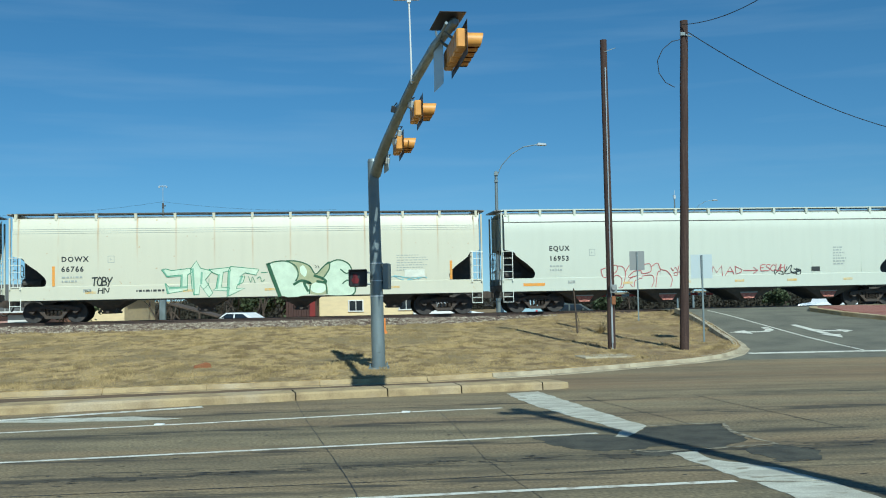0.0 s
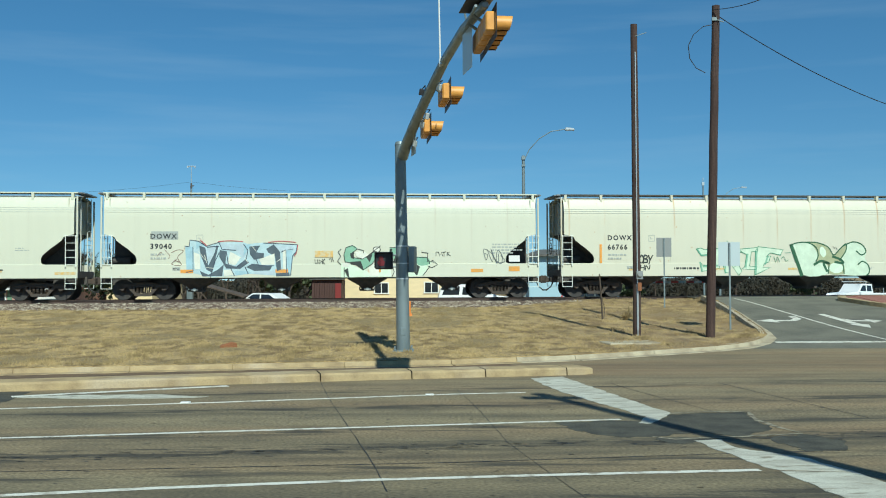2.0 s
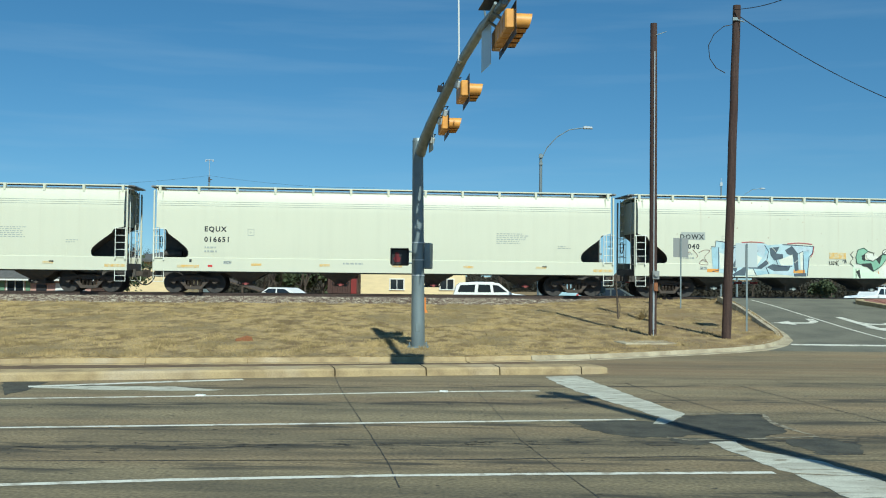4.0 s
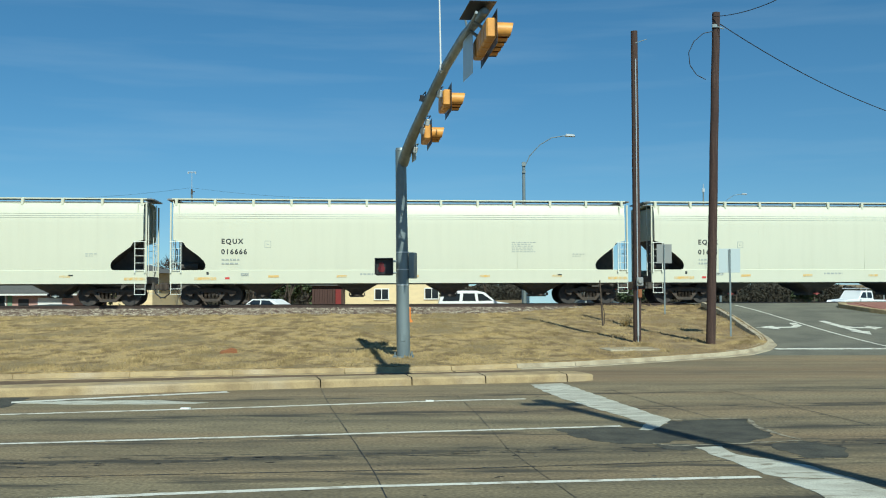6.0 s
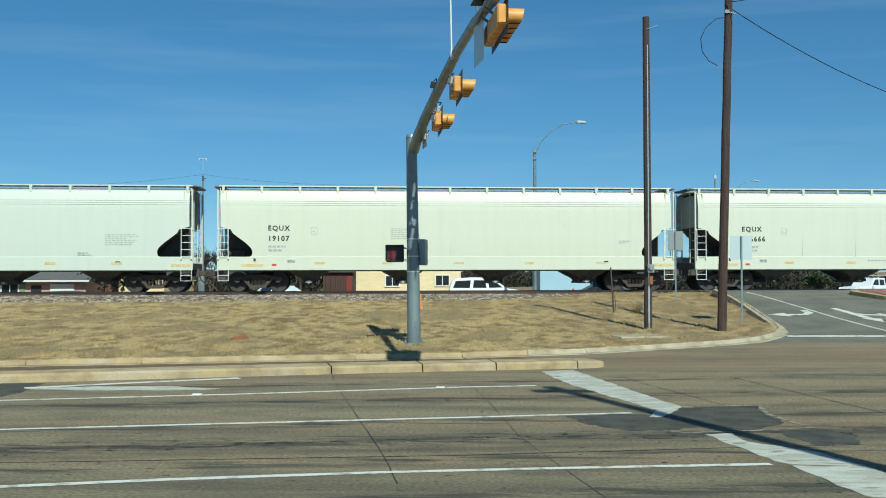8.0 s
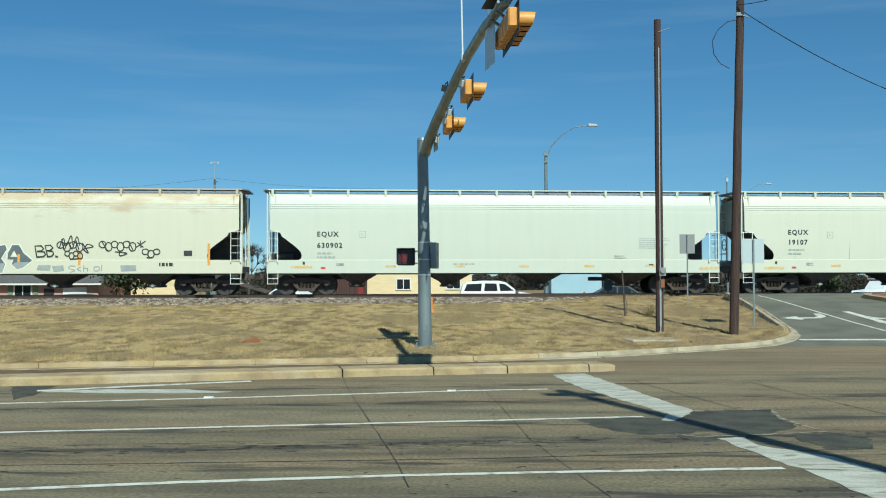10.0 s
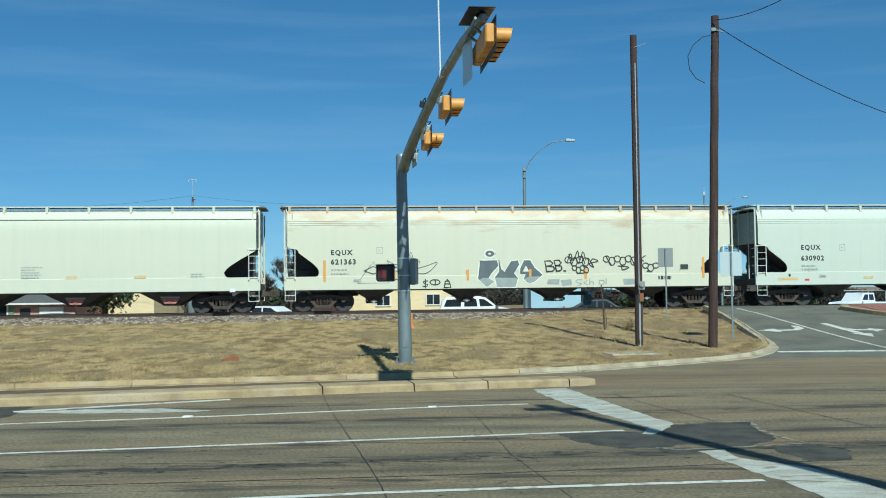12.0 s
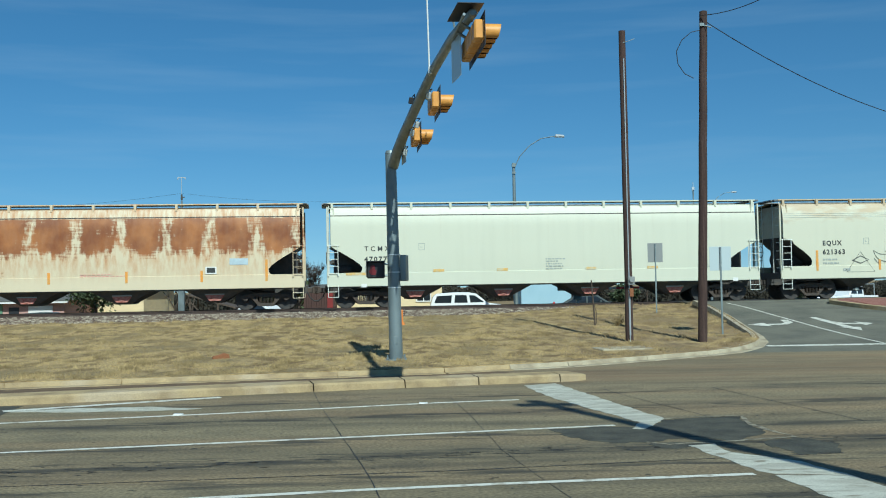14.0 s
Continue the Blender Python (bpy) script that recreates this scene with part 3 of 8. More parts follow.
def road_marks():
    def tag(o, label, cat="road marking"):
        return tagged(o, label, cat, kind="structure")
    tag(road_ribbon("lane_line", [(-60, 4.1), (-20, 13.3), (-7.1, 16.3), (-3.7, 17.1), (0, 18.14), (1.33, 18.37)], 0.13, LINE, seed=2), "worn white lane line")
    tag(road_ribbon("lane_line", [(-60, 1.5), (-20, 10.6), (-5.8, 13.28), (0, 14.37), (2.45, 14.85)], 0.12, LINE, seed=3), "worn white lane line")
    tag(road_ribbon("lane_line", [(-20, 6.02), (-4.42, 9.71), (-2.9, 10.07), (-0.74, 10.46), (1.07, 10.69), (3.28, 10.93)], 0.12, LINE, seed=4), "worn white lane line")
    tag(part("gore_marking", Build().slab(ragged([(-7.7, 17.85), (-6.6, 18.25), (-5.2, 18.25), (-4.2, 17.85), (-5.0, 17.6), (-6.2, 17.65)], 5, 0.25, 0.06), -0.01, 0.004), mat=LINE_WORN), "badly worn white arrow-shaped road paint")
    tag(road_ribbon("gore_line", [(-7.75, 17.95), (-6.0, 18.85), (-4.3, 19.65)], 0.24, LINE, 0.006, seed=12), "worn white slanted road line")
    tag(part("asphalt_patch", Build().slab(ragged([(-8.54, 18.73), (-7.58, 16.62), (-7.57, 17.74), (-7.72, 18.73)], 31, 0.3, 0.05), -0.01, 0.003), mat=PATCH), "dark ragged asphalt patch", "patch")
    tag(road_ribbon("dirt_strip", [(-30, 14.6), (-9.6, 20.9), (-5, 22.0), (0, 23.2), (1.6, 23.9)], 2.0, DIRT, 0.003, 0.04, 77), "brown dirt along the separator kerb", "dirt")
    for i, o in enumerate(([(1.61, 20.96), (2.31, 21.27), (2.61, 19.48), (2.97, 17.39), (3.31, 15.48), (2.83, 14.45), (2.66, 14.46), (2.86, 15.14), (2.44, 16.7), (2.01, 18.36), (1.71, 20.06)],
                           [(3.05, 12.91), (3.42, 13.03), (3.43, 12.35), (3.72, 12.01), (4.0, 11.66), (4.23, 10.87), (3.5, 10.92), (3.37, 11.11), (3.22, 11.92)],
                           [(3.49, 10.82), (4.23, 10.84), (4.36, 10.19), (4.43, 9.48), (3.76, 9.26), (3.61, 9.67)])):
        tag(part("crosswalk_bar", Build().slab(ragged(o, 6 + i, 0.16, 0.03), -0.01, 0.0045), mat=LINE_WORN), "badly worn white crosswalk band")
    for i, o in enumerate(([(1.5, 14.5), (2.06, 14.71), (2.62, 14.72), (2.79, 14.33), (3.26, 15.34), (3.97, 15.53), (4.49, 15.55), (4.36, 14.89), (4.39, 13.94), (3.72, 13.16), (3.32, 13.63), (2.7, 13.27), (2.16, 13.19), (1.67, 13.77)],
                           [(4.09, 13.13), (4.62, 13.44), (4.93, 12.81), (4.68, 12.16), (4.2, 12.11), (4.06, 12.71)],
                           [(2.65, 13.2), (3.34, 13.09), (2.84, 12.63), (2.61, 12.82)])):
        tag(part("asphalt_patch", Build().slab(ragged(o, 8 + i, 0.12, 0.06), -0.01, 0.0030 + 0.0004 * i), mat=PATCH), "dark ragged asphalt patch", "patch")
    for i, o in enumerate(([(3.3, 15.48), (3.96, 15.64), (4.52, 15.66), (4.39, 14.99), (4.43, 14.12), (4.63, 13.52)],
                           [(2.58, 13.26), (2.85, 13.03), (3.4, 13.14), (4.01, 13.3), (4.61, 13.47)])):
        tag(road_ribbon("broken_edge", o, 0.07, BROKEN, 0.0052 + 0.0003 * i, 0.03, 41 + i), "pale broken concrete edge along a patch", "road wear")
    for i, (p, w) in enumerate((([(-2.6, 20.3), (-2.13, 17.69), (-1.45, 14.28), (-1.21, 13.07), (-1.0, 12.01), (-0.76, 10.73), (-0.63, 9.88)], 0.022), ([(0.1, 19.0), (0.43, 15.97), (0.7, 12.8), (1.01, 10.9), (1.3, 9.3)], 0.013),
                                ([(3.1, 20.0), (3.29, 18.8), (4.06, 15.5)], 0.025), ([(5.2, 20.0), (5.46, 18.4), (6.08, 14.9)], 0.03), ([(2.2, 19.2), (3.6, 19.3), (6, 19.6)], 0.018), ([(3.4, 15.4), (8, 16.3)], 0.02))):
        tag(road_ribbon("joint_or_cable_shadow", p, w * 0.58, TAR_AND_SHADOW, 0.0035, 0.005, 20 + i), "dark tarred slab joint", "road joint")
    # Overhead cable's shadow, painted as a dark line along the lane.
    tag(road_ribbon("joint_or_cable_shadow", [(-30, 7.6), (-4.77, 10.95), (0, 11.42), (2.67, 11.86), (4.6, 12.15)], 0.03, TAR_AND_SHADOW, 0.0032, 0.006, 30), "painted shadow line of an overhead cable along the lane", "road joint")
    rnd = random.Random(91)
    pts, faces = [], []
    for i in range(950):
        x = rnd.uniform(-9, 9)
        y = 0.15 * x + (rnd.gauss(12.5, 0.14) if i % 3 == 0 else rnd.gauss(16.5, 0.25) if i % 7 == 0 else rnd.uniform(8.5, 20))
        if y > kerb_y(x) - 4 or abs(y - 0.15 * x - 18.1) < 0.15:
            continue
        k, n = len(pts), 6
        u, v = rnd.uniform(0.02, 0.10) * (1.2 if i % 3 == 0 else 0.6), rnd.uniform(0.006, 0.018)
        for j in range(n):
            a = 6.283 * j / n
            e, w = u * math.cos(a) * rnd.uniform(0.6, 1.2), v * math.sin(a) * rnd.uniform(0.6, 1.2)
            pts.append((x + e - 0.15 * w, y + 0.15 * e + w, 0.0036))
        faces.append(tuple(range(k, k + n)))
    tagged(part("road_pits", Build().add(pts, faces), mat=TAR_AND_SHADOW), "small dark pits and flakes in the worn road", "road wear", kind="stuff")
    zr = lambda q: ramp(q.y)
    tag(road_ribbon("stop_line", [(9.8, 31.0), (12, 31.0), (14.3, 31.0), (22, 31.1)], 0.32, LINE, 0.006, height=zr), "white stop line across the side street")
    tag(road_ribbon("lane_line", [(13.45, 31.2), (12.95, 35), (12.55, 39), (12.2, 44.0)], 0.10, LINE, 0.006, height=zr), "thin white lane line of the side street")

    def arrow(x, y, s, straight):
        for o in ([[(0.75, 1.5), (0.7, 0.6), (0.35, 0.1), (-0.5, 0.0)]] if not straight else [[(-0.35, 3.0), (0.0, -0.6)], [(-0.2, 1.4), (0.2, 0.7), (0.95, 0.6)]]):
            tag(road_ribbon("turn_arrow", [(x + a * s, y + b * s) for a, b in o], 0.28, LINE, 0.006, height=zr), "white turn arrow on the side street")
        heads = [[(-0.45, -0.6), (-1.35, 0.0), (-0.45, 0.6)]] if not straight else [[(0.45, -0.5), (0.1, -1.6), (-0.4, -0.4)], [(0.9, 0.0), (1.5, 0.6), (0.9, 1.2)]]
        for h in heads:
            b = Build().add([(x + a * s, y + c * s, ramp(y + c * s) + 0.008) for a, c in h], [(0, 1, 2)])
            tag(part("arrow_head", b, mat=LINE), "white arrow head on the side street")
    arrow(11.85, 36.2, 0.8, False)
    arrow(14.0, 35.6, 0.8, True)
    for i, (x, y) in enumerate(((-0.45, 17.98), (-4.5, 16.95))):
        tag(part("road_stud", Build().slab(ragged([(x, y), (x + 0.14, y), (x + 0.14, y + 0.12), (x, y + 0.12)], 3, 1, 0.01), 0, 0.02), mat=PALE_TRIM), "small white raised road stud", "road stud")


def kerbs():
    # separator in front of the slip lane, cast in lengths
    line = [(-40, 10.3), (-20, 15.6), (-8.46, 18.75), (-4.3, 20.0), (-0.05, 21.08), (1.7, 21.45), (3.1, 21.75)]
    top = thing("road_separator", pose(0, 0, 0), "long tan concrete separator kerb beside the road", "kerb", kind="structure")
    pts = np.array(line)
    cum = np.concatenate([[0], np.cumsum(np.hypot(*np.diff(pts, axis=0).T))])
    at = lambda s: np.array([np.interp(s, cum, pts[:, 0]), np.interp(s, cum, pts[:, 1])])
    total, s, k = cum[-1], 0.0, 0
    ends = [0.0]
    joint = [cum[-1] - d for d in (0.67, 2.44, 4.0, 5.87)]
    ends = sorted([0.0] + [joint[-1] - 7.5 * i for i in range(1, 6)] + joint + [total])
    for a, b in zip(ends, ends[1:]):
        if b - a < 0.2:
            continue
        p, q = at(a + 0.012), at(b - 0.012)
        d = (q - p) / np.hypot(*(q - p))
        n = np.array([-d[1], d[0]])
        w = 0.74
        prof = [(0, -0.05), (0.02, 0.12), (0.06, 0.16), (w - 0.06, 0.17), (w - 0.02, 0.13), (w, -0.05)]
        last = b == ends[-1]
        rows = []
        for c, f in ((p, 1.0), (q, 1.0)) if not last else ((p, 1), (p + (q - p) * 0.55, 0.92), (q - d * 0.1, 0.6), (q, 0.35)):
            rows.append([(*(c + n * (w / 2 + (u - w / 2) * f)), z if z < 0 else z * (0.55 + 0.45 * f)) for u, z in prof])
        bld = Build().grid(rows)
        bld.f += [tuple(range(len(prof))), tuple(range(len(bld.v) - 1, len(bld.v) - len(prof) - 1, -1))]
        part("kerb_stone", bld, top, mat=KERB, smooth=30)
    # kerb along the turf and round the corner
    edge = thing("corner_kerb", pose(0, 0, 0), "pale concrete kerb curving round the corner into the side street", "kerb", kind="structure")
    xs = [-45 + 3 * i for i in range(12)] + [-9.6, -7.2, -5, -2.5, 0, 1.6, 3.1, 5.4, 7.4, 8.65, 9.4, 9.9, 10.15, 10.35, 10.6, 10.8, 11.0]
    for i, (a, b) in enumerate(zip(xs, xs[1:])):
        p, q = np.array([a, kerb_y(a)]), np.array([b, kerb_y(b)])
        d = (q - p) / np.hypot(*(q - p))
        n = np.array([-d[1], d[0]])
        rows = []
        for c in (p + d * 0.008, q - d * 0.008):
            base = ramp(c[1]) if c[0] > 5 else 0.0
            rows.append([(*(c + n * u), base + z) for u, z in ((-0.28, -0.05), (-0.25, 0.012), (-0.02, 0.02), (0.0, 0.09), (0.03, 0.12), (0.2, 0.135), (0.24, -0.05))])
        bld = Build().grid(rows)
        bld.f += [tuple(range(7)), tuple(range(13, 6, -1))]
        part("kerb_stone", bld, edge, mat=KERB_LIGHT if a > 1 else KERB, smooth=30)
    # brick island beside the side street
    isl = thing("brick_island", pose(0, 0, 0), "raised island of red brick pavers with a concrete kerb", "traffic island", kind="structure")
    out = [(16.4, 43.4), (16.1, 42.5), (16.6, 40.6), (17.6, 38.6), (24, 38.6), (24, 43.8)]
    b = Build()
    n = len(out)
    cx, cy = 20.0, 41.2
    inner = [(x + (cx - x) * 0.07, y + (cy - y) * 0.12) for x, y in out]
    b.add([(x, y, ramp(y) - 0.05) for x, y in out] + [(x, y, ramp(y) + 0.16) for x, y in out] + [(x, y, ramp(y) + 0.165) for x, y in inner],
          [(i, (i + 1) % n, n + (i + 1) % n, n + i) for i in range(n)] + [(n + i, n + (i + 1) % n, 2 * n + (i + 1) % n, 2 * n + i) for i in range(n)])
    part("kerb_stone", b, isl, mat=KERB)
    pv = shared("paver", lambda: Build().box(0, 0, 0, 0.19, 0.09, 0.06).mesh("paver", PAVER, 0.006))
    part("bedding", Build().add([(x, y, ramp(y) + 0.15) for x, y in inner], [tuple(range(n))]), isl, mat=PAVER)
    for i in range(10):
        for j in range(30):
            x, y = 17.0 + 0.2 * i + (0.1 if j % 2 else 0), 40.3 + 0.1 * j
            part("paver", pv, isl, m=pose(x, y, ramp(y) + 0.14, 4, 0, 0))


def railway():
    tr = thing("railway_track", TRACK, "rusty rails on dark sleepers in pale ballast", "railway track", kind="structure")
    b = Build()
    prof = [(-3.9, -0.52), (-3.0, -0.34), (-2.3, -0.16), (2.3, -0.16), (3.0, -0.34), (3.9, -0.6)]
    rnd = random.Random(4)
    rows = [[(x, y + rnd.uniform(-0.08, 0.08), z + rnd.uniform(-0.03, 0.03)) for y, z in prof] for x in [-400, -120] + [-60 + 0.8 * i for i in range(89)]]
    rows += [[(x, y, z) for y, z in prof] for x in (10.9,)]
    b.grid(rows)
    part("ballast_bed", b, tr, mat=BALLAST)
    rail = [(-0.07, -0.17), (0.07, -0.17), (0.07, -0.155), (0.012, -0.135), (0.012, -0.045), (0.036, -0.035), (0.036, -0.004), (0.028, 0), (-0.028, 0), (-0.036, -0.004), (-0.036, -0.035), (-0.012, -0.045), (-0.012, -0.135), (-0.07, -0.155)]
    for y in (-0.7525, 0.7525):
        n = len(rail)
        part("rail", Build().add([(x, y + a, z) for x in (-400, 200) for a, z in rail], [(i, (i + 1) % n, n + (i + 1) % n, n + i) for i in range(n)]), tr, mat=RAIL_STEEL)
    tie = shared("sleeper", lambda: Build().box(0, 0, -0.235, 0.23, 2.6, 0.15).mesh("sleeper", TIE, 0.012))
    for i in range(120):
        part("sleeper", tie, tr, m=pose(-50 + 0.53 * i, rnd.uniform(-0.04, 0.04), 0, 0, 0, rnd.uniform(-1, 1)))
    # loose stones of the shoulder
    pts, faces = [], []
    for i in range(15000):
        x, y = rnd.uniform(-34, 6), -rnd.triangular(0.9, 4.6, 2.9)
        z = np.interp(-y, (0.0, 2.3, 3.0, 3.9, 4.6), (-0.16, -0.16, -0.34, -0.52, -0.50)) + 0.01
        r = rnd.uniform(0.025, 0.06)
        k = len(pts)
        for dx, dy, dz in ((1, 0, 0), (-0.5, 0.87, 0), (-0.5, -0.87, 0), (0.1, 0.1, 0.9), (-0.4, -0.2, 0.6)):
            pts.append((x + r * (dx + rnd.uniform(-0.3, 0.3)), y + r * (dy + rnd.uniform(-0.3, 0.3)), z + r * dz * rnd.uniform(0.6, 1.2)))
        faces += [(k, k + 1, k + 3), (k + 1, k + 4, k + 3), (k + 1, k + 2, k + 4), (k + 2, k, k + 3), (k + 2, k + 3, k + 4)]
    s = part("ballast_stones", Build().add(pts, faces), mat=STONE, m=TRACK.copy())
    tagged(s, "loose grey and brown crushed stones along the track", "ballast", kind="stuff")


def grass():
    rnd = random.Random(11)
    pts, faces = [], []
    def blades(x, y, n, reach, tall):
        z = turf(x, y) - 0.012
        for q in range(n):
            bx, by = x + rnd.gauss(0, reach), y + rnd.gauss(0, reach)
            a, w = rnd.uniform(-0.6, 0.6), rnd.uniform(0.008, 0.02)
            lx, ly = rnd.uniform(-0.06, 0.06), rnd.uniform(-0.01, 0.05)
            k = len(pts)
            pts.extend([(bx - w * math.cos(a), by - w * math.sin(a), z), (bx + w * math.cos(a), by + w * math.sin(a), z), (bx + lx, by + ly, z + tall * rnd.uniform(0.4, 1.0))])
            faces.append((k, k + 1, k + 2))

    for i in range(62000):
        x = rnd.uniform(-24, 10.95)
        ky, toe = kerb_y(x) + 0.22, turf_toe(x)[0] - 0.2
        if toe < ky:
            continue
        y = ky + (toe - ky + 0.8) * rnd.random() ** 1.15
        if noise.noise((x * 0.5, y * 1.4, 3)) < rnd.uniform(-0.5, 0.15):
            continue
        # thick tufts stand among short thin turf
        if noise.noise((x * 1.1, y * 0.8, 9)) > rnd.uniform(0.05, 0.5):
            blades(x, y, 7, 0.055, rnd.uniform(0.07, 0.14))
        else:
            blades(x, y, 3, 0.03, rnd.uniform(0.03, 0.075))
    g = part("dry_grass", Build().add(pts, faces), mat=BLADE)
    tagged(g, "short dry straw-coloured winter grass", "grass", kind="stuff")


# ---- the train ----
HALF = 1.60  # half the width of a wagon


def cut(z, kind=0):
    """How far the side sheet is cut back from the wagon's end at a height."""
    if kind == 1:
        return float(np.interp(z, (1.55, 1.62, 1.8, 2.0, 2.35, 2.62, 2.7, 2.72), (1.30, 1.42, 1.45, 1.30, 0.80, 0.35, 0.24, 0.16)))
    return float(np.interp(z, (1.55, 1.60, 1.75, 1.95, 2.2, 2.4, 2.6, 2.75, 2.82, 2.86), (1.25, 1.38, 1.44, 1.36, 1.12, 0.86, 0.62, 0.55, 0.42, 0.14)))


def side_profile(z):
    if z < 3.6:
        return HALF - 0.02 * ((z - 2.6) / 1.0) ** 2 if z < 2.6 else HALF
    t = (z - 3.6) / 0.87
    return HALF - 0.17 * t * t


def side_mesh(L, mat, kind):
    zs = [1.54, 1.6, 1.68, 1.8, 1.95, 2.1, 2.25, 2.4, 2.5, 2.6, 2.7, 2.75, 2.8, 2.84, 2.87, 3.1, 3.6, 3.75, 3.9, 4.05, 4.2, 4.32, 4.42, 4.47]
    rows = []
    for z in zs:
        c = max(cut(z, kind) * 1.08, 0.10)
        rows.append([(-L / 2 + c + (L - 2 * c) * i / 12.0, -side_profile(z), z) for i in range(13)])
    inner = [[(x, y + 0.03, z) for x, y, z in r] for r in rows]
    b = Build().grid(rows)
    b.grid([r[::-1] for r in inner])
    b.grid([[r[0] for r in inner], [r[0] for r in rows]])
    b.grid([[r[-1] for r in rows], [r[-1] for r in inner]])
    return b.mesh("side_sheet", mat, smooth=40)


def end_mesh(L, mat, kind):
    """Upper end wall and the slope sheet below it, at the right end."""
    e = L / 2 - (0.36 if kind == 0 else 0.30)
    prof = [(e, 4.45), (e, 2.95), (e - 0.05, 2.95), (e - 0.05, 4.45)]
    return Build().prism(prof, -HALF + 0.05, HALF - 0.05).mesh("end_sheet", mat)


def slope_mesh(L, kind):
    """Slope sheet that falls inwards below the end wall, painted black for its shade."""
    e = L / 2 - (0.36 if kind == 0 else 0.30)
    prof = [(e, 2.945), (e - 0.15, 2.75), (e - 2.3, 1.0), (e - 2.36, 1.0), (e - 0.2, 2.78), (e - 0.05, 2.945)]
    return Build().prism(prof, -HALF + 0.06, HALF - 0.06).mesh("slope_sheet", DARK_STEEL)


def ladder_mesh(mat):
    """Side ladder over the end cut-out, with a stirrup step below the sill."""
    b = Build()
    for x in (0.06, 0.49):
        b.box(x, 0, 2.16, 0.028, 0.035, 1.36)
        b.box(x, 0.02, 1.50, 0.05, 0.09, 0.10)
    for i in range(5):
        b.rod((0.06, 0, 1.56 + 0.31 * i), (0.49, 0, 1.56 + 0.31 * i), 0.013, n=6)
    b.rod((0.0, 0, 2.80), (0.56, 0, 2.80), 0.016, n=6)
    for x in (0.05, 0.50):
        b.rod((x, 0.02, 1.04), (x, 0, 0.50), 0.014, n=6)
    for z in (0.50, 0.74):
        b.rod((0.05, 0, z), (0.50, 0, z), 0.014, n=6)
    return b.mesh("ladder", mat)


def side_frame_mesh():
    """Cast side frame of a three-piece truck, seen from the side: arms, window, spring nest."""
    b = Build()
    b.prism([(-1.12, 0.50), (-1.08, 0.66), (-0.72, 0.70), (-0.30, 0.78), (0.30, 0.78), (0.72, 0.70), (1.08, 0.66), (1.12, 0.50), (0.95, 0.44), (0.78, 0.52), (0.42, 0.62), (-0.42, 0.62), (-0.78, 0.52), (-0.95, 0.44)], -0.07, 0.07)
    b.prism([(-0.72, 0.60), (-0.56, 0.62), (-0.26, 0.28), (-0.36, 0.20)], -0.06, 0.06)
    b.prism([(0.56, 0.62), (0.72, 0.60), (0.36, 0.20), (0.26, 0.28)], -0.06, 0.06)
    b.prism([(-0.40, 0.20), (-0.30, 0.30), (0.30, 0.30), (0.40, 0.20), (0.30, 0.16), (-0.30, 0.16)], -0.09, 0.09)
    for x in (-0.40, 0.40):
        b.box(x, 0, 0.46, 0.09, 0.13, 0.34)
    for i in range(4):
        for k in range(5):
            b.rod((-0.24 + 0.16 * i, -0.05, 0.315 + 0.05 * k), (-0.24 + 0.16 * i, -0.05, 0.345 + 0.05 * k), 0.065, 0.065, 8)
    b.box(0, -0.02, 0.60, 0.66, 0.16, 0.08)
    return b.mesh("side_frame", TRUCK_STEEL, 0.012)


def wheelset_mesh():
    b = Build()
    for s in (-1, 1):
        y = 0.7525 * s
        b.rod((0, y - 0.065 * s, 0), (0, y + 0.065 * s, 0), 0.457, 0.45, 28)
        b.rod((0, y - 0.10 * s, 0), (0, y - 0.065 * s, 0), 0.485, 0.485, 28)
        b.rod((0, y + 0.065 * s, 0), (0, y + 0.07 * s, 0), 0.36, 0.20, 24, False)
        b.rod((0, y + 0.05 * s, 0), (0, y + 0.22 * s, 0), 0.13, 0.10, 14)
    b.rod((0, -0.99, 0), (0, 0.99, 0), 0.085, 0.085, 12)
    return b.mesh("wheelset", WHEEL_STEEL, smooth=35)


def cap_mesh():
    b = Build().rod((0, 0, 0), (0, -0.09, 0), 0.115, 0.10, 14)
    for i in range(3):
        a = 2.1 * i + 0.4
        b.rod((0.06 * math.cos(a), -0.09, 0.06 * math.sin(a)), (0.06 * math.cos(a), -0.11, 0.06 * math.sin(a)), 0.018, n=6)
    return b.mesh("axle_cap", TRUCK_STEEL, smooth=30)


def hopper_mesh(style):
    """Discharge hopper below the sill: rounded and short, or long straight slopes."""
    b = Build()
    shape = ((1.04, 1.02, 1.25), (0.88, 0.86, 1.2), (0.72, 0.58, 1.1), (0.58, 0.34, 0.9), (0.47, 0.25, 0.8), (0.42, 0.24, 0.78)) if style == 0 else ((1.04, 1.52, 1.25), (0.80, 1.08, 1.18), (0.55, 0.62, 1.0), (0.42, 0.40, 0.9), (0.36, 0.36, 0.85))
    rows = [[(-hx, -hy, z), (hx, -hy, z), (hx, hy, z), (-hx, hy, z), (-hx, -hy, z)] for z, hx, hy in shape]
    b.grid(rows)
    b.box(0, 0, 0.39, 0.62, 1.5, 0.09)
    b.box(-0.34, -0.8, 0.47, 0.05, 0.3, 0.14).box(0.34, -0.8, 0.47, 0.05, 0.3, 0.14)
    b.rod((0, -1.0, 0.44), (0, 1.0, 0.44), 0.05, n=8)
    return b.mesh("hopper_outlet", DARK_STEEL, smooth=20)


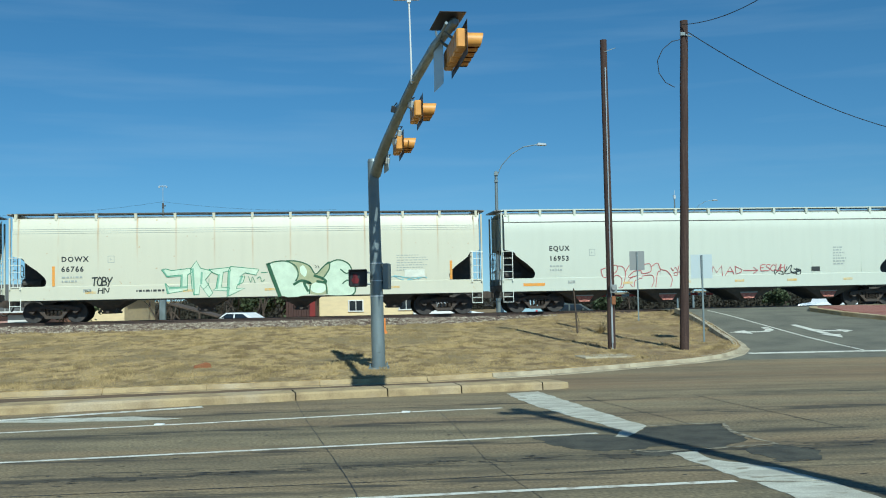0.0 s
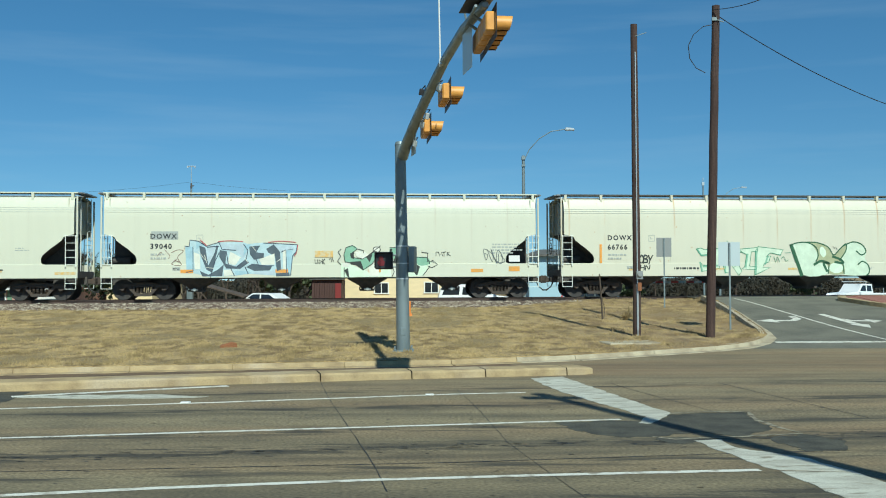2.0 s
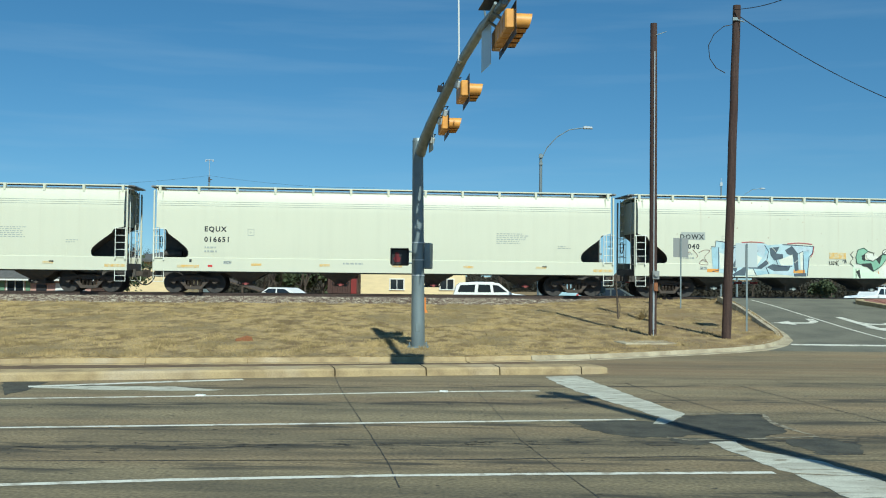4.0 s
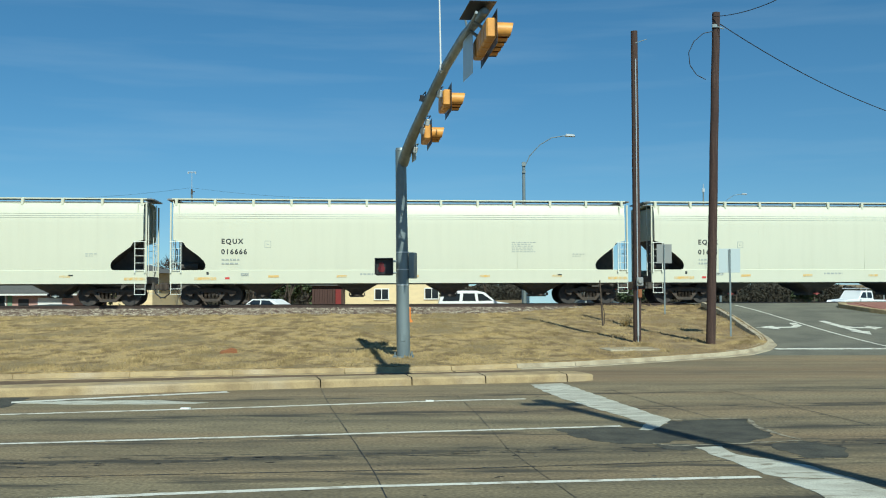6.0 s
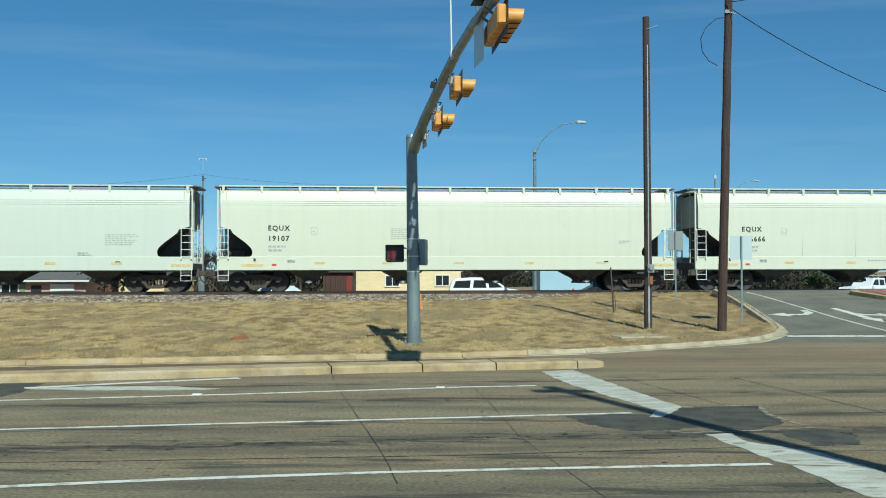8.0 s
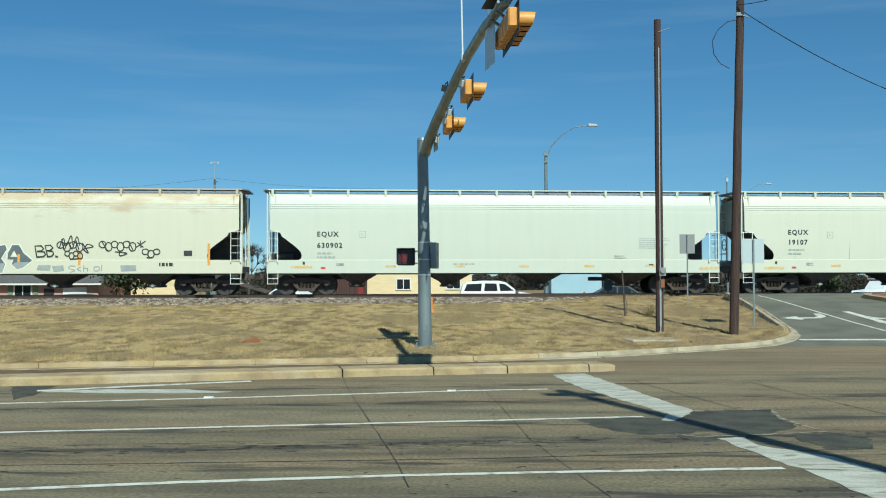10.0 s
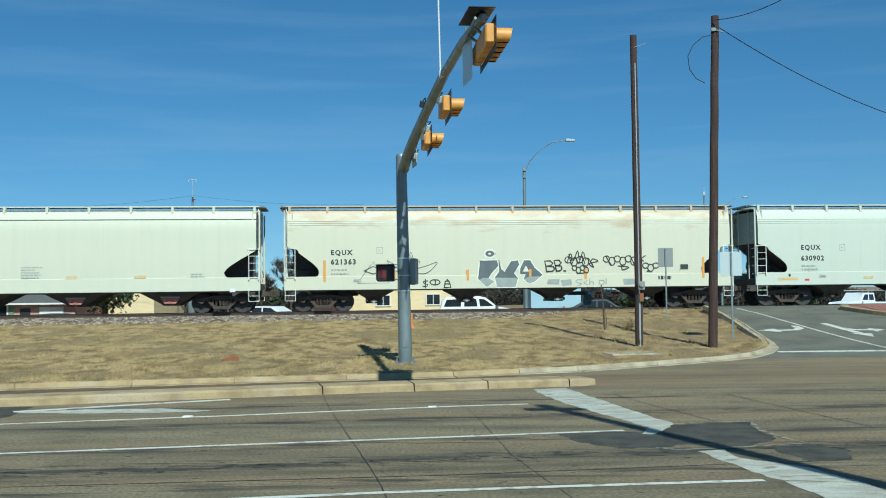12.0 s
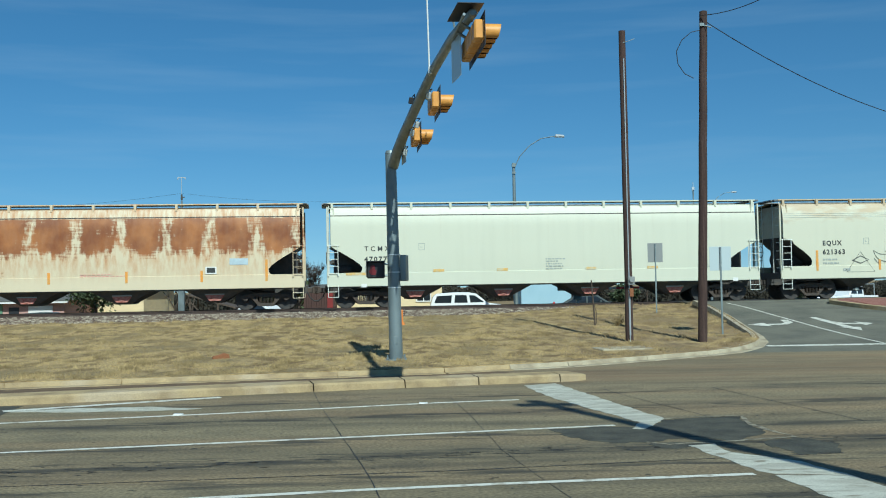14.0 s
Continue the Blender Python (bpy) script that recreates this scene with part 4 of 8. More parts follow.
def gate_frame_mesh():
    """Painted gate frame hung across the outlet."""
    b = Build().prism([(-0.42, 0.70), (0.42, 0.70), (0.24, 0.44), (-0.24, 0.44)], -1.12, -1.07)
    b.prism([(-0.10, 0.60), (0.10, 0.60), (0.07, 0.48), (-0.07, 0.48)], -1.14, -1.12)
    return b.mesh("gate_frame", GATE_RED, 0.008)


def gear_mesh(mat):
    b = Build()
    b.rod((0, -1.02, 0.44), (0, -1.06, 0.44), 0.075, 0.075, 10)
    b.box(0, -1.0, 0.44, 0.30, 0.05, 0.06)
    return b.mesh("gate_gear", mat)


STROKES = {
    "A": [[(0, 0), (0.45, 1), (0.9, 0)], [(0.2, 0.4), (0.7, 0.4)]], "B": [[(0, 0), (0, 1), (0.5, 1), (0.7, 0.8), (0.5, 0.55), (0.1, 0.5), (0.6, 0.45), (0.8, 0.2), (0.55, 0), (0, 0)]],
    "C": [[(0.8, 0.85), (0.5, 1), (0.15, 0.8), (0, 0.4), (0.2, 0.05), (0.6, 0), (0.85, 0.2)]], "D": [[(0, 0), (0.1, 1), (0.55, 0.9), (0.85, 0.5), (0.6, 0.1), (0, 0)]],
    "E": [[(0.8, 1), (0.1, 0.95), (0, 0.5), (0.55, 0.55)], [(0, 0.5), (0.1, 0.02), (0.85, 0.05)]], "I": [[(0.15, 1), (0.3, 0)]],
    "J": [[(0.0, 0.95), (0.85, 1), (0.55, 0.9), (0.6, 0.2), (0.3, 0), (0, 0.25)]], "M": [[(0, 0), (0.1, 1), (0.4, 0.45), (0.75, 1), (0.85, 0)]],
    "N": [[(0, 0), (0.05, 0.95), (0.65, 0.1), (0.75, 1)]], "O": [[(0.4, 1), (0.05, 0.6), (0.2, 0.05), (0.65, 0.05), (0.8, 0.6), (0.4, 1)]],
    "R": [[(0, 0), (0.1, 1), (0.6, 0.95), (0.7, 0.65), (0.15, 0.5), (0.8, 0)]], "S": [[(0.8, 0.9), (0.4, 1), (0.05, 0.75), (0.4, 0.5), (0.8, 0.3), (0.45, 0), (0, 0.1)]],
    "T": [[(0, 0.95), (0.85, 1)], [(0.45, 0.95), (0.4, 0)]], "V": [[(0, 1), (0.3, 0), (0.45, 0.15), (0.85, 1)]], "U": [[(0, 1), (0.1, 0.15), (0.45, 0), (0.7, 0.2), (0.8, 1)]],
    "H": [[(0, 0), (0.05, 1)], [(0.05, 0.5), (0.65, 0.55)], [(0.65, 0), (0.7, 1)]], "L": [[(0.05, 1), (0, 0.05), (0.7, 0)]], "Y": [[(0, 1), (0.35, 0.5), (0.8, 1)], [(0.35, 0.5), (0.1, -0.2)]],
    "K": [[(0, 0), (0.05, 1)], [(0.7, 1), (0.05, 0.5), (0.8, 0)]], "P": [[(0, 0), (0.05, 1), (0.6, 0.95), (0.65, 0.6), (0.05, 0.5)]],
    "-": [[(0, 0.5), (0.8, 0.5), (0.55, 0.7)], [(0.8, 0.5), (0.55, 0.3)]], " ": [],
}


def stroke(b, pts, w, y):
    """A flat brush stroke with mitred joints on the wagon side."""
    p = [Vector((a[0], a[1])) for a in pts]
    left, right = [], []
    for i, q in enumerate(p):
        d0 = (q - p[max(i - 1, 0)])
        d1 = (p[min(i + 1, len(p) - 1)] - q)
        d = (d0.normalized() if d0.length else d1.normalized()) + (d1.normalized() if d1.length else d0.normalized())
        if d.length < 0.2:
            d = d1 if d1.length else d0
        d.normalize()
        s = Vector((-d.y, d.x)) * w / 2
        left.append(q + s)
        right.append(q - s)
    p0, p1 = (p[0] - p[1]).normalized() * w * 0.4, (p[-1] - p[-2]).normalized() * w * 0.4
    left[0] += p0
    right[0] += p0
    left[-1] += p1
    right[-1] += p1
    b.grid([[(q.x, y, q.y) for q in left], [(q.x, y, q.y) for q in right]])


def tag_word(parent, word, x, z, w, h, thick, mats, seed, slant=0.1, label="", jitter=0.05):
    """A sprayed word on the near side: layers of strokes, widest first."""
    rnd = random.Random(seed)
    step = w / max(len(word), 1)
    for i, ch in enumerate(word):
        layers = [Build() for _ in mats]
        for s in STROKES.get(ch, []):
            pts = []
            for a, c in s:
                a += rnd.uniform(-jitter, jitter)
                c += rnd.uniform(-jitter, jitter)
                pts.append((x + i * step + (a * 1.05 + slant * c) * step, z + c * h))
            for k, b in enumerate(layers):
                stroke(b, smooth_line(pts, 3) if thick[0] < 0.1 else pts, thick[k], -HALF - 0.005 - 0.003 * k - 0.0004 * i)
        for b, m in zip(layers, mats):
            if b.v:
                part("graffiti_letter", b, parent, label, mat=SPRAY[m])


def smooth_line(pts, k=5):
    """Points along a soft curve through the given ones."""
    q = [Vector((a[0], a[1])) for a in pts]
    q = [q[0]] + q + [q[-1]]
    out = []
    for i in range(1, len(q) - 2):
        for j in range(k):
            t = j / k
            out.append(0.5 * (2 * q[i] + (q[i + 1] - q[i - 1]) * t + (2 * q[i - 1] - 5 * q[i] + 4 * q[i + 1] - q[i + 2]) * t * t + (3 * q[i] - q[i - 1] - 3 * q[i + 1] + q[i + 2]) * t * t * t))
    out.append(q[-2])
    return out


def blob(b, pts, y):
    line = smooth_line(pts + pts[:1], 4)[:-1]
    b.add([(q.x, y, q.y) for q in line], [tuple(range(len(line)))])


def spray(parent, mat, lines, width, layer, label="", fill=False, soft=False, dx=0.0):
    """Sprayed strokes, or filled shapes, on the near side of a wagon; higher layers lie on lower ones."""
    b = Build()
    for k, pts in enumerate(lines):
        pts = [(a + dx, c) for a, c in pts]
        y = -HALF - 0.006 - 0.0025 * layer - 0.0002 * k
        if fill and soft:
            blob(b, pts, y)
        elif fill:
            b.add([(a, y, c) for a, c in pts], [tuple(range(len(pts)))])
        else:
            stroke(b, smooth_line(pts) if soft else pts, width, y)
    part("graffiti", b, parent, label, mat=SPRAY[mat])["kind"] = "stuff"


def scrawl(parent, x, z, w, h, mat, seed, n=26, thick=0.035):
    rnd = random.Random(seed)
    b = Build()
    for k in range(max(2, n // 7)):
        cx = x + w * (k + 0.3) / max(2, n // 7)
        pts = [(cx + rnd.uniform(-0.7, 0.9) * w / max(2, n // 7), z + rnd.random() * h) for _ in range(7)]
        stroke(b, smooth_line(pts), thick, -HALF - 0.006 - 0.0005 * k)
    part("graffiti", b, parent, "scribbled spray tag", mat=SPRAY[mat])["kind"] = "stuff"


def bars(parent, x, z, w, lines, pitch, mat, seed, thick=0.45, name="stencil_block"):
    rnd = random.Random(seed)
    b = Build()
    for i in range(lines):
        u, end = 0.0, w * rnd.uniform(0.55, 1.0)
        while u < end:
            k = min(rnd.uniform(0.05, 0.17), end - u)
            b.add([(x + u, -HALF - 0.005, z - i * pitch), (x + u + k, -HALF - 0.005, z - i * pitch), (x + u + k, -HALF - 0.005, z - i * pitch + pitch * thick), (x + u, -HALF - 0.005, z - i * pitch + pitch * thick)], [(0, 1, 2, 3)])
            u += k + 0.045
    part(name, b, parent, "small unreadable stencilled data", mat=mat)["kind"] = "stuff"


def plate(parent, name, x, z, w, h, mat, label="", d=0.010):
    b = Build().box(x, -HALF - d / 2, z, w, d, h)
    return part(name, b, parent, label, mat=mat)


def hopper_car(L, paint, mark, number, label, seed, kind=0, trim=WHITE_TRIM, mx=2.05, mz=2.8, nz=2.36):
    car = thing("hopper_wagon", TRACK.copy(), label, "railway wagon", "wagons of the freight train")
    body = PAINT[paint]
    marked, L = L, L + 0.28  # the shell reaches further back than the lettering is measured from
    side = shared(("side", L, paint, kind), lambda: side_mesh(L, body, kind))
    part("side_sheet", side, car)
    part("side_sheet", side, car, m=pose(0, 0, 0, 0, 0, 180))
    end = shared(("end", L, paint, kind), lambda: end_mesh(L, body, kind))
    part("end_sheet", end, car)
    part("end_sheet", end, car, m=pose(0, 0, 0, 0, 0, 180))
    # the slope sheets' shade is put into their black colour
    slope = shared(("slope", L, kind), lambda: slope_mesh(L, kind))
    part("slope_sheet", slope, car, "dark slope sheet, shade in its colour")
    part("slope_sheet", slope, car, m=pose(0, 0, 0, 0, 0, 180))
    # dark plate added inside each end so the opening reads as deep shade
    web = shared(("web", L), lambda: Build().prism([(L / 2 - 2.2, 1.0), (L / 2 - 0.34, 1.0), (L / 2 - 0.34, 2.93), (L / 2 - 0.5, 2.93), (L / 2 - 2.2, 1.4)], -0.25, 0.25).mesh("shade_web", DARK_STEEL))
    part("shade_web", web, car)
    part("shade_web", web, car, m=pose(0, 0, 0, 0, 0, 180))
    # roof
    e = L / 2 - 0.12
    rows = [[(x, y, z) for y, z in ((-1.44, 4.45), (-1.3, 4.50), (-0.9, 4.56), (0, 4.60), (0.9, 4.56), (1.3, 4.50), (1.44, 4.45))] for x in (-e, 0, e)]
    part("roof", shared(("roof", L, paint), lambda: Build().grid(rows).mesh("roof", body, smooth=40)), car)
    # side sills with the lower lip
    sill = shared(("sill", L, paint), lambda: Build().box(0, -HALF + 0.048, 1.26, L, 0.10, 0.60).mesh("side_sill", body, 0.012))
    part("side_sill", sill, car)
    part("side_sill", sill, car, m=pose(0, 0, 0, 0, 0, 180))
    under = shared(("under", L), lambda: Build().box(0, 0, 0.99, L - 3.0, 2.9, 0.06).box(-L / 2 + 1.6, 0, 0.86, 3.4, 0.45, 0.34).box(L / 2 - 1.6, 0, 0.86, 3.4, 0.45, 0.34).box(-L / 2 + 1.6, 0, 0.93, 0.5, 2.7, 0.16).box(L / 2 - 1.6, 0, 0.93, 0.5, 2.7, 0.16).box(0, -1.42, 0.94, L - 0.2, 0.22, 0.06).box(0, 1.42, 0.94, L - 0.2, 0.22, 0.06).mesh("underframe", DARK_STEEL))
    part("underframe", under, car)
    # seams: eaves line and plate joints
    lines = Build()
    for z, hgt in (((3.93, 0.012), (4.02, 0.010), (3.84, 0.010)) if kind == 0 and seed != 3 else ((4.12, 0.04),)):
        lines.box(0, -side_profile(z) - 0.004, z, L - 0.3, 0.010, hgt)
    part("eaves_seam", lines, car, mat=(GREY_INK if kind == 0 and seed != 3 else DARK_STEEL))
    joints = Build()
    for i in range(1, 8):
        x = -L / 2 + L * i / 8.0
        joints.box(x, -HALF - 0.0005, 2.55, 0.012, 0.004, 2.0)
    part("plate_joint", joints, car, mat=body)["kind"] = "stuff"
    # running board with its brackets
    wood = DARK_STEEL if paint in ("heavy",) else GRATE
    board = shared(("board", L, wood.name), lambda: Build().box(0, -0.95, 4.695, L + 0.25, 0.70, 0.05).box(0, 0.95, 4.695, L + 0.25, 0.70, 0.05).mesh("running_board", wood))
    part("running_board", board, car, "thin galvanised roof walkway")
    rail_mat = body if kind == 1 or paint in ("grey", "clean", "eaves", "spotted") else DARK_STEEL
    part("board_edge", shared(("edge", L, rail_mat.name), lambda: Build().box(0, -1.31, 4.70, L - 0.1, 0.03, 0.05).mesh("board_edge", rail_mat)), car)
    br = shared(("bracket", paint), lambda: Build().prism([(-0.045, 4.40), (0.045, 4.40), (0.06, 4.69), (-0.06, 4.69)], -1.48, -1.30).mesh("bracket", body))
    n = 11 if kind else 12
    for i in range(n + 1):
        part("bracket", br, car, m=pose(-L / 2 + 0.25 + (L - 0.5) * i / n, 0, 0))
    for s in (-1, 1):
        part("end_platform", shared(("platform", wood.name), lambda: Build().box(0, 0, 4.69, 0.45, 2.3, 0.05).mesh("end_platform", GRATE)), car, m=pose(s * (L / 2 - 0.02), 0, 0))
    # corner posts, ladders
    post = shared(("post", paint), lambda: Build().box(0, -HALF + 0.07, 2.86, 0.07, 0.09, 3.30).mesh("corner_post", body, 0.008))
    lad = shared(("ladder", paint), lambda: ladder_mesh(body if paint == "heavy" else WHITE_TRIM))
    for s in (-1, 1):
        part("corner_post", post, car, m=pose(s * (L / 2 - 0.03), 0, 0))
        part("corner_post", post, car, m=pose(s * (L / 2 - 0.03), 0, 0, 0, 0, 180))
        part("ladder", lad, car, m=pose(-L / 2 if s < 0 else L / 2 - 0.55, -HALF - 0.06, 0))
        part("ladder", lad, car, m=pose(-L / 2 if s < 0 else L / 2 - 0.55, HALF + 0.06, 0))
    # end gear: handrails, brake wheel, coupler, hose
    for s in (-1, 1):
        eg = Build()
        for y in (-1.3, -0.6, 0.6, 1.3):
            eg.rod((s * (L / 2 - 0.1), y, 1.2), (s * (L / 2 - 0.1), y, 4.6), 0.02, n=6)
        for i in range(8):
            eg.rod((s * (L / 2 - 0.1), 0.6, 1.5 + 0.4 * i), (s * (L / 2 - 0.1), 1.3, 1.5 + 0.4 * i), 0.018, n=6)
            eg.rod((s * (L / 2 - 0.1), -1.3, 1.5 + 0.4 * i), (s * (L / 2 - 0.1), -0.95, 1.5 + 0.4 * i), 0.018, n=6)
        part("end_railing", eg, car, mat=trim)
        part("end_sill", Build().box(s * (L / 2 - 0.08), 0, 1.12, 0.16, 2.9, 0.30), car, mat=DARK_STEEL, bevel=0.01)
        cp = Build().box(s * (L / 2 + 0.22), 0, 0.82, 0.5, 0.20, 0.22).prism([(s * (L / 2 + 0.40), 0.66), (s * (L / 2 + 0.68), 0.70), (s * (L / 2 + 0.68), 0.98), (s * (L / 2 + 0.40), 1.02)], -0.17, 0.17)
        part("coupler", cp, car, "rust-brown knuckle coupler", mat=TRUCK_STEEL, bevel=0.02)
        part("air_hose", Build().path([(s * (L / 2 + 0.1), -0.35, 0.75), (s * (L / 2 + 0.22), -0.36, 0.50), (s * (L / 2 + 0.40), -0.36, 0.36), (s * (L / 2 + 0.62), -0.35, 0.33)], 0.03), car, "black rubber air hose", mat=WIRE)
    bw = Build()
    for i in range(14):
        a, c = 2 * math.pi * i / 14, 2 * math.pi * (i + 1) / 14
        bw.rod((-L / 2 - 0.02, 0.55 * 1 + 0.27 * math.cos(a), 2.3 + 0.27 * math.sin(a)), (-L / 2 - 0.02, 0.55 + 0.27 * math.cos(c), 2.3 + 0.27 * math.sin(c)), 0.018, n=5)
    bw.rod((-L / 2 - 0.02, 0.28, 2.3), (-L / 2 - 0.02, 0.82, 2.3), 0.014, n=5)
    part("brake_wheel", bw, car, mat=DARK_STEEL)
    part("brake_cylinder", Build().rod((-L / 2 + 0.3, -0.5, 1.75), (-L / 2 + 1.1, -0.5, 1.75), 0.17, 0.17, 12), car, mat=DARK_STEEL)
    part("air_reservoir", Build().rod((-L / 2 + 0.5, 0.5, 1.9), (-L / 2 + 1.2, 0.5, 1.9), 0.25, 0.25, 14), car, mat=DARK_STEEL)
    # hoppers
    style = 1 if kind == 1 or paint == "grey" and seed == 3 else 0
    hop = shared(("hopper", style), lambda: hopper_mesh(style))
    gear = [shared(("gear", k), lambda k=k: gear_mesh((TRUCK_STEEL, SPRAY["rust_red"], GREY_INK)[k])) for k in range(3)]
    tone = seed % 3
    for i in range(4):
        x = (i - 1.5) * (L - 6.9) / 3.25
        part("hopper_outlet", hop, car, m=pose(x, 0, 0))
        part("gate_gear", gear[tone], car, m=pose(x, 0, 0))
        if style:
            part("gate_frame", shared("gate_frame", gate_frame_mesh), car, "faded red gate frame", m=pose(x, 0, 0))
            part("gate_bar", shared("gate_bar", lambda: Build().box(0, -1.13, 0.73, 0.84, 0.05, 0.05).mesh("gate_bar", GREY_INK)), car, m=pose(x, 0, 0))
    # trucks
    sf, ws, cap = shared("side_frame", side_frame_mesh), shared("wheelset", wheelset_mesh), shared("axle_cap", cap_mesh)
    bolster = shared("bolster", lambda: Build().box(0, 0, 0.66, 0.36, 2.0, 0.22).mesh("truck", TRUCK_STEEL, 0.02))
    wheels = []
    for s in (-1, 1):
        tk = part("truck", bolster, car, m=pose(s * (L / 2 - 1.72), 0, 0))
        part("side_frame", sf, tk, m=pose(0, -1.02, 0))
        part("side_frame", sf, tk, m=pose(0, 1.02, 0, 0, 0, 180))
        for q in (-0.89, 0.89):
            wheels.append((part("wheelset", ws, tk, m=pose(q, 0, 0.457)), q))
            part("axle_cap", cap, tk, m=pose(q, -1.0, 0.51))
    for q in car.children:
        q.matrix_basis = Matrix.Translation((-0.14, 0, 0)) @ q.matrix_basis
    L = marked
    # markings
    if mark:
        part("lettering", shared(("text", mark), lambda: letters(mark, 0.305, BLACK_INK, 1.6 if kind else 1.24, 0.012 if kind else 0.032)), car, "black reporting mark", m=pose(-L / 2 + mx - 0.12, -HALF - 0.006, mz - 0.12, 90))["kind"] = "stuff"
        part("lettering", shared(("text", number), lambda: letters(number, 0.315, BLACK_INK, 1.34 if kind else 1.22)), car, "black wagon number", m=pose(-L / 2 + mx - 0.12, -HALF - 0.006, nz - 0.12, 90))["kind"] = "stuff"
        bars(car, -L / 2 + mx - 0.1, nz - 0.40, 0.95, 1, 0.09, GREY_INK, seed, 0.8)
        bars(car, -L / 2 + mx - 0.1, nz - 0.57, 0.9, 1, 0.09, GREY_INK, seed + 1, 0.8)
        sq = Build()
        for a, c, w, h in ((0, 0.14, 0.28, 0.02), (0, -0.14, 0.28, 0.02), (-0.13, 0, 0.02, 0.28), (0.13, 0, 0.02, 0.28), (0, -0.02, 0.10, 0.02), (-0.04, 0.0, 0.02, 0.1)):
            sq.box(-L / 2 + 3.95 + a, -HALF - 0.002, 2.70 + c, w, 0.006, h)
        part("square_mark", sq, car, mat=GREY_INK)
    plate(car, "placard_frame", -L / 2 + 2.95, 1.36, 0.34, 0.13, GREY_INK)
    plate(car, "placard", -L / 2 + 2.95, 1.36, 0.27, 0.075, trim, d=0.01)
    return car, wheels


def train():
    wagons = []

    def reflectors(car, xs, z=1.28, mat=YELLOW_TAPE, w=0.46, h=0.10):
        for x in xs:
            plate(car, "reflector", x, z, w, h, mat, "faded yellow reflector strip")

    def poles(car, xs, z=2.0, h=0.85):
        for x, k in xs:
            plate(car, "reflector", x, z + (k - h) / 2, 0.11, k, ORANGE_TAPE, "upright orange reflector bar")

    # 0: pale grey wagon with red tags
    L = 19.6
    car, wh = hopper_car(L, "grey", "EQUX", "16953", "pale grey covered hopper wagon with red and black spray tags", 3, 0, mz=2.92, nz=2.46)
    reflectors(car, [-L / 2 + 1.2], 1.27, ORANGE_TAPE, 1.0, 0.13)
    reflectors(car, [-L / 2 + d for d in (5.6, 8.4, 11.0, 13.6, 16.4)])
    spray(car, "rose", [[(-5.45, 1.9), (-4.75, 2.1), (-4.73, 1.8), (-5.3, 1.53), (-5.46, 1.9)], [(-4.7, 2.05), (-4.43, 2.02), (-4.3, 1.71), (-4.43, 1.1), (-4.64, 1.05)], [(-5.09, 1.21), (-5.0, 1.45), (-4.71, 1.63), (-4.48, 1.45), (-4.54, 1.1)], [(-4.3, 1.76), (-4.06, 2.11), (-3.67, 2.08), (-3.54, 1.84), (-3.88, 1.8), (-4.16, 1.53), (-3.7, 1.6), (-3.98, 1.52), (-4.15, 1.36), (-3.99, 1.09)], [(-3.55, 2.06), (-3.13, 2.13), (-3.09, 1.79), (-3.51, 1.71), (-3.55, 2.06)], [(-3.04, 2.01), (-2.75, 2.16), (-2.61, 1.88), (-2.3, 1.78), (-2.07, 1.43), (-2.15, 1.06)], [(-3.51, 1.57), (-3.05, 1.61), (-2.94, 1.35), (-3.06, 1.07)], [(-3.9, 1.09), (-3.84, 1.36), (-3.51, 1.48)]], 0.034, 1, "thin red spray letter outlines", False, True)
    spray(car, "rose", [[(-2.87, 1.06), (-2.76, 1.7), (-2.61, 1.8)]], 0.034, 1, "thin red spray letter outlines", False, True)
    spray(car, "rose", [[(-0.27, 1.9), (-0.51, 1.81), (-0.32, 1.72), (-0.51, 1.61)], [(-0.41, 1.99), (-0.38, 1.55)], [(-0.14, 1.5), (-0.08, 1.99), (0.1, 1.68), (0.35, 1.99), (0.38, 1.51)], [(0.52, 1.54), (0.77, 1.94), (0.95, 1.58)], [(0.62, 1.72), (0.91, 1.71)], [(1.01, 1.95), (1.34, 1.8), (1.29, 1.67), (1.05, 1.6), (1.01, 1.95)], [(1.41, 1.75), (2.11, 1.75)], [(1.92, 1.88), (2.13, 1.75), (1.91, 1.62)]], 0.035, 1, "thin red spray letters and an arrow", False, False)
    spray(car, "rose", [[(-2.1, 1.92), (-2.01, 1.78), (-1.9, 1.96), (-1.78, 1.78), (-1.73, 2.0)], [(-1.97, 1.69), (-1.78, 1.74), (-1.83, 1.55), (-1.97, 1.6)], [(-1.63, 2.0), (-1.6, 1.51)], [(-1.73, 1.74), (-1.45, 1.78)], [(-1.49, 2.04), (-1.55, 1.51)]], 0.04, 1, "small red spray tag", False, False)
    tag_word(car, "ESCUH", 2.25, 1.71, 1.25, 0.3, (0.035,), ("rose",), 6)
    scrawl(car, 3.1, 1.5, 1.3, 0.5, "black", 7)
    bars(car, 5.9, 2.75, 0.7, 7, 0.13, GREY_INK, 8)
    plate(car, "placard", 5.0, 1.78, 0.42, 0.2, BLACK_INK)
    wagons.append((13.4, car, wh))
    # 1: cream wagon, green outline letters
    L = 20.21
    car, wh = hopper_car(L, "runs", "DOWX", "66766", "cream covered hopper wagon with rust runs and green spray-painted letters", 6, 0, mx=2.0, mz=2.74, nz=2.31)
    reflectors(car, [-L / 2 + d for d in (3.1, 7.2, 10.7, 16.2)])
    poles(car, [(-L / 2 + 1.56, 0.85), (L / 2 - 1.45, 0.85)])
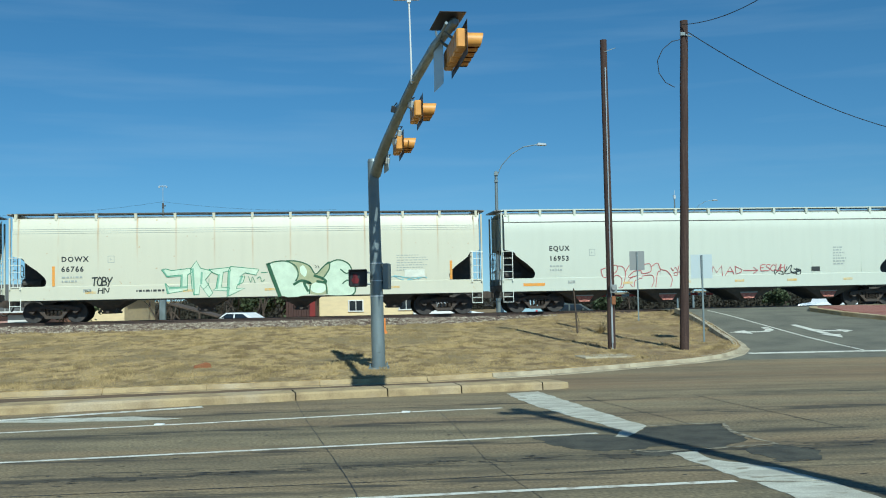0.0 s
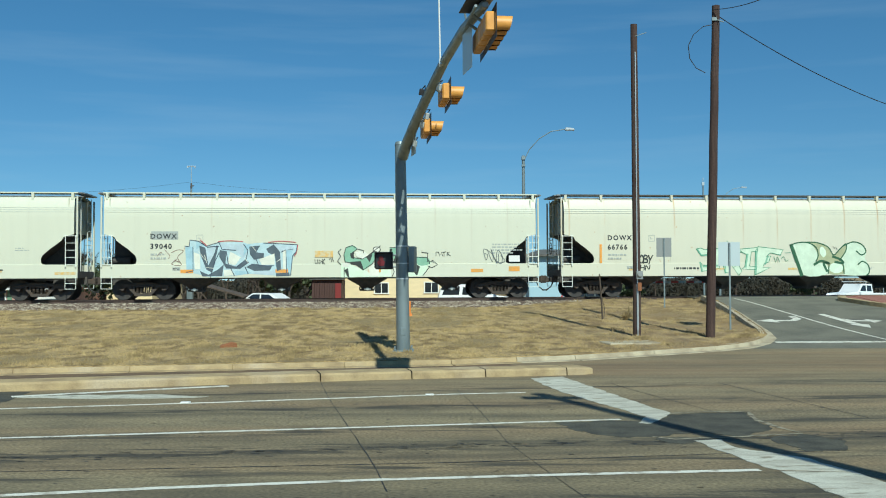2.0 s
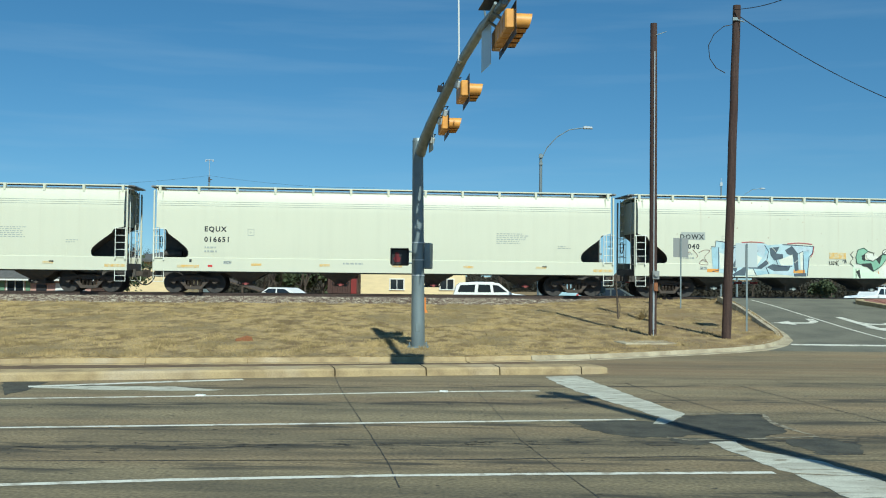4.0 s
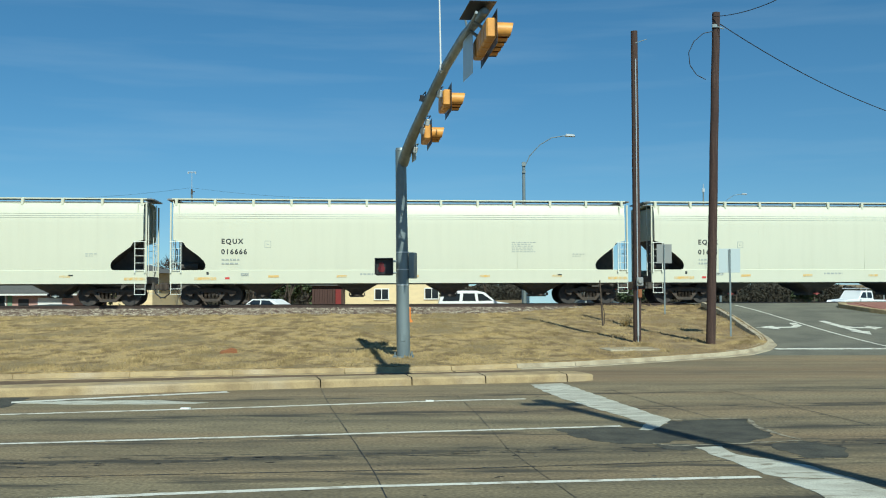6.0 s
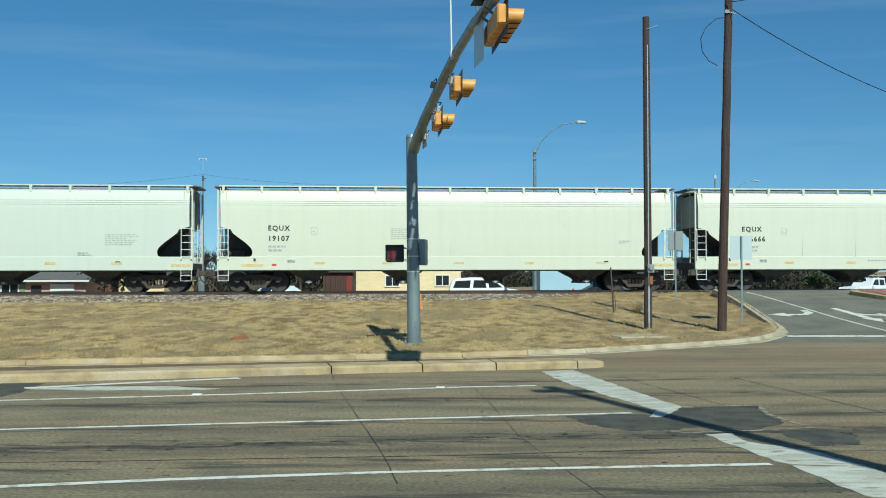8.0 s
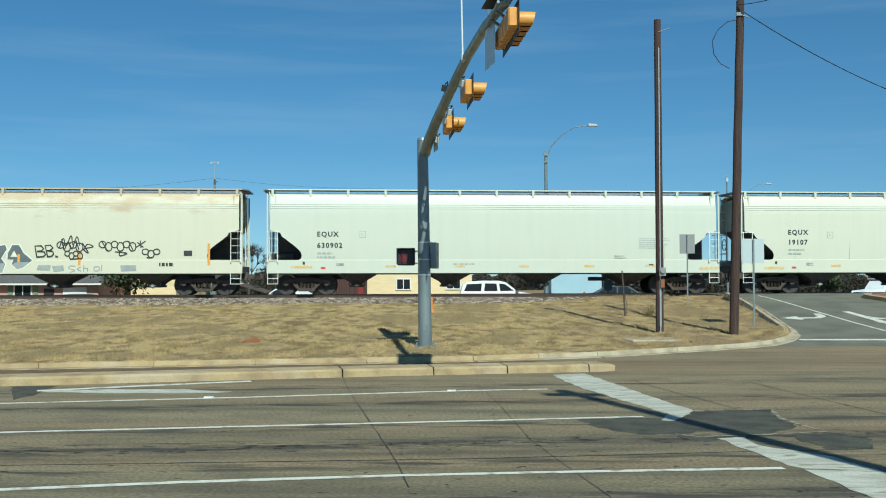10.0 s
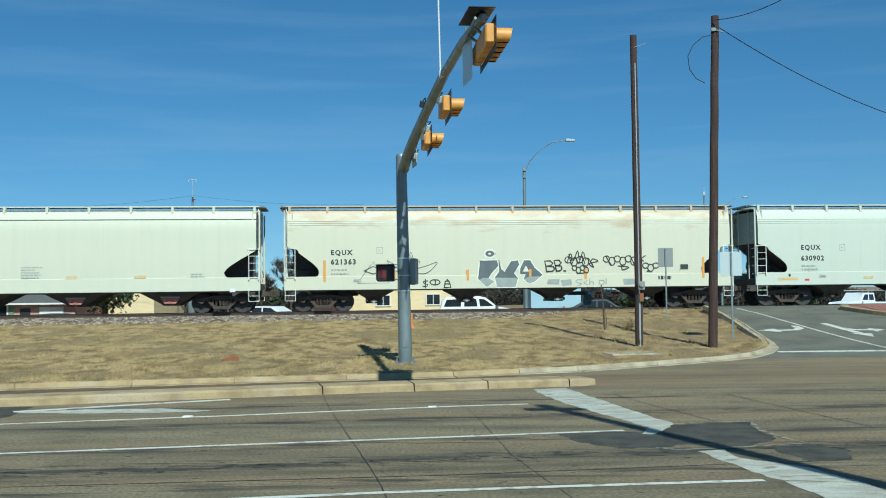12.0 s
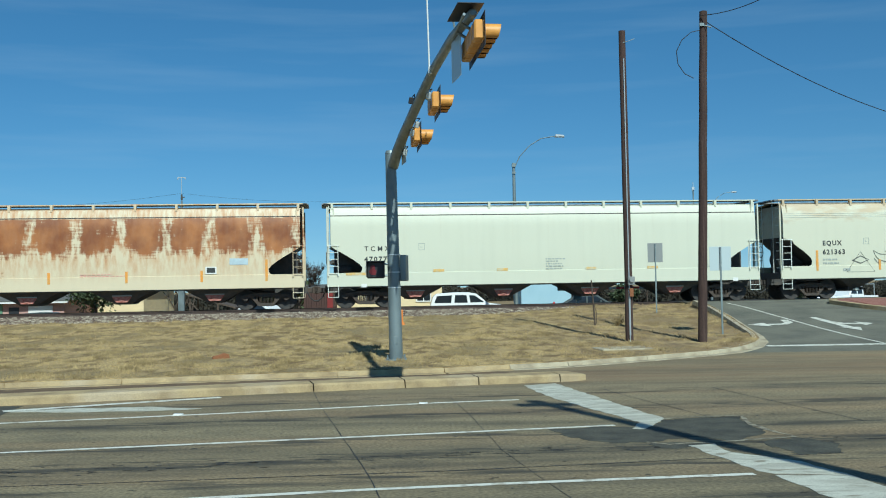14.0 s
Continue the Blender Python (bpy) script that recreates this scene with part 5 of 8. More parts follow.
    spray(car, "pale_mint", [[(-4.04, 2.2), (-3.82, 1.91), (-3.22, 1.98), (-3.24, 1.45), (-3.75, 1.46), (-3.88, 1.62), (-3.81, 1.17), (-2.95, 1.3), (-2.94, 1.97), (-2.74, 2.09), (-2.78, 2.26), (-3.62, 2.17), (-3.86, 2.25)], [(-2.81, 2.22), (-2.56, 2.58), (-2.38, 2.25), (-2.02, 2.16), (-1.9, 2.08), (-2.18, 1.76), (-1.87, 1.17), (-2.03, 0.99), (-2.41, 1.51), (-2.46, 1.1), (-2.67, 1.11), (-2.75, 1.36)], [(-2.02, 2.19), (-1.13, 2.27), (-1.09, 2.11), (-1.41, 2.07), (-1.5, 1.41), (-1.14, 1.38), (-1.18, 1.24), (-1.87, 1.28), (-1.74, 1.36), (-1.63, 1.95), (-1.86, 2.05)]], 0.03, 0, "pale insides of green outlined letters", True, False)
    spray(car, "pale_mint", [[(-1.09, 2.31), (0.13, 2.17), (0.0, 1.92), (-0.48, 2.02), (-0.71, 1.84), (-0.48, 1.88), (-0.57, 1.6), (-0.8, 1.51), (-0.86, 1.34), (-0.49, 1.35), (-1.14, 1.04), (-1.27, 1.0), (-1.2, 2.11)]], 0.03, 0, "pale insides of green outlined letters", True, False)
    spray(car, "green", [[(-4.04, 2.2), (-3.82, 1.91), (-3.22, 1.98), (-3.24, 1.45), (-3.75, 1.46), (-3.88, 1.62), (-3.81, 1.17), (-2.95, 1.3), (-2.94, 1.97), (-2.74, 2.09), (-2.78, 2.26), (-3.62, 2.17), (-3.86, 2.25), (-4.04, 2.2)], [(-2.81, 2.22), (-2.56, 2.58), (-2.38, 2.25), (-2.02, 2.16), (-1.9, 2.08), (-2.18, 1.76), (-1.87, 1.17), (-2.03, 0.99), (-2.41, 1.51), (-2.46, 1.1), (-2.67, 1.11), (-2.75, 1.36), (-2.81, 2.22)], [(-2.02, 2.19), (-1.13, 2.27), (-1.09, 2.11), (-1.41, 2.07), (-1.5, 1.41), (-1.14, 1.38), (-1.18, 1.24), (-1.87, 1.28), (-1.74, 1.36), (-1.63, 1.95), (-1.86, 2.05), (-2.02, 2.19)]], 0.032, 2, "thin green letter outlines", False, False)
    spray(car, "green", [[(-1.09, 2.31), (0.13, 2.17), (0.0, 1.92), (-0.48, 2.02), (-0.71, 1.84), (-0.48, 1.88), (-0.57, 1.6), (-0.8, 1.51), (-0.86, 1.34), (-0.49, 1.35), (-1.14, 1.04), (-1.27, 1.0), (-1.2, 2.11), (-1.09, 2.31)]], 0.032, 2, "thin green letter outlines", False, False)
    spray(car, "mint", [[(-3.98, 2.17), (-3.8, 1.91), (-3.22, 1.95)], [(-3.87, 1.58), (-3.77, 1.19)], [(-3.18, 1.96), (-3.2, 1.45)], [(-2.71, 2.22), (-2.66, 1.11)], [(-2.33, 2.05), (-2.36, 1.59)], [(-1.59, 1.95), (-1.69, 1.38)], [(-1.15, 2.07), (-1.21, 1.04)], [(-0.61, 1.85), (-0.75, 1.51)], [(-3.71, 1.4), (-2.97, 1.44)]], 0.085, 1, "green shading of spray letters", False, False)
    spray(car, "green", [[(-2.39, 1.51), (-2.27, 1.35), (-2.06, 1.55), (-2.02, 1.79)], [(-0.32, 1.85), (-0.23, 1.6), (-0.16, 1.84), (-0.04, 1.58)], [(0.04, 1.76), (0.17, 1.84), (0.25, 1.63), (0.37, 1.71)], [(0.21, 2.02), (0.5, 2.03)]], 0.02, 2, "thin green spray tag", False, True)
    spray(car, "pale_mint", [[(0.5, 2.37), (0.83, 2.49), (1.32, 2.5), (1.73, 2.27), (1.85, 1.89), (1.76, 1.6), (2.25, 1.47), (2.33, 1.05), (1.07, 1.01)], [(3.05, 2.37), (3.55, 2.53), (3.99, 2.4), (4.2, 2.06), (4.13, 1.77), (4.3, 1.43), (4.32, 1.1), (4.2, 0.97), (3.07, 1.0), (3.08, 1.46), (2.92, 1.67)]], 0.03, 0, "pale filled bubble letters", True, True)
    spray(car, "olive", [[(1.32, 2.5), (1.81, 2.48), (2.31, 2.3), (2.59, 1.92), (2.88, 2.17), (3.2, 2.44), (3.2, 2.12), (2.92, 1.67), (3.08, 1.46), (3.08, 1.04), (2.37, 1.05), (2.28, 1.45), (1.84, 1.63), (1.81, 1.98), (1.57, 2.36)]], 0.03, 1, "olive filled bubble letter", True, True)
    spray(car, "pale_green", [[(3.05, 1.31), (2.99, 1.16), (2.81, 1.07), (2.6, 1.08), (2.42, 1.17), (2.36, 1.32), (2.43, 1.46), (2.6, 1.55), (2.82, 1.55), (2.99, 1.45)], [(1.91, 2.23), (2.06, 2.31), (2.22, 2.05), (2.12, 1.81), (1.93, 1.98)]], 0.03, 2, "pale highlights in a bubble letter", True, True)
    spray(car, "dark_green", [[(0.53, 2.37), (0.75, 1.75), (1.01, 1.0)]], 0.16, 3, "thick dark green letter edge", False, False)
    spray(car, "dark_green", [[(0.5, 2.37), (0.83, 2.49), (1.32, 2.5), (1.73, 2.27), (1.83, 1.89), (1.72, 1.63)], [(1.32, 2.52), (1.81, 2.49), (2.32, 2.29), (2.59, 1.92), (2.88, 2.18), (3.2, 2.44), (3.18, 2.1), (2.88, 1.67)], [(3.05, 2.33), (3.55, 2.53), (3.99, 2.4), (4.18, 2.09), (3.96, 1.92), (3.71, 2.1)], [(3.79, 1.48), (4.01, 1.62), (4.29, 1.43), (4.33, 1.11), (4.2, 0.97)], [(2.36, 1.42), (2.31, 1.07)], [(3.04, 1.52), (3.09, 1.05)]], 0.055, 3, "dark green bubble letter outlines", False, True)
    spray(car, "dark_green", [[(1.65, 1.48), (1.98, 1.64), (2.38, 1.51), (2.09, 1.56), (2.25, 1.18)], [(2.55, 1.84), (2.92, 1.71), (3.04, 1.54), (2.67, 1.59)]], 0.11, 3, "dark green letter shading", False, True)
    spray(car, "black", [[(2.57, 2.31), (2.65, 2.23), (2.6, 2.21)], [(2.7, 2.3), (2.76, 2.17)]], 0.02, 4, "tiny black tag", False, False)
    tag_word(car, "TOBY", -L / 2 + 3.15, 1.58, 0.85, 0.34, (0.055,), ("black",), 11)
    tag_word(car, "HN", -L / 2 + 3.4, 1.24, 0.5, 0.22, (0.045,), ("black",), 12)
    bars(car, 6.2, 2.68, 1.5, 7, 0.11, GREY_INK, 13, 0.3)
    plate(car, "stencil_panel", 7.0, 1.88, 0.9, 0.33, SPRAY["white"])
    scrawl(car, 5.4, 1.55, 2.0, 0.3, "cyan", 14, thick=0.025)
    bars(car, -L / 2 + 5.0, 1.27, 1.2, 1, 0.13, BLACK_INK, 15, 0.7)
    bars(car, -L / 2 + 13.1, 1.33, 2.2, 3, 0.06, GREY_INK, 16)
    wagons.append((-7.66, car, wh))
    # 2: cream wagon with the blue piece and the green piece
    L = 19.04
    car, wh = hopper_car(L, "spotted", "DOWX", "39040", "off-white covered hopper wagon with a blue and a green graffiti piece", 8, 0, mx=1.95)
    plate(car, "mark_panel", -L / 2 + 2.45, 2.82, 1.15, 0.36, GREY_INK, d=0.006)
    spray(car, "ice", [[(-6.2, 2.34), (-6.02, 2.34), (-5.99, 2.62), (-5.63, 2.57), (-5.29, 2.35), (-4.74, 2.52), (-3.75, 2.54), (-3.49, 2.45), (-2.81, 2.51), (-1.34, 2.44), (-1.38, 2.1), (-1.51, 1.93), (-1.63, 1.07), (-2.28, 1.05), (-3.48, 1.14), (-4.17, 1.05), (-5.11, 0.99), (-5.62, 1.12), (-6.13, 1.24)]], 0.03, 0, "pale ice-blue ground of a graffiti piece", True, False)
    spray(car, "sky", [[(-6.19, 2.29), (-5.87, 2.34), (-5.86, 1.32), (-6.13, 1.24)], [(-1.81, 2.18), (-1.54, 2.25), (-1.63, 1.16), (-1.8, 1.17)], [(-5.72, 2.55), (-5.33, 2.39), (-5.53, 2.34), (-5.72, 2.2)], [(-4.08, 1.26), (-3.48, 1.26), (-3.31, 1.16), (-4.0, 1.06)], [(-3.62, 2.41), (-3.36, 2.46), (-3.49, 2.16), (-3.7, 1.9)]], 0.03, 1, "sky-blue letter faces", True, False)
    spray(car, "lilac", [[(-4.69, 2.48), (-3.67, 2.45), (-3.52, 2.07), (-3.68, 1.8), (-4.01, 2.15), (-4.65, 2.23)], [(-2.37, 2.38), (-1.51, 2.35), (-1.51, 2.2), (-2.11, 2.14)], [(-5.33, 2.22), (-4.91, 2.35), (-4.99, 1.88), (-5.18, 1.54)], [(-3.23, 1.24), (-2.36, 1.25), (-2.36, 1.08), (-3.22, 1.14)]], 0.03, 1, "lilac letter faces", True, False)
    spray(car, "slate", [[(-5.59, 2.37), (-5.33, 2.29), (-5.2, 1.5), (-4.93, 2.05), (-4.85, 2.38), (-4.76, 2.35), (-5.04, 1.19), (-5.28, 1.33), (-5.53, 1.96)], [(-5.57, 1.27), (-5.19, 1.1), (-4.77, 1.34), (-4.53, 1.55), (-4.6, 1.04), (-5.45, 1.03)], [(-4.71, 2.18), (-4.42, 2.13), (-4.46, 1.59), (-4.0, 1.45), (-3.57, 1.77), (-3.44, 1.63), (-3.83, 1.35), (-4.43, 1.37), (-4.73, 1.89)], [(-3.44, 2.33), (-2.96, 2.38), (-3.13, 2.08), (-2.8, 2.04), (-2.8, 1.84), (-3.23, 1.75), (-3.4, 1.99)], [(-3.31, 1.58), (-2.44, 1.47), (-2.54, 1.28), (-3.21, 1.26), (-3.57, 1.43)], [(-2.7, 2.23), (-2.37, 2.43), (-2.09, 2.09), (-2.05, 1.31), (-2.23, 1.25), (-2.32, 1.92), (-2.61, 2.07)]], 0.03, 2, "dark slate letter shading", True, False)
    spray(car, "slate", [[(-2.28, 1.15), (-1.69, 1.19), (-1.67, 1.03), (-2.26, 1.02)]], 0.03, 2, "dark slate letter shading", True, False)
    spray(car, "white", [[(-5.83, 2.09), (-5.56, 1.99), (-5.54, 1.35), (-5.78, 1.33)], [(-4.26, 2.11), (-3.79, 1.86), (-4.04, 1.51), (-4.36, 1.59)], [(-3.01, 1.77), (-2.34, 2.03), (-2.32, 1.54), (-2.88, 1.52)], [(-1.98, 2.16), (-1.85, 2.16), (-1.85, 1.34), (-1.96, 1.34)], [(-4.55, 1.3), (-4.22, 1.33), (-4.08, 1.08), (-4.51, 1.04)]], 0.03, 3, "bare white openings between letters", True, False)
    spray(car, "navy", [[(-6.2, 2.34), (-6.02, 2.34), (-5.99, 2.62), (-5.63, 2.57), (-5.29, 2.35), (-4.74, 2.52), (-4.61, 2.21), (-4.01, 2.17)], [(-5.25, 2.31), (-4.76, 2.35)], [(-3.67, 2.43), (-3.49, 2.16), (-3.57, 1.77), (-4.0, 1.43)], [(-2.81, 2.49), (-1.34, 2.42), (-1.39, 2.1), (-1.55, 1.92), (-1.63, 1.07)], [(-5.86, 2.3), (-5.85, 1.27), (-6.13, 1.21)], [(-4.43, 2.13), (-4.34, 1.59)], [(-3.14, 1.78), (-3.01, 1.48), (-2.37, 1.49)], [(-2.04, 2.09), (-1.84, 2.19), (-1.8, 1.17)], [(-5.11, 0.99), (-4.9, 1.72), (-4.73, 2.06)], [(-4.08, 1.06), (-4.26, 1.43)], [(-3.48, 1.14), (-3.61, 1.43)]], 0.035, 4, "dark outlines of a graffiti piece", False, False)
    spray(car, "white", [[(-5.63, 2.13), (-5.33, 1.75)], [(-5.37, 1.96), (-5.27, 1.63)], [(-3.32, 2.35), (-3.15, 2.16)], [(-3.62, 1.82), (-3.44, 1.56)], [(-2.24, 1.66), (-2.07, 1.79)], [(-5.28, 1.42), (-4.98, 1.38)]], 0.02, 5, "thin white letter highlights", False, False)
    spray(car, "rose", [[(-4.76, 2.55), (-4.27, 2.59), (-3.71, 2.55)], [(-2.59, 2.52), (-2.03, 2.57), (-1.42, 2.52)], [(-1.32, 2.4), (-1.37, 2.1), (-1.46, 1.93)], [(-5.55, 2.62), (-5.27, 2.37)]], 0.04, 4, "thin dusky red spray line", False, True)
    spray(car, "brown", [[(-7.37, 1.94), (-7.24, 2.09), (-7.18, 2.03)], [(-7.08, 2.2), (-6.86, 1.95), (-6.9, 1.82)], [(-6.78, 2.07), (-6.52, 2.19), (-6.27, 2.14), (-6.52, 1.87), (-6.35, 1.53), (-6.77, 1.57), (-6.56, 1.78)], [(-6.65, 1.74), (-6.43, 1.66)]], 0.02, 1, "thin brown line drawing", False, True)
    spray(car, "pale_green", [[(0.58, 1.61), (1.02, 1.53), (1.81, 1.19), (2.32, 1.54), (2.77, 1.5), (2.82, 0.99), (0.59, 0.96)], [(3.35, 1.77), (3.83, 1.86), (4.47, 1.65), (4.67, 1.7), (4.23, 1.03), (3.48, 0.99)]], 0.03, 0, "pale green ground of a graffiti piece", True, False)
    spray(car, "mint", [[(0.71, 1.95), (0.8, 2.28), (1.1, 2.38), (1.3, 2.22), (1.06, 2.04), (1.17, 1.83), (1.54, 1.77), (1.82, 1.95), (2.09, 2.12), (2.31, 2.04), (1.94, 1.54), (1.55, 1.29), (1.21, 1.55), (0.77, 1.65)], [(2.75, 2.28), (3.4, 2.29), (3.32, 1.79), (2.77, 1.82)], [(3.8, 1.86), (4.41, 1.84), (4.54, 1.56), (4.05, 1.49)]], 0.03, 1, "mint green letter faces", True, True)
    spray(car, "white", [[(2.33, 2.19), (2.3, 2.12), (2.22, 2.07), (2.11, 2.07), (2.03, 2.11), (2.0, 2.19), (2.03, 2.27), (2.11, 2.31), (2.21, 2.31), (2.3, 2.27)], [(1.21, 2.09), (1.59, 2.13), (1.81, 1.96), (1.54, 1.79), (1.28, 1.87)], [(2.91, 1.42), (3.41, 1.42), (3.39, 1.02), (2.95, 1.01)], [(0.63, 1.61), (0.98, 1.61), (0.95, 1.42), (0.63, 1.44)], [(1.81, 1.41), (2.29, 1.71), (2.25, 1.01), (1.86, 1.0)]], 0.03, 2, "white letter faces", True, False)
    spray(car, "black", [[(0.98, 2.02), (1.16, 2.08), (1.14, 1.77), (1.02, 1.83)], [(0.98, 1.65), (1.46, 1.68), (1.6, 1.26), (1.41, 1.4), (1.25, 1.5), (1.02, 1.53)], [(3.04, 1.98), (3.35, 2.07), (3.36, 1.51), (2.88, 1.62)], [(1.68, 1.88), (1.98, 2.01), (1.86, 1.62)], [(3.83, 1.6), (4.1, 1.43), (3.97, 1.02), (3.8, 1.21)], [(0.72, 1.28), (0.89, 1.37), (0.95, 0.99), (0.87, 0.98)], [(2.75, 2.22), (2.86, 2.23), (2.82, 1.98), (2.74, 1.99)]], 0.03, 3, "black letter shading", True, False)
    spray(car, "black", [[(0.71, 1.95), (0.8, 2.28), (1.1, 2.38), (1.3, 2.22), (1.06, 2.04), (1.17, 1.83), (1.54, 1.77), (1.82, 1.95), (2.09, 2.12), (2.31, 2.04), (1.94, 1.54), (1.55, 1.29), (1.21, 1.55), (0.77, 1.65), (0.71, 1.95)], [(0.58, 2.21), (0.45, 2.08), (0.58, 1.91), (0.43, 1.69), (0.58, 1.52)], [(2.33, 2.19), (2.3, 2.12), (2.22, 2.07), (2.11, 2.07), (2.03, 2.11), (2.0, 2.19), (2.03, 2.27), (2.11, 2.31), (2.21, 2.31), (2.3, 2.27), (2.33, 2.19)], [(1.82, 1.96), (2.33, 2.36)], [(2.75, 2.28), (3.4, 2.29), (3.32, 1.79)], [(3.8, 1.86), (4.41, 1.84), (4.54, 1.56)], [(4.18, 2.08), (4.45, 2.04), (4.43, 1.65)]], 0.032, 4, "black outlines of a green graffiti piece", False, False)
    spray(car, "black", [[(4.54, 1.65), (4.67, 1.7), (4.89, 1.52), (4.63, 1.38), (4.45, 1.46)], [(1.28, 2.23), (1.59, 2.15), (1.57, 2.05)], [(4.23, 1.03), (4.54, 1.44)], [(0.72, 1.39), (0.72, 0.99)], [(2.82, 1.55), (2.95, 1.2), (2.85, 1.0)]], 0.032, 4, "black outlines of a green graffiti piece", False, False)
    spray(car, "black", [[(-0.57, 1.75), (-0.55, 1.59), (-0.44, 1.6), (-0.45, 1.75)], [(-0.39, 1.58), (-0.38, 1.75), (-0.27, 1.68), (-0.37, 1.58)], [(-0.24, 1.77), (-0.23, 1.56), (-0.23, 1.67), (-0.13, 1.77)], [(-0.23, 1.67), (-0.13, 1.55)], [(0.06, 1.77), (0.15, 1.82), (0.16, 1.66)], [(0.2, 1.82), (0.25, 1.67)], [(4.82, 1.91), (4.82, 2.09), (4.94, 2.07), (4.98, 1.93), (5.07, 2.07), (5.12, 1.92)], [(5.18, 2.07), (5.18, 1.9)], [(5.12, 2.07), (5.26, 2.09)], [(5.32, 1.92), (5.32, 2.07), (5.44, 2.08), (5.34, 2.01), (5.46, 1.92)]], 0.028, 2, "small black spray tags", False, False)
    plate(car, "yellow_panel", -0.17, 2.00, 0.80, 0.29, YELLOW_TAPE, "yellow data panel")
    reflectors(car, [-L / 2 + d for d in (3.4, 7.5, 11.6, 16.2)], 1.25, ORANGE_TAPE, 0.55, 0.15)
    reflectors(car, [L / 2 - 1.15], 1.32, ORANGE_TAPE, 0.5, 0.22)
    scrawl(car, -L / 2 + 16.6, 1.5, 0.9, 0.75, "grey", 25, thick=0.025)
    plate(car, "stencil_panel", -L / 2 + 17.9, 1.78, 0.5, 0.28, PALE_TRIM)
    bars(car, -L / 2 + 16.9, 2.4, 1.4, 4, 0.13, GREY_INK, 26)
    wagons.append((-28.58, car, wh))
    # 3 to 6: clean wagons
    for i, (L, s, paint, num, seed) in enumerate(((20.27, -49.47, "clean", "016651", 31), (20.24, -71.1, "clean", "016666", 33), (20.34, -92.65, "clean", "19107", 35), (20.25, -114.27, "grey", "630902", 36))):
        car, wh = hopper_car(L, paint, "EQUX", num, "clean off-white covered hopper wagon with yellow reflectors" if i < 3 else "clean pale grey covered hopper wagon with yellow reflectors", seed, 0, mz=2.84 if i < 3 else 2.72, nz=2.38 if i < 3 else 2.22)
        reflectors(car, [-L / 2 + d for d in ((4.2, 7.2, 10.4, 13.6, 16.9) if i != 3 else (5.2, 8.3, 11.2, 14.2, 17.0))])
        reflectors(car, [-L / 2 + 1.25], 1.18 if i < 3 else 1.25, YELLOW_TAPE, 0.95, 0.12)
        reflectors(car, [L / 2 - 0.5], 1.18, YELLOW_TAPE, 0.9, 0.12)
        bars(car, (-L / 2 + 7.35, L / 2 - 5.4, L / 2 - 3.75)[0 if i == 2 else 1 if i != 3 else 2], 2.78 if i != 3 else 2.50, 1.5, 6, 0.085, GREY_INK, seed + 50, 0.42)
        bars(car, L / 2 - (2.6 if i != 3 else 4.9), 2.25 if i != 3 else 1.72, 0.6, 2, 0.09, GREY_INK, seed + 60, 0.4)
        plate(car, "vent_mark", L / 2 - 3.2, 1.33, 0.2, 0.06, BLACK_INK)
        plate(car, "vent_mark", -L / 2 + 1.35, 1.42, 0.10, 0.13, BLACK_INK)
        plate(car, "red_mark", -L / 2 + 2.2, 1.2, 0.2, 0.09, RED_TAPE)
        bars(car, -L / 2 + 8.0, 1.33, 1.1, 1, 0.13, GREY_INK, seed + 70, 0.6)
        wagons.append((s, car, wh))
    # 7: rusty eaves, grey and black tags
    L = 20.29
    car, wh = hopper_car(L, "eaves", "EQUX", "621363", "cream covered hopper wagon with rusty eaves and black spray drawings", 41, 0, mx=1.9, mz=2.64, nz=2.22)
    poles(car, [(-L / 2 + 1.5, 0.95), (-L / 2 + 4.6, 0.48), (-L / 2 + 7.9, 0.48), (-L / 2 + 10.75, 0.48), (-L / 2 + 13.3, 0.48), (L / 2 - 1.45, 0.95)], 1.66 + 0.1)
    tri = Build()
    stroke(tri, [(-L / 2 + 2.95, 1.25), (-L / 2 + 3.65, 2.2), (-L / 2 + 4.35, 1.25), (-L / 2 + 2.95, 1.25)], 0.022, -HALF - 0.006)
    stroke(tri, [(-L / 2 + 3.25, 1.8), (-L / 2 + 3.65, 2.0), (-L / 2 + 4.05, 1.82), (-L / 2 + 3.65, 1.66), (-L / 2 + 3.25, 1.8)], 0.035, -HALF - 0.0065)
    part("graffiti", tri, car, "thin black line drawing of a triangle", mat=SPRAY["ink"])["kind"] = "stuff"
    spray(car, "ink", [[(-5.3, 1.92), (-5.18, 2.17), (-5.01, 2.61), (-4.86, 2.17), (-4.74, 1.92)], [(-4.73, 1.92), (-4.76, 1.81), (-4.84, 1.72), (-4.95, 1.67), (-5.08, 1.67), (-5.19, 1.72), (-5.27, 1.81), (-5.3, 1.92), (-5.28, 2.03), (-5.2, 2.13), (-5.08, 2.18), (-4.96, 2.18), (-4.84, 2.13), (-4.76, 2.03), (-4.73, 1.92)], [(-5.3, 1.92), (-5.14, 2.03), (-4.94, 2.04), (-4.77, 1.92), (-4.94, 1.78), (-5.14, 1.8), (-5.3, 1.92)], [(-4.96, 1.91), (-4.98, 1.86), (-5.03, 1.84), (-5.08, 1.86), (-5.11, 1.91), (-5.09, 1.96), (-5.04, 1.99), (-4.98, 1.96), (-4.96, 1.91)]], 0.022, 1, "thin black line drawing of an eye", False, True, 0.2)
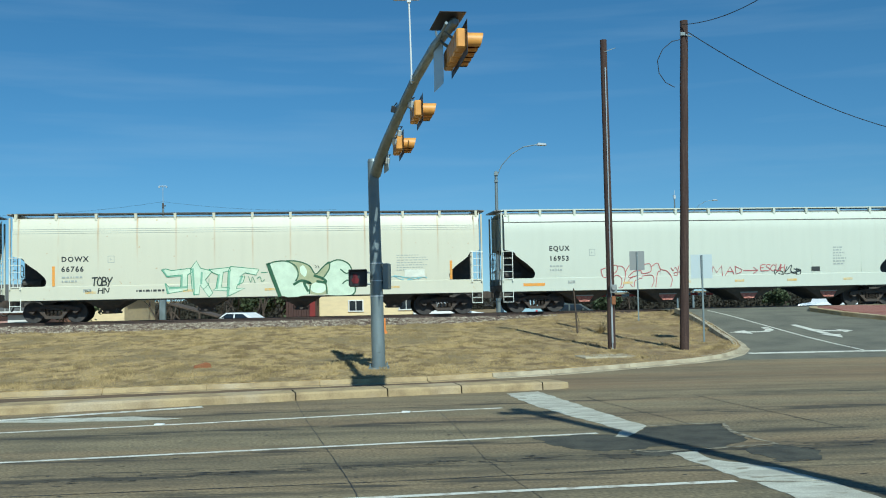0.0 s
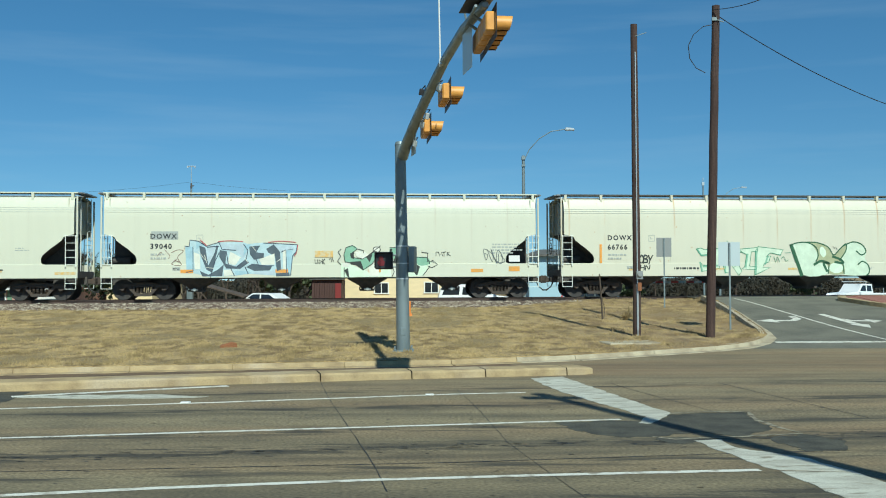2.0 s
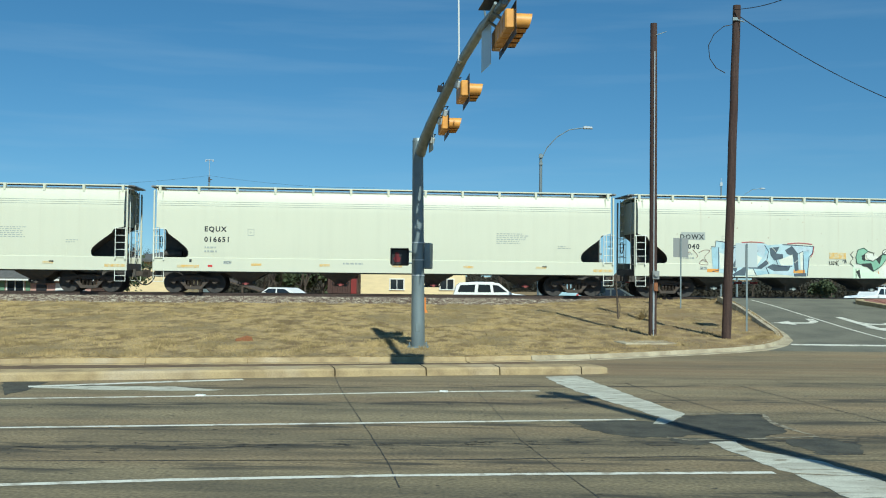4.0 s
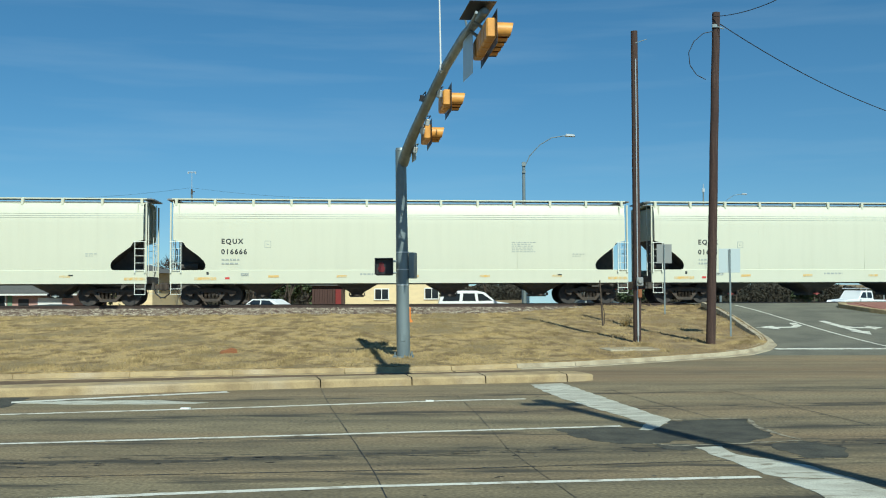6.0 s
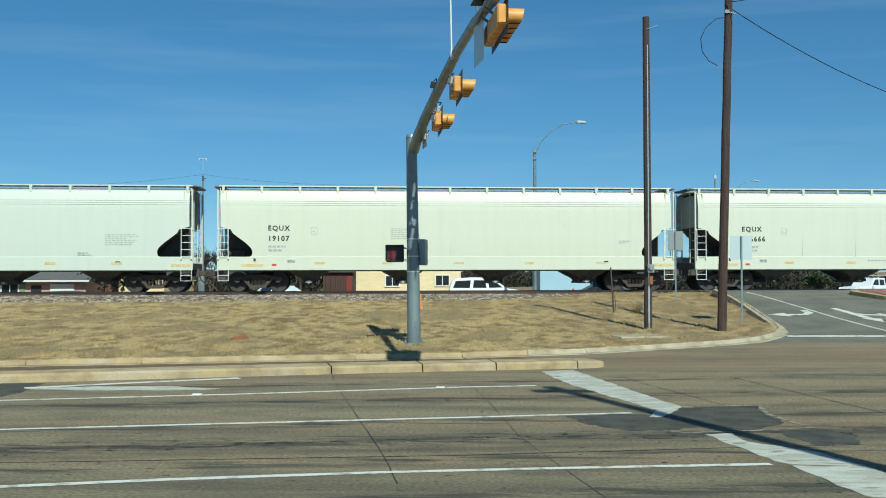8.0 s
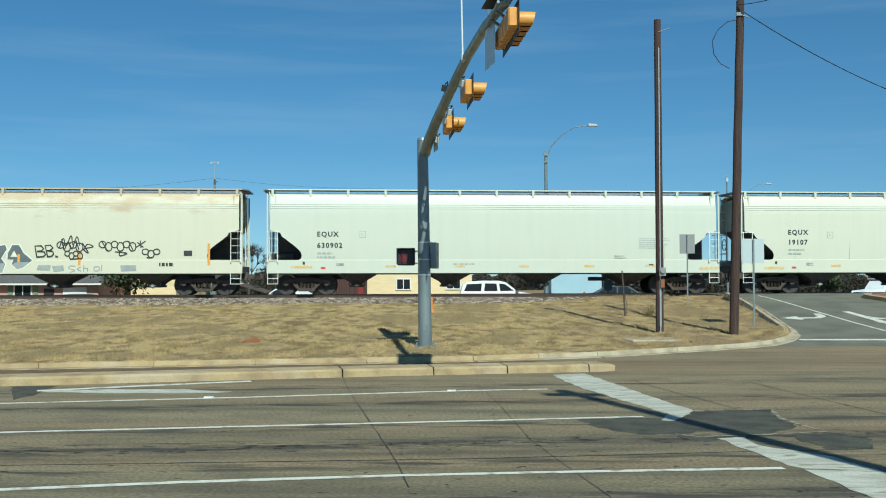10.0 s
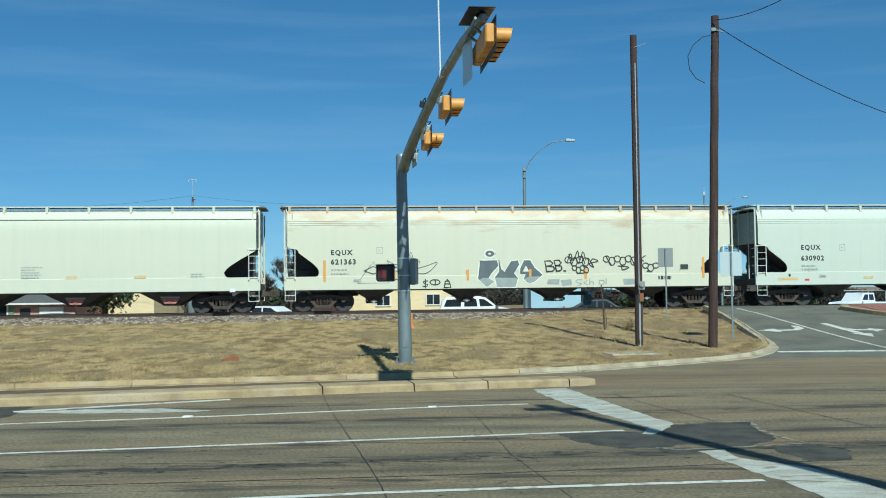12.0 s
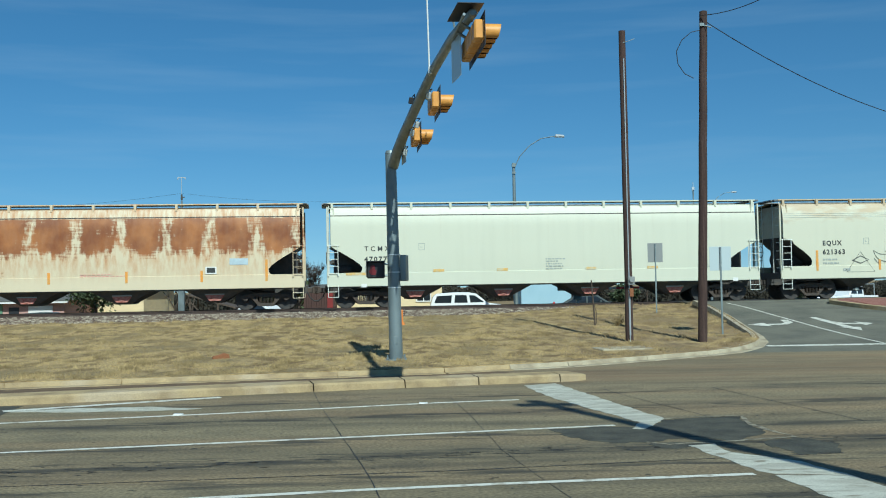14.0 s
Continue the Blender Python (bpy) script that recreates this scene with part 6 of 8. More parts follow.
    spray(car, "ink", [[(-6.05, 2.25), (-5.73, 2.08), (-5.3, 2.06)], [(-6.05, 2.22), (-5.85, 1.88), (-5.45, 1.72), (-5.27, 1.8)], [(-4.74, 1.88), (-4.31, 2.0), (-3.82, 2.16), (-4.07, 1.84), (-4.38, 1.66), (-4.78, 1.68)], [(-5.1, 1.65), (-5.21, 1.27), (-4.97, 1.39), (-4.93, 1.19), (-4.74, 1.51), (-4.78, 1.68)], [(-5.38, 2.06), (-5.43, 2.21)], [(-4.74, 2.13), (-4.61, 2.22), (-4.64, 2.08)], [(-5.33, 1.6), (-5.27, 1.68)], [(-6.01, 1.88), (-5.89, 1.72), (-5.73, 1.64)], [(-5.09, 2.53), (-4.98, 2.37)], [(-5.33, 1.19), (-4.85, 1.16)]], 0.022, 1, "thin black line drawing of wings", False, True, 0.2)
    spray(car, "black", [[(-4.26, 1.32), (-4.46, 1.31), (-4.42, 1.21), (-4.26, 1.16), (-4.3, 1.08), (-4.47, 1.08)], [(-4.36, 1.39), (-4.36, 1.01)], [(-3.71, 1.26), (-3.74, 1.2), (-3.82, 1.16), (-3.93, 1.14), (-4.05, 1.16), (-4.13, 1.2), (-4.16, 1.26), (-4.13, 1.32), (-4.05, 1.36), (-3.94, 1.37), (-3.82, 1.36), (-3.74, 1.32), (-3.71, 1.26)], [(-3.92, 1.34), (-3.92, 1.18)], [(-3.52, 1.02), (-3.47, 1.27), (-3.38, 1.39), (-3.28, 1.27), (-3.22, 1.02), (-3.52, 1.02)], [(-3.47, 1.18), (-3.25, 1.18)], [(-3.43, 1.31), (-3.31, 1.31)]], 0.05, 2, "thick black spray signs", False, False, 0.2)
    spray(car, "white", [[(-1.88, 2.21), (-1.12, 2.22), (-1.05, 1.98), (-1.39, 1.62), (-1.5, 1.43), (-1.24, 1.26), (-1.59, 1.03), (-1.98, 1.4), (-1.92, 1.88), (-1.88, 2.21)], [(-1.02, 2.19), (-0.91, 1.81), (-0.77, 1.7), (-0.47, 2.17), (-0.17, 2.21), (-0.1, 2.03), (-0.34, 1.63), (-0.16, 1.4), (-0.29, 1.02), (-1.11, 1.02), (-1.21, 1.45), (-1.02, 1.71), (-1.02, 2.19)], [(-0.05, 1.86), (0.13, 2.21), (0.41, 2.21), (0.59, 1.88), (0.97, 1.55), (0.6, 1.25), (0.34, 1.17), (0.11, 1.38), (0.19, 1.58), (-0.07, 1.59), (-0.05, 1.86)]], 0.13, 0, "soft white halo round grey letters", False, False, 0.2)
    spray(car, "white", [[(-1.22, 2.52), (-1.25, 2.44), (-1.33, 2.38), (-1.44, 2.36), (-1.55, 2.38), (-1.63, 2.44), (-1.66, 2.52), (-1.63, 2.6), (-1.55, 2.65), (-1.44, 2.68), (-1.33, 2.66), (-1.25, 2.6), (-1.22, 2.52)]], 0.13, 0, "soft white halo round grey letters", False, False, 0.2)
    spray(car, "grey", [[(-1.88, 2.21), (-1.12, 2.22), (-1.05, 1.98), (-1.39, 1.62), (-1.5, 1.43), (-1.24, 1.26), (-1.59, 1.03), (-1.98, 1.4), (-1.92, 1.88)], [(-1.02, 2.19), (-0.91, 1.81), (-0.77, 1.7), (-0.47, 2.17), (-0.17, 2.21), (-0.1, 2.03), (-0.34, 1.63), (-0.16, 1.4), (-0.29, 1.02), (-1.11, 1.02), (-1.21, 1.45), (-1.02, 1.71)], [(-0.05, 1.86), (0.13, 2.21), (0.41, 2.21), (0.59, 1.88), (0.97, 1.55), (0.6, 1.25), (0.34, 1.17), (0.11, 1.38), (0.19, 1.58), (-0.07, 1.59)], [(-1.24, 2.52), (-1.26, 2.45), (-1.34, 2.4), (-1.44, 2.38), (-1.54, 2.4), (-1.61, 2.45), (-1.64, 2.52), (-1.61, 2.59), (-1.54, 2.64), (-1.44, 2.66), (-1.34, 2.64), (-1.27, 2.59)]], 0.03, 1, "dark grey block letters", True, False, 0.2)
    spray(car, "cream", [[(0.05, 1.7), (0.21, 1.98), (0.35, 1.7)], [(-1.37, 2.52), (-1.39, 2.48), (-1.44, 2.47), (-1.49, 2.48), (-1.51, 2.52), (-1.49, 2.55), (-1.44, 2.57), (-1.39, 2.55)]], 0.03, 2, "pale openings in grey letters", True, False, 0.2)
    spray(car, "mid_grey", [[(-1.75, 1.44), (-1.5, 1.43), (-1.24, 1.26), (-1.59, 1.03), (-1.93, 1.34)], [(-1.19, 1.44), (-0.18, 1.42), (-0.29, 1.02), (-1.11, 1.02)], [(0.13, 1.38), (0.34, 1.47), (0.87, 1.48), (0.6, 1.25), (0.34, 1.17)]], 0.03, 3, "lighter grey letter feet on the sill", True, False, 0.2)
    spray(car, "black", [[(1.16, 1.71), (1.08, 2.17), (1.34, 2.18), (1.45, 2.06), (1.35, 1.96), (1.16, 1.94), (1.47, 1.92), (1.53, 1.8), (1.43, 1.71), (1.16, 1.7)], [(1.61, 1.73), (1.51, 2.19), (1.73, 2.21), (1.84, 2.09), (1.73, 1.98), (1.56, 1.96), (1.83, 1.94), (1.87, 1.81), (1.78, 1.73), (1.61, 1.71)], [(1.96, 1.73), (2.04, 1.71)]], 0.06, 2, "black spray letters", False, False, 0.2)
    spray(car, "black", [[(2.32, 2.22), (2.28, 2.13), (2.19, 2.08), (2.09, 2.09), (2.02, 2.17), (2.02, 2.26), (2.09, 2.34), (2.19, 2.36), (2.28, 2.31), (2.32, 2.22)], [(2.58, 2.12), (2.55, 2.0), (2.46, 1.94), (2.36, 1.96), (2.29, 2.06), (2.29, 2.18), (2.35, 2.27), (2.46, 2.3), (2.55, 2.23), (2.58, 2.12)], [(2.85, 2.22), (2.81, 2.13), (2.72, 2.08), (2.62, 2.09), (2.55, 2.17), (2.55, 2.26), (2.62, 2.34), (2.72, 2.36), (2.81, 2.31), (2.85, 2.22)], [(3.11, 2.12), (3.08, 2.0), (2.99, 1.94), (2.89, 1.96), (2.82, 2.06), (2.82, 2.18), (2.88, 2.28), (2.99, 2.3), (3.08, 2.23), (3.11, 2.12)]], 0.045, 2, "looped black spray tag", False, True, 0.2)
    spray(car, "black", [[(2.12, 2.13), (2.28, 2.5), (2.4, 2.17), (2.6, 2.62), (2.69, 2.21), (2.85, 2.58), (2.97, 2.21)], [(2.2, 2.46), (2.32, 2.04), (2.48, 2.37), (2.65, 2.04), (2.78, 2.42), (2.93, 2.04)], [(3.09, 2.29), (3.34, 1.88), (3.13, 2.04), (3.54, 2.14), (3.3, 2.25), (3.17, 2.04)], [(2.6, 2.62), (2.65, 2.52)]], 0.045, 2, "looped black spray tag", False, True, 0.2)
    spray(car, "black", [[(2.55, 1.84), (2.53, 1.78), (2.47, 1.74), (2.4, 1.75), (2.35, 1.81), (2.35, 1.88), (2.4, 1.94), (2.47, 1.95), (2.53, 1.91), (2.55, 1.84)], [(2.73, 1.74), (2.71, 1.66), (2.65, 1.61), (2.58, 1.63), (2.53, 1.7), (2.53, 1.79), (2.58, 1.86), (2.65, 1.88), (2.71, 1.83), (2.73, 1.74)], [(2.91, 1.84), (2.89, 1.78), (2.83, 1.74), (2.76, 1.75), (2.71, 1.81), (2.71, 1.88), (2.76, 1.94), (2.83, 1.95), (2.89, 1.91), (2.91, 1.84)], [(3.09, 1.74), (3.07, 1.66), (3.01, 1.61), (2.94, 1.63), (2.89, 1.7), (2.89, 1.79), (2.94, 1.86), (3.01, 1.88), (3.07, 1.83), (3.09, 1.74)], [(2.57, 1.59), (3.05, 1.63)]], 0.045, 2, "small looped black spray tag", False, True, 0.2)
    spray(car, "black", [[(4.09, 2.24), (4.05, 2.15), (3.96, 2.1), (3.87, 2.12), (3.8, 2.19), (3.8, 2.29), (3.87, 2.36), (3.96, 2.38), (4.05, 2.33), (4.09, 2.24)], [(4.34, 2.14), (4.31, 2.02), (4.22, 1.96), (4.12, 1.98), (4.06, 2.08), (4.06, 2.2), (4.12, 2.3), (4.22, 2.32), (4.31, 2.26), (4.34, 2.14)], [(4.6, 2.24), (4.56, 2.15), (4.48, 2.1), (4.38, 2.12), (4.31, 2.19), (4.31, 2.29), (4.38, 2.36), (4.47, 2.38), (4.56, 2.33), (4.6, 2.24)], [(4.85, 2.14), (4.82, 2.02), (4.73, 1.96), (4.63, 1.98), (4.57, 2.08), (4.57, 2.2), (4.63, 2.3), (4.73, 2.32), (4.82, 2.26), (4.85, 2.14)]], 0.045, 2, "looped black spray tag", False, True, 0.2)
    spray(car, "black", [[(5.11, 2.24), (5.07, 2.15), (4.99, 2.1), (4.89, 2.12), (4.82, 2.19), (4.82, 2.29), (4.89, 2.36), (4.99, 2.38), (5.07, 2.33), (5.11, 2.24)], [(5.36, 2.14), (5.33, 2.02), (5.24, 1.96), (5.14, 1.98), (5.08, 2.08), (5.08, 2.21), (5.14, 2.3), (5.24, 2.32), (5.33, 2.26), (5.36, 2.14)], [(3.91, 2.37), (4.16, 1.96)], [(4.48, 1.92), (4.98, 1.86), (4.69, 1.75), (4.65, 1.92)], [(5.39, 2.13), (5.76, 2.38)], [(5.43, 2.33), (5.67, 2.13)], [(5.55, 2.39), (5.58, 2.11)], [(5.06, 2.38), (5.22, 2.03)]], 0.045, 2, "looped black spray tag", False, True, 0.2)
    spray(car, "black", [[(5.91, 1.93), (5.88, 1.85), (5.8, 1.81), (5.7, 1.82), (5.64, 1.89), (5.64, 1.97), (5.7, 2.03), (5.8, 2.04), (5.88, 2.0), (5.91, 1.93)], [(6.15, 1.83), (6.12, 1.73), (6.04, 1.67), (5.94, 1.69), (5.88, 1.77), (5.88, 1.88), (5.94, 1.96), (6.04, 1.98), (6.12, 1.93), (6.15, 1.83)], [(6.39, 1.93), (6.36, 1.85), (6.28, 1.81), (6.19, 1.82), (6.12, 1.88), (6.12, 1.97), (6.19, 2.03), (6.28, 2.04), (6.36, 2.0), (6.39, 1.93)], [(5.84, 1.67), (6.06, 1.66)]], 0.045, 2, "small looped black spray tag", False, True, 0.2)
    spray(car, "mid_grey", [[(1.23, 1.34), (1.75, 1.34), (1.72, 1.1), (1.15, 1.12)], [(1.8, 1.3), (2.28, 1.33), (2.32, 1.09), (1.88, 1.04)], [(4.7, 1.33), (5.37, 1.33), (5.39, 1.08), (4.73, 1.06)]], 0.03, 1, "grey painted-over patches", True, False, 0.2)
    spray(car, "mid_grey", [[(2.79, 1.3), (2.57, 1.3), (2.51, 1.2), (2.77, 1.12), (2.57, 1.03)], [(3.02, 1.26), (2.87, 1.17), (3.02, 1.08)], [(3.14, 1.34), (3.14, 1.08)], [(3.14, 1.2), (3.3, 1.2), (3.3, 1.08)], [(3.59, 1.26), (3.79, 1.26), (3.79, 1.11), (3.6, 1.1), (3.59, 1.26)], [(3.91, 1.34), (3.9, 1.1)]], 0.04, 2, "faint grey spray writing", False, True, 0.2)
    bars(car, -L / 2 + 16.7, 1.28, 0.8, 1, 0.2, BLACK_INK, 48, 0.8)
    plate(car, "placard", L / 2 - 2.35, 1.86, 0.36, 0.22, BLACK_INK)
    wagons.append((-135.88, car, wh))
    # 8: newer white wagon with a dark eaves line
    L = 19.75
    car, wh = hopper_car(L, "clean", "TCMX", "470774", "clean white covered hopper wagon with a dark eaves line", 51, 1, mx=1.5, mz=2.65, nz=2.18)
    reflectors(car, [-L / 2 + d for d in (4.7, 7.6, 11.7, 14.6)], 1.62, YELLOW_TAPE, 0.5, 0.12)
    reflectors(car, [-L / 2 + 1.0], 1.52, YELLOW_TAPE, 0.9, 0.12)
    bars(car, -L / 2 + 9.6, 2.05, 0.9, 5, 0.11, GREY_INK, 52)
    bars(car, L / 2 - 3.0, 1.7, 0.6, 2, 0.10, GREY_INK, 53)
    plate(car, "sill_plate", -L / 2 + 1.35, 1.0, 0.24, 0.16, PALE_TRIM)
    plate(car, "sill_plate", L / 2 - 1.2, 1.0, 0.24, 0.16, PALE_TRIM)
    wagons.append((-157.21, car, wh))
    # 9: rusty wagon
    L = 19.6
    car, wh = hopper_car(L, "heavy", "", "", "badly rusted brown and cream covered hopper wagon with orange reflectors", 54, 1, TRUCK_STEEL)
    poles(car, [(L / 2 - 1.65, 0.95), (L / 2 - 4.45, 0.5), (L / 2 - 7.65, 0.5), (L / 2 - 10.9, 0.5), (L / 2 - 14, 0.5)], 1.7)
    plate(car, "stencil_panel", L / 2 - 4.05, 1.78, 0.48, 0.32, PALE_TRIM)
    plate(car, "placard", L / 2 - 4.05, 1.78, 0.36, 0.22, BLACK_INK, d=0.012)
    plate(car, "stencil_panel", L / 2 - 2.85, 2.15, 0.8, 0.28, SPRAY["lilac"])
    bars(car, L / 2 - 9.6, 1.65, 2.3, 2, 0.07, SPRAY["pink"], 55, 0.3)
    wagons.append((-178.16, car, wh))
    return wagons


def along(t):
    return 11.4316 * t + 0.0101 * t * t


WAGONS = []


def motions():
    steps = [i * 0.5 for i in range(29)]
    for s, car, wheels in WAGONS:
        walk(car, [(t, TRACK @ Matrix.Translation((s + along(t), 0, 0))) for t in steps])
        for w, q in wheels:
            walk(w, [(i / 30.0, pose(q, 0, 0.457, 0, math.degrees(along(i / 30.0) / 0.457), 0)) for i in range(421)])


# ---- street furniture ----
def signal_head(m, n):
    """A signal of n sections in a row along its own z, facing along +x, its middle at the origin."""
    words = {3: "three", 5: "five"}[n]
    h = thing("traffic_signal", m, "yellow horizontal %s-section traffic signal with black backplate" % words, "traffic light", "traffic signals on the mast arm")

    def shell(radius, reach, name, mat, lip):
        rows = ([], [], [], []) if lip else ([], [])
        for k in range(19):
            a = radians(-158 + 316 * k / 18)
            e = reach + 0.03 * math.cos(a)
            for r, (x, q) in zip(rows, ((0, radius), (e, radius - 0.003), (e, radius - 0.011), (0, radius - 0.010))):
                r.append((x, q * math.cos(a), q * math.sin(a)))
        return Build().grid([list(r) for r in rows]).mesh(name, mat, smooth=40)

    for i in range(n):
        z = pose(0, 0, 0.355 * (i - (n - 1) / 2))
        part("section", shared("sig_section", lambda: Build().box(-0.09, 0, 0, 0.17, 0.33, 0.345).mesh("section", SIGNAL_YELLOW, 0.025)), h, m=z)
        part("visor", shared("visor", lambda: shell(0.128, 0.265, "visor", SIGNAL_YELLOW, True)), h, m=z)
        part("visor_lining", shared("liner", lambda: shell(0.113, 0.258, "visor_lining", BACKPLATE, False)), h, m=z)
        part("lens", shared("lens", lambda: Build().rod((-0.01, 0, 0), (0.012, 0, 0), 0.115, 0.10, 18).mesh("lens", LENS)), h, m=z)
    half = 0.355 * n / 2
    part("backplate", shared(("backplate", n), lambda: Build().box(-0.012, -0.225, 0, 0.006, 0.12, 2 * half + 0.24).box(-0.012, 0.225, 0, 0.006, 0.12, 2 * half + 0.24).box(-0.012, 0, half + 0.06, 0.006, 0.33, 0.12).box(-0.012, 0, -half - 0.06, 0.006, 0.33, 0.12).mesh("backplate", BACKPLATE)), h, "black aluminium backplate")
    b = Build()
    for q in (-0.30, 0.30):
        b.rod((-0.13, 0.12, q), (-0.34, 0.24, q + 0.05), 0.028, n=8)
    b.rod((-0.34, 0.24, half), (-0.34, 0.24, -half), 0.026, n=8)
    part("bracket", b, h, mat=GALV)
    return h


ARM = [(-1.25, 26.6, 5.25), (-1.11, 25.79, 5.49), (-0.89, 24.67, 5.77), (-0.53, 22.89, 6.14), (-0.12, 20.96, 6.54), (0.257, 18.53, 6.62), (0.57, 16.84, 6.60)]


def arm_at(y):
    a = np.array(ARM)[::-1]
    return [float(np.interp(y, a[:, 1], a[:, k])) for k in (0, 1, 2)]


def signal_mast():
    m = thing("signal_mast", pose(-1.25, 26.6, 0.14), "weathered grey steel signal mast with a long arm over the road", "signal mast")
    o = Vector((1.25, -26.6, -0.14))
    pole = Build()
    zs = [(0.06, 0.178), (1.5, 0.168), (3.2, 0.155), (5.0, 0.142), (5.42, 0.139)]
    for (a, ra), (b, rb) in zip(zs, zs[1:]):
        pole.rod((-0.012 * a, 0, a), (-0.012 * b, 0, b), ra, rb, 24)
    pole.rod((-0.065, 0, 5.42), (-0.065, 0, 5.50), 0.148, 0.12, 20)
    part("pole", pole, m, mat=GALV, smooth=40)
    base = Build().box(0, 0, 0.035, 0.55, 0.55, 0.05)
    for a in range(4):
        x, y = 0.21 * (1 if a % 2 else -1), 0.21 * (1 if a > 1 else -1)
        base.rod((x, y, 0.05), (x, y, 0.17), 0.025, n=8).rod((x, y, 0.06), (x, y, 0.10), 0.045, n=6)
    part("base_plate", base, m, mat=GALV, bevel=0.008)
    part("footing", Build().rod((0.05, -0.1, -0.15), (0.05, -0.1, 0.012), 0.48, 0.48, 20), m, "pale concrete footing", mat=KERB_LIGHT)
    arm = Build()
    n = len(ARM)
    for i in range(n - 1):
        arm.rod(Vector(ARM[i]) + o, Vector(ARM[i + 1]) + o, 0.145 - 0.067 * i / (n - 1), 0.145 - 0.067 * (i + 1) / (n - 1), 18, i in (0, n - 2))
    part("arm", arm, m, mat=GALV, smooth=40)
    part("end_cap", Build().rod(Vector(ARM[-1]) + o, Vector(ARM[-1]) + o + Vector((0.01, -0.05, 0.0)), 0.082, 0.05, 16), m, mat=GALV, smooth=40)
    for z in (1.9, 2.3, 2.75):
        part("strap", Build().rod((-0.02, 0, z), (-0.02, 0, z + 0.03), 0.172, 0.172, 20), m, mat=GALV_LIGHT)
    part("handhole_cover", Build().box(0.0, -0.172, 0.55, 0.12, 0.02, 0.2), m, mat=GALV, bevel=0.006)
    # signal heads
    for x, y, z, size, n in ((0.67, 17.46, 6.27, 1.0, 5), (-0.04, 22.93, 6.19, 1.08, 3), (-0.51, 24.82, 5.72, 1.05, 3)):
        signal_head(pose(x, y, z, 0, 0, 6) @ pose(0, 0, 0, 90, 0, 0) @ Matrix.Scale(size, 4), n)
    # sign plates hung from the arm
    for y, dx, dz, w, h in ((18.24, 0.0, -0.41, 0.8, 0.84), (25.7, 0.16, -0.05, 0.7, 0.55)):
        x, yy, z = arm_at(y)
        s = thing("lane_sign", pose(x + dx, yy, z + dz, 0, 0, 11), "plain aluminium lane sign hung from the mast arm", "sign", "signs on the mast arm")
        part("panel", Build().box(0, 0, 0, 0.008, w, h), s, mat=SIGN_PALE)
        part("hanger", Build().rod((0, 0, h / 2), (-0.05, 0, h / 2 + 0.25), 0.02, n=6), s, mat=GALV)
    x, y, z = ARM[-1]
    s = thing("street_sign", pose(0.46, 17.2, 6.715, 0, 0, 8), "dark wide sign panel lying along the end of the mast arm", "sign")
    part("panel", Build().box(0, 0, 0, 0.45, 1.2, 0.014), s, mat=BACKPLATE, bevel=0.004)
    part("clamp", Build().box(0.08, 0.0, -0.03, 0.06, 0.3, 0.06), s, mat=GALV)
    # detector riser
    x, y, z = arm_at(20.9)
    d = thing("detector_riser", pose(x - 0.09, y, z - 0.12), "white riser pipe with a small camera on the mast arm", "camera mount")
    part("pipe", Build().rod((0, 0, 0), (-0.03, 0, 1.72), 0.019, 0.018, 10), d, mat=WHITE_PLASTIC, smooth=40)
    part("clamp", Build().box(0.05, 0, 0.10, 0.16, 0.14, 0.14), d, mat=GALV_LIGHT, bevel=0.01)
    part("camera_housing", Build().rod((-0.35, -0.05, 1.78), (0.18, 0.02, 1.80), 0.05, 0.05, 10).box(-0.03, 0, 1.74, 0.08, 0.08, 0.08), d, mat=WHITE_PLASTIC)
    for yy, dx, dz in ((22.8, -0.13, 0.09), (22.0, 0.10, -0.12), (24.2, 0.12, -0.14), (25.5, 0.16, -0.12), (23.6, 0.13, -0.16)):
        x, y, z = arm_at(yy)
        k = thing("junction_box", pose(x + dx, y, z + dz, 10, 12, 0), "small cabled junction box on the mast arm", "junction box")
        part("case", Build().box(0, 0, 0, 0.11, 0.14, 0.15), k, mat=BACKPLATE if dx < 0 else GALV_LIGHT, bevel=0.012)
        part("cable", Build().path([(0, 0, 0.07), (0.04, 0.1, 0.16), (-dx * 0.6, 0.25, -dz * 0.8)], 0.012), k, mat=WIRE)
    # pedestrian signal and sign on the pole
    p = thing("pedestrian_signal", pose(-1.74, 26.52, 2.52), "black pedestrian signal with a dim red light on the mast", "pedestrian signal")
    part("housing", Build().box(0, 0, 0, 0.46, 0.24, 0.44), p, mat=BACKPLATE, bevel=0.03)
    hood = Build().box(0, -0.18, 0.22, 0.46, 0.16, 0.02).box(-0.225, -0.18, 0.02, 0.02, 0.16, 0.40).box(0.225, -0.18, 0.02, 0.02, 0.16, 0.40)
    part("visor", hood, p, mat=BACKPLATE)
    hand = Build().prism([(-0.12, -0.13), (0.0, -0.13), (0.03, -0.02), (-0.02, 0.02), (-0.13, 0.02), (-0.17, -0.04)], -0.131, -0.122)
    for q in range(4):
        hand.prism([(-0.125 + 0.03 * q, 0.02), (-0.103 + 0.03 * q, 0.02), (-0.103 + 0.03 * q, 0.11 + 0.015 * (q in (1, 2))), (-0.125 + 0.03 * q, 0.11 + 0.015 * (q in (1, 2)))], -0.131, -0.122)
    part("lens", hand, p, "dim red raised palm light", mat=PED_RED)
    for q in (-0.15, 0.15):
        part("bracket", Build().rod((0.2, 0, q), (0.36, 0.05, q), 0.025, n=8), p, mat=GALV)
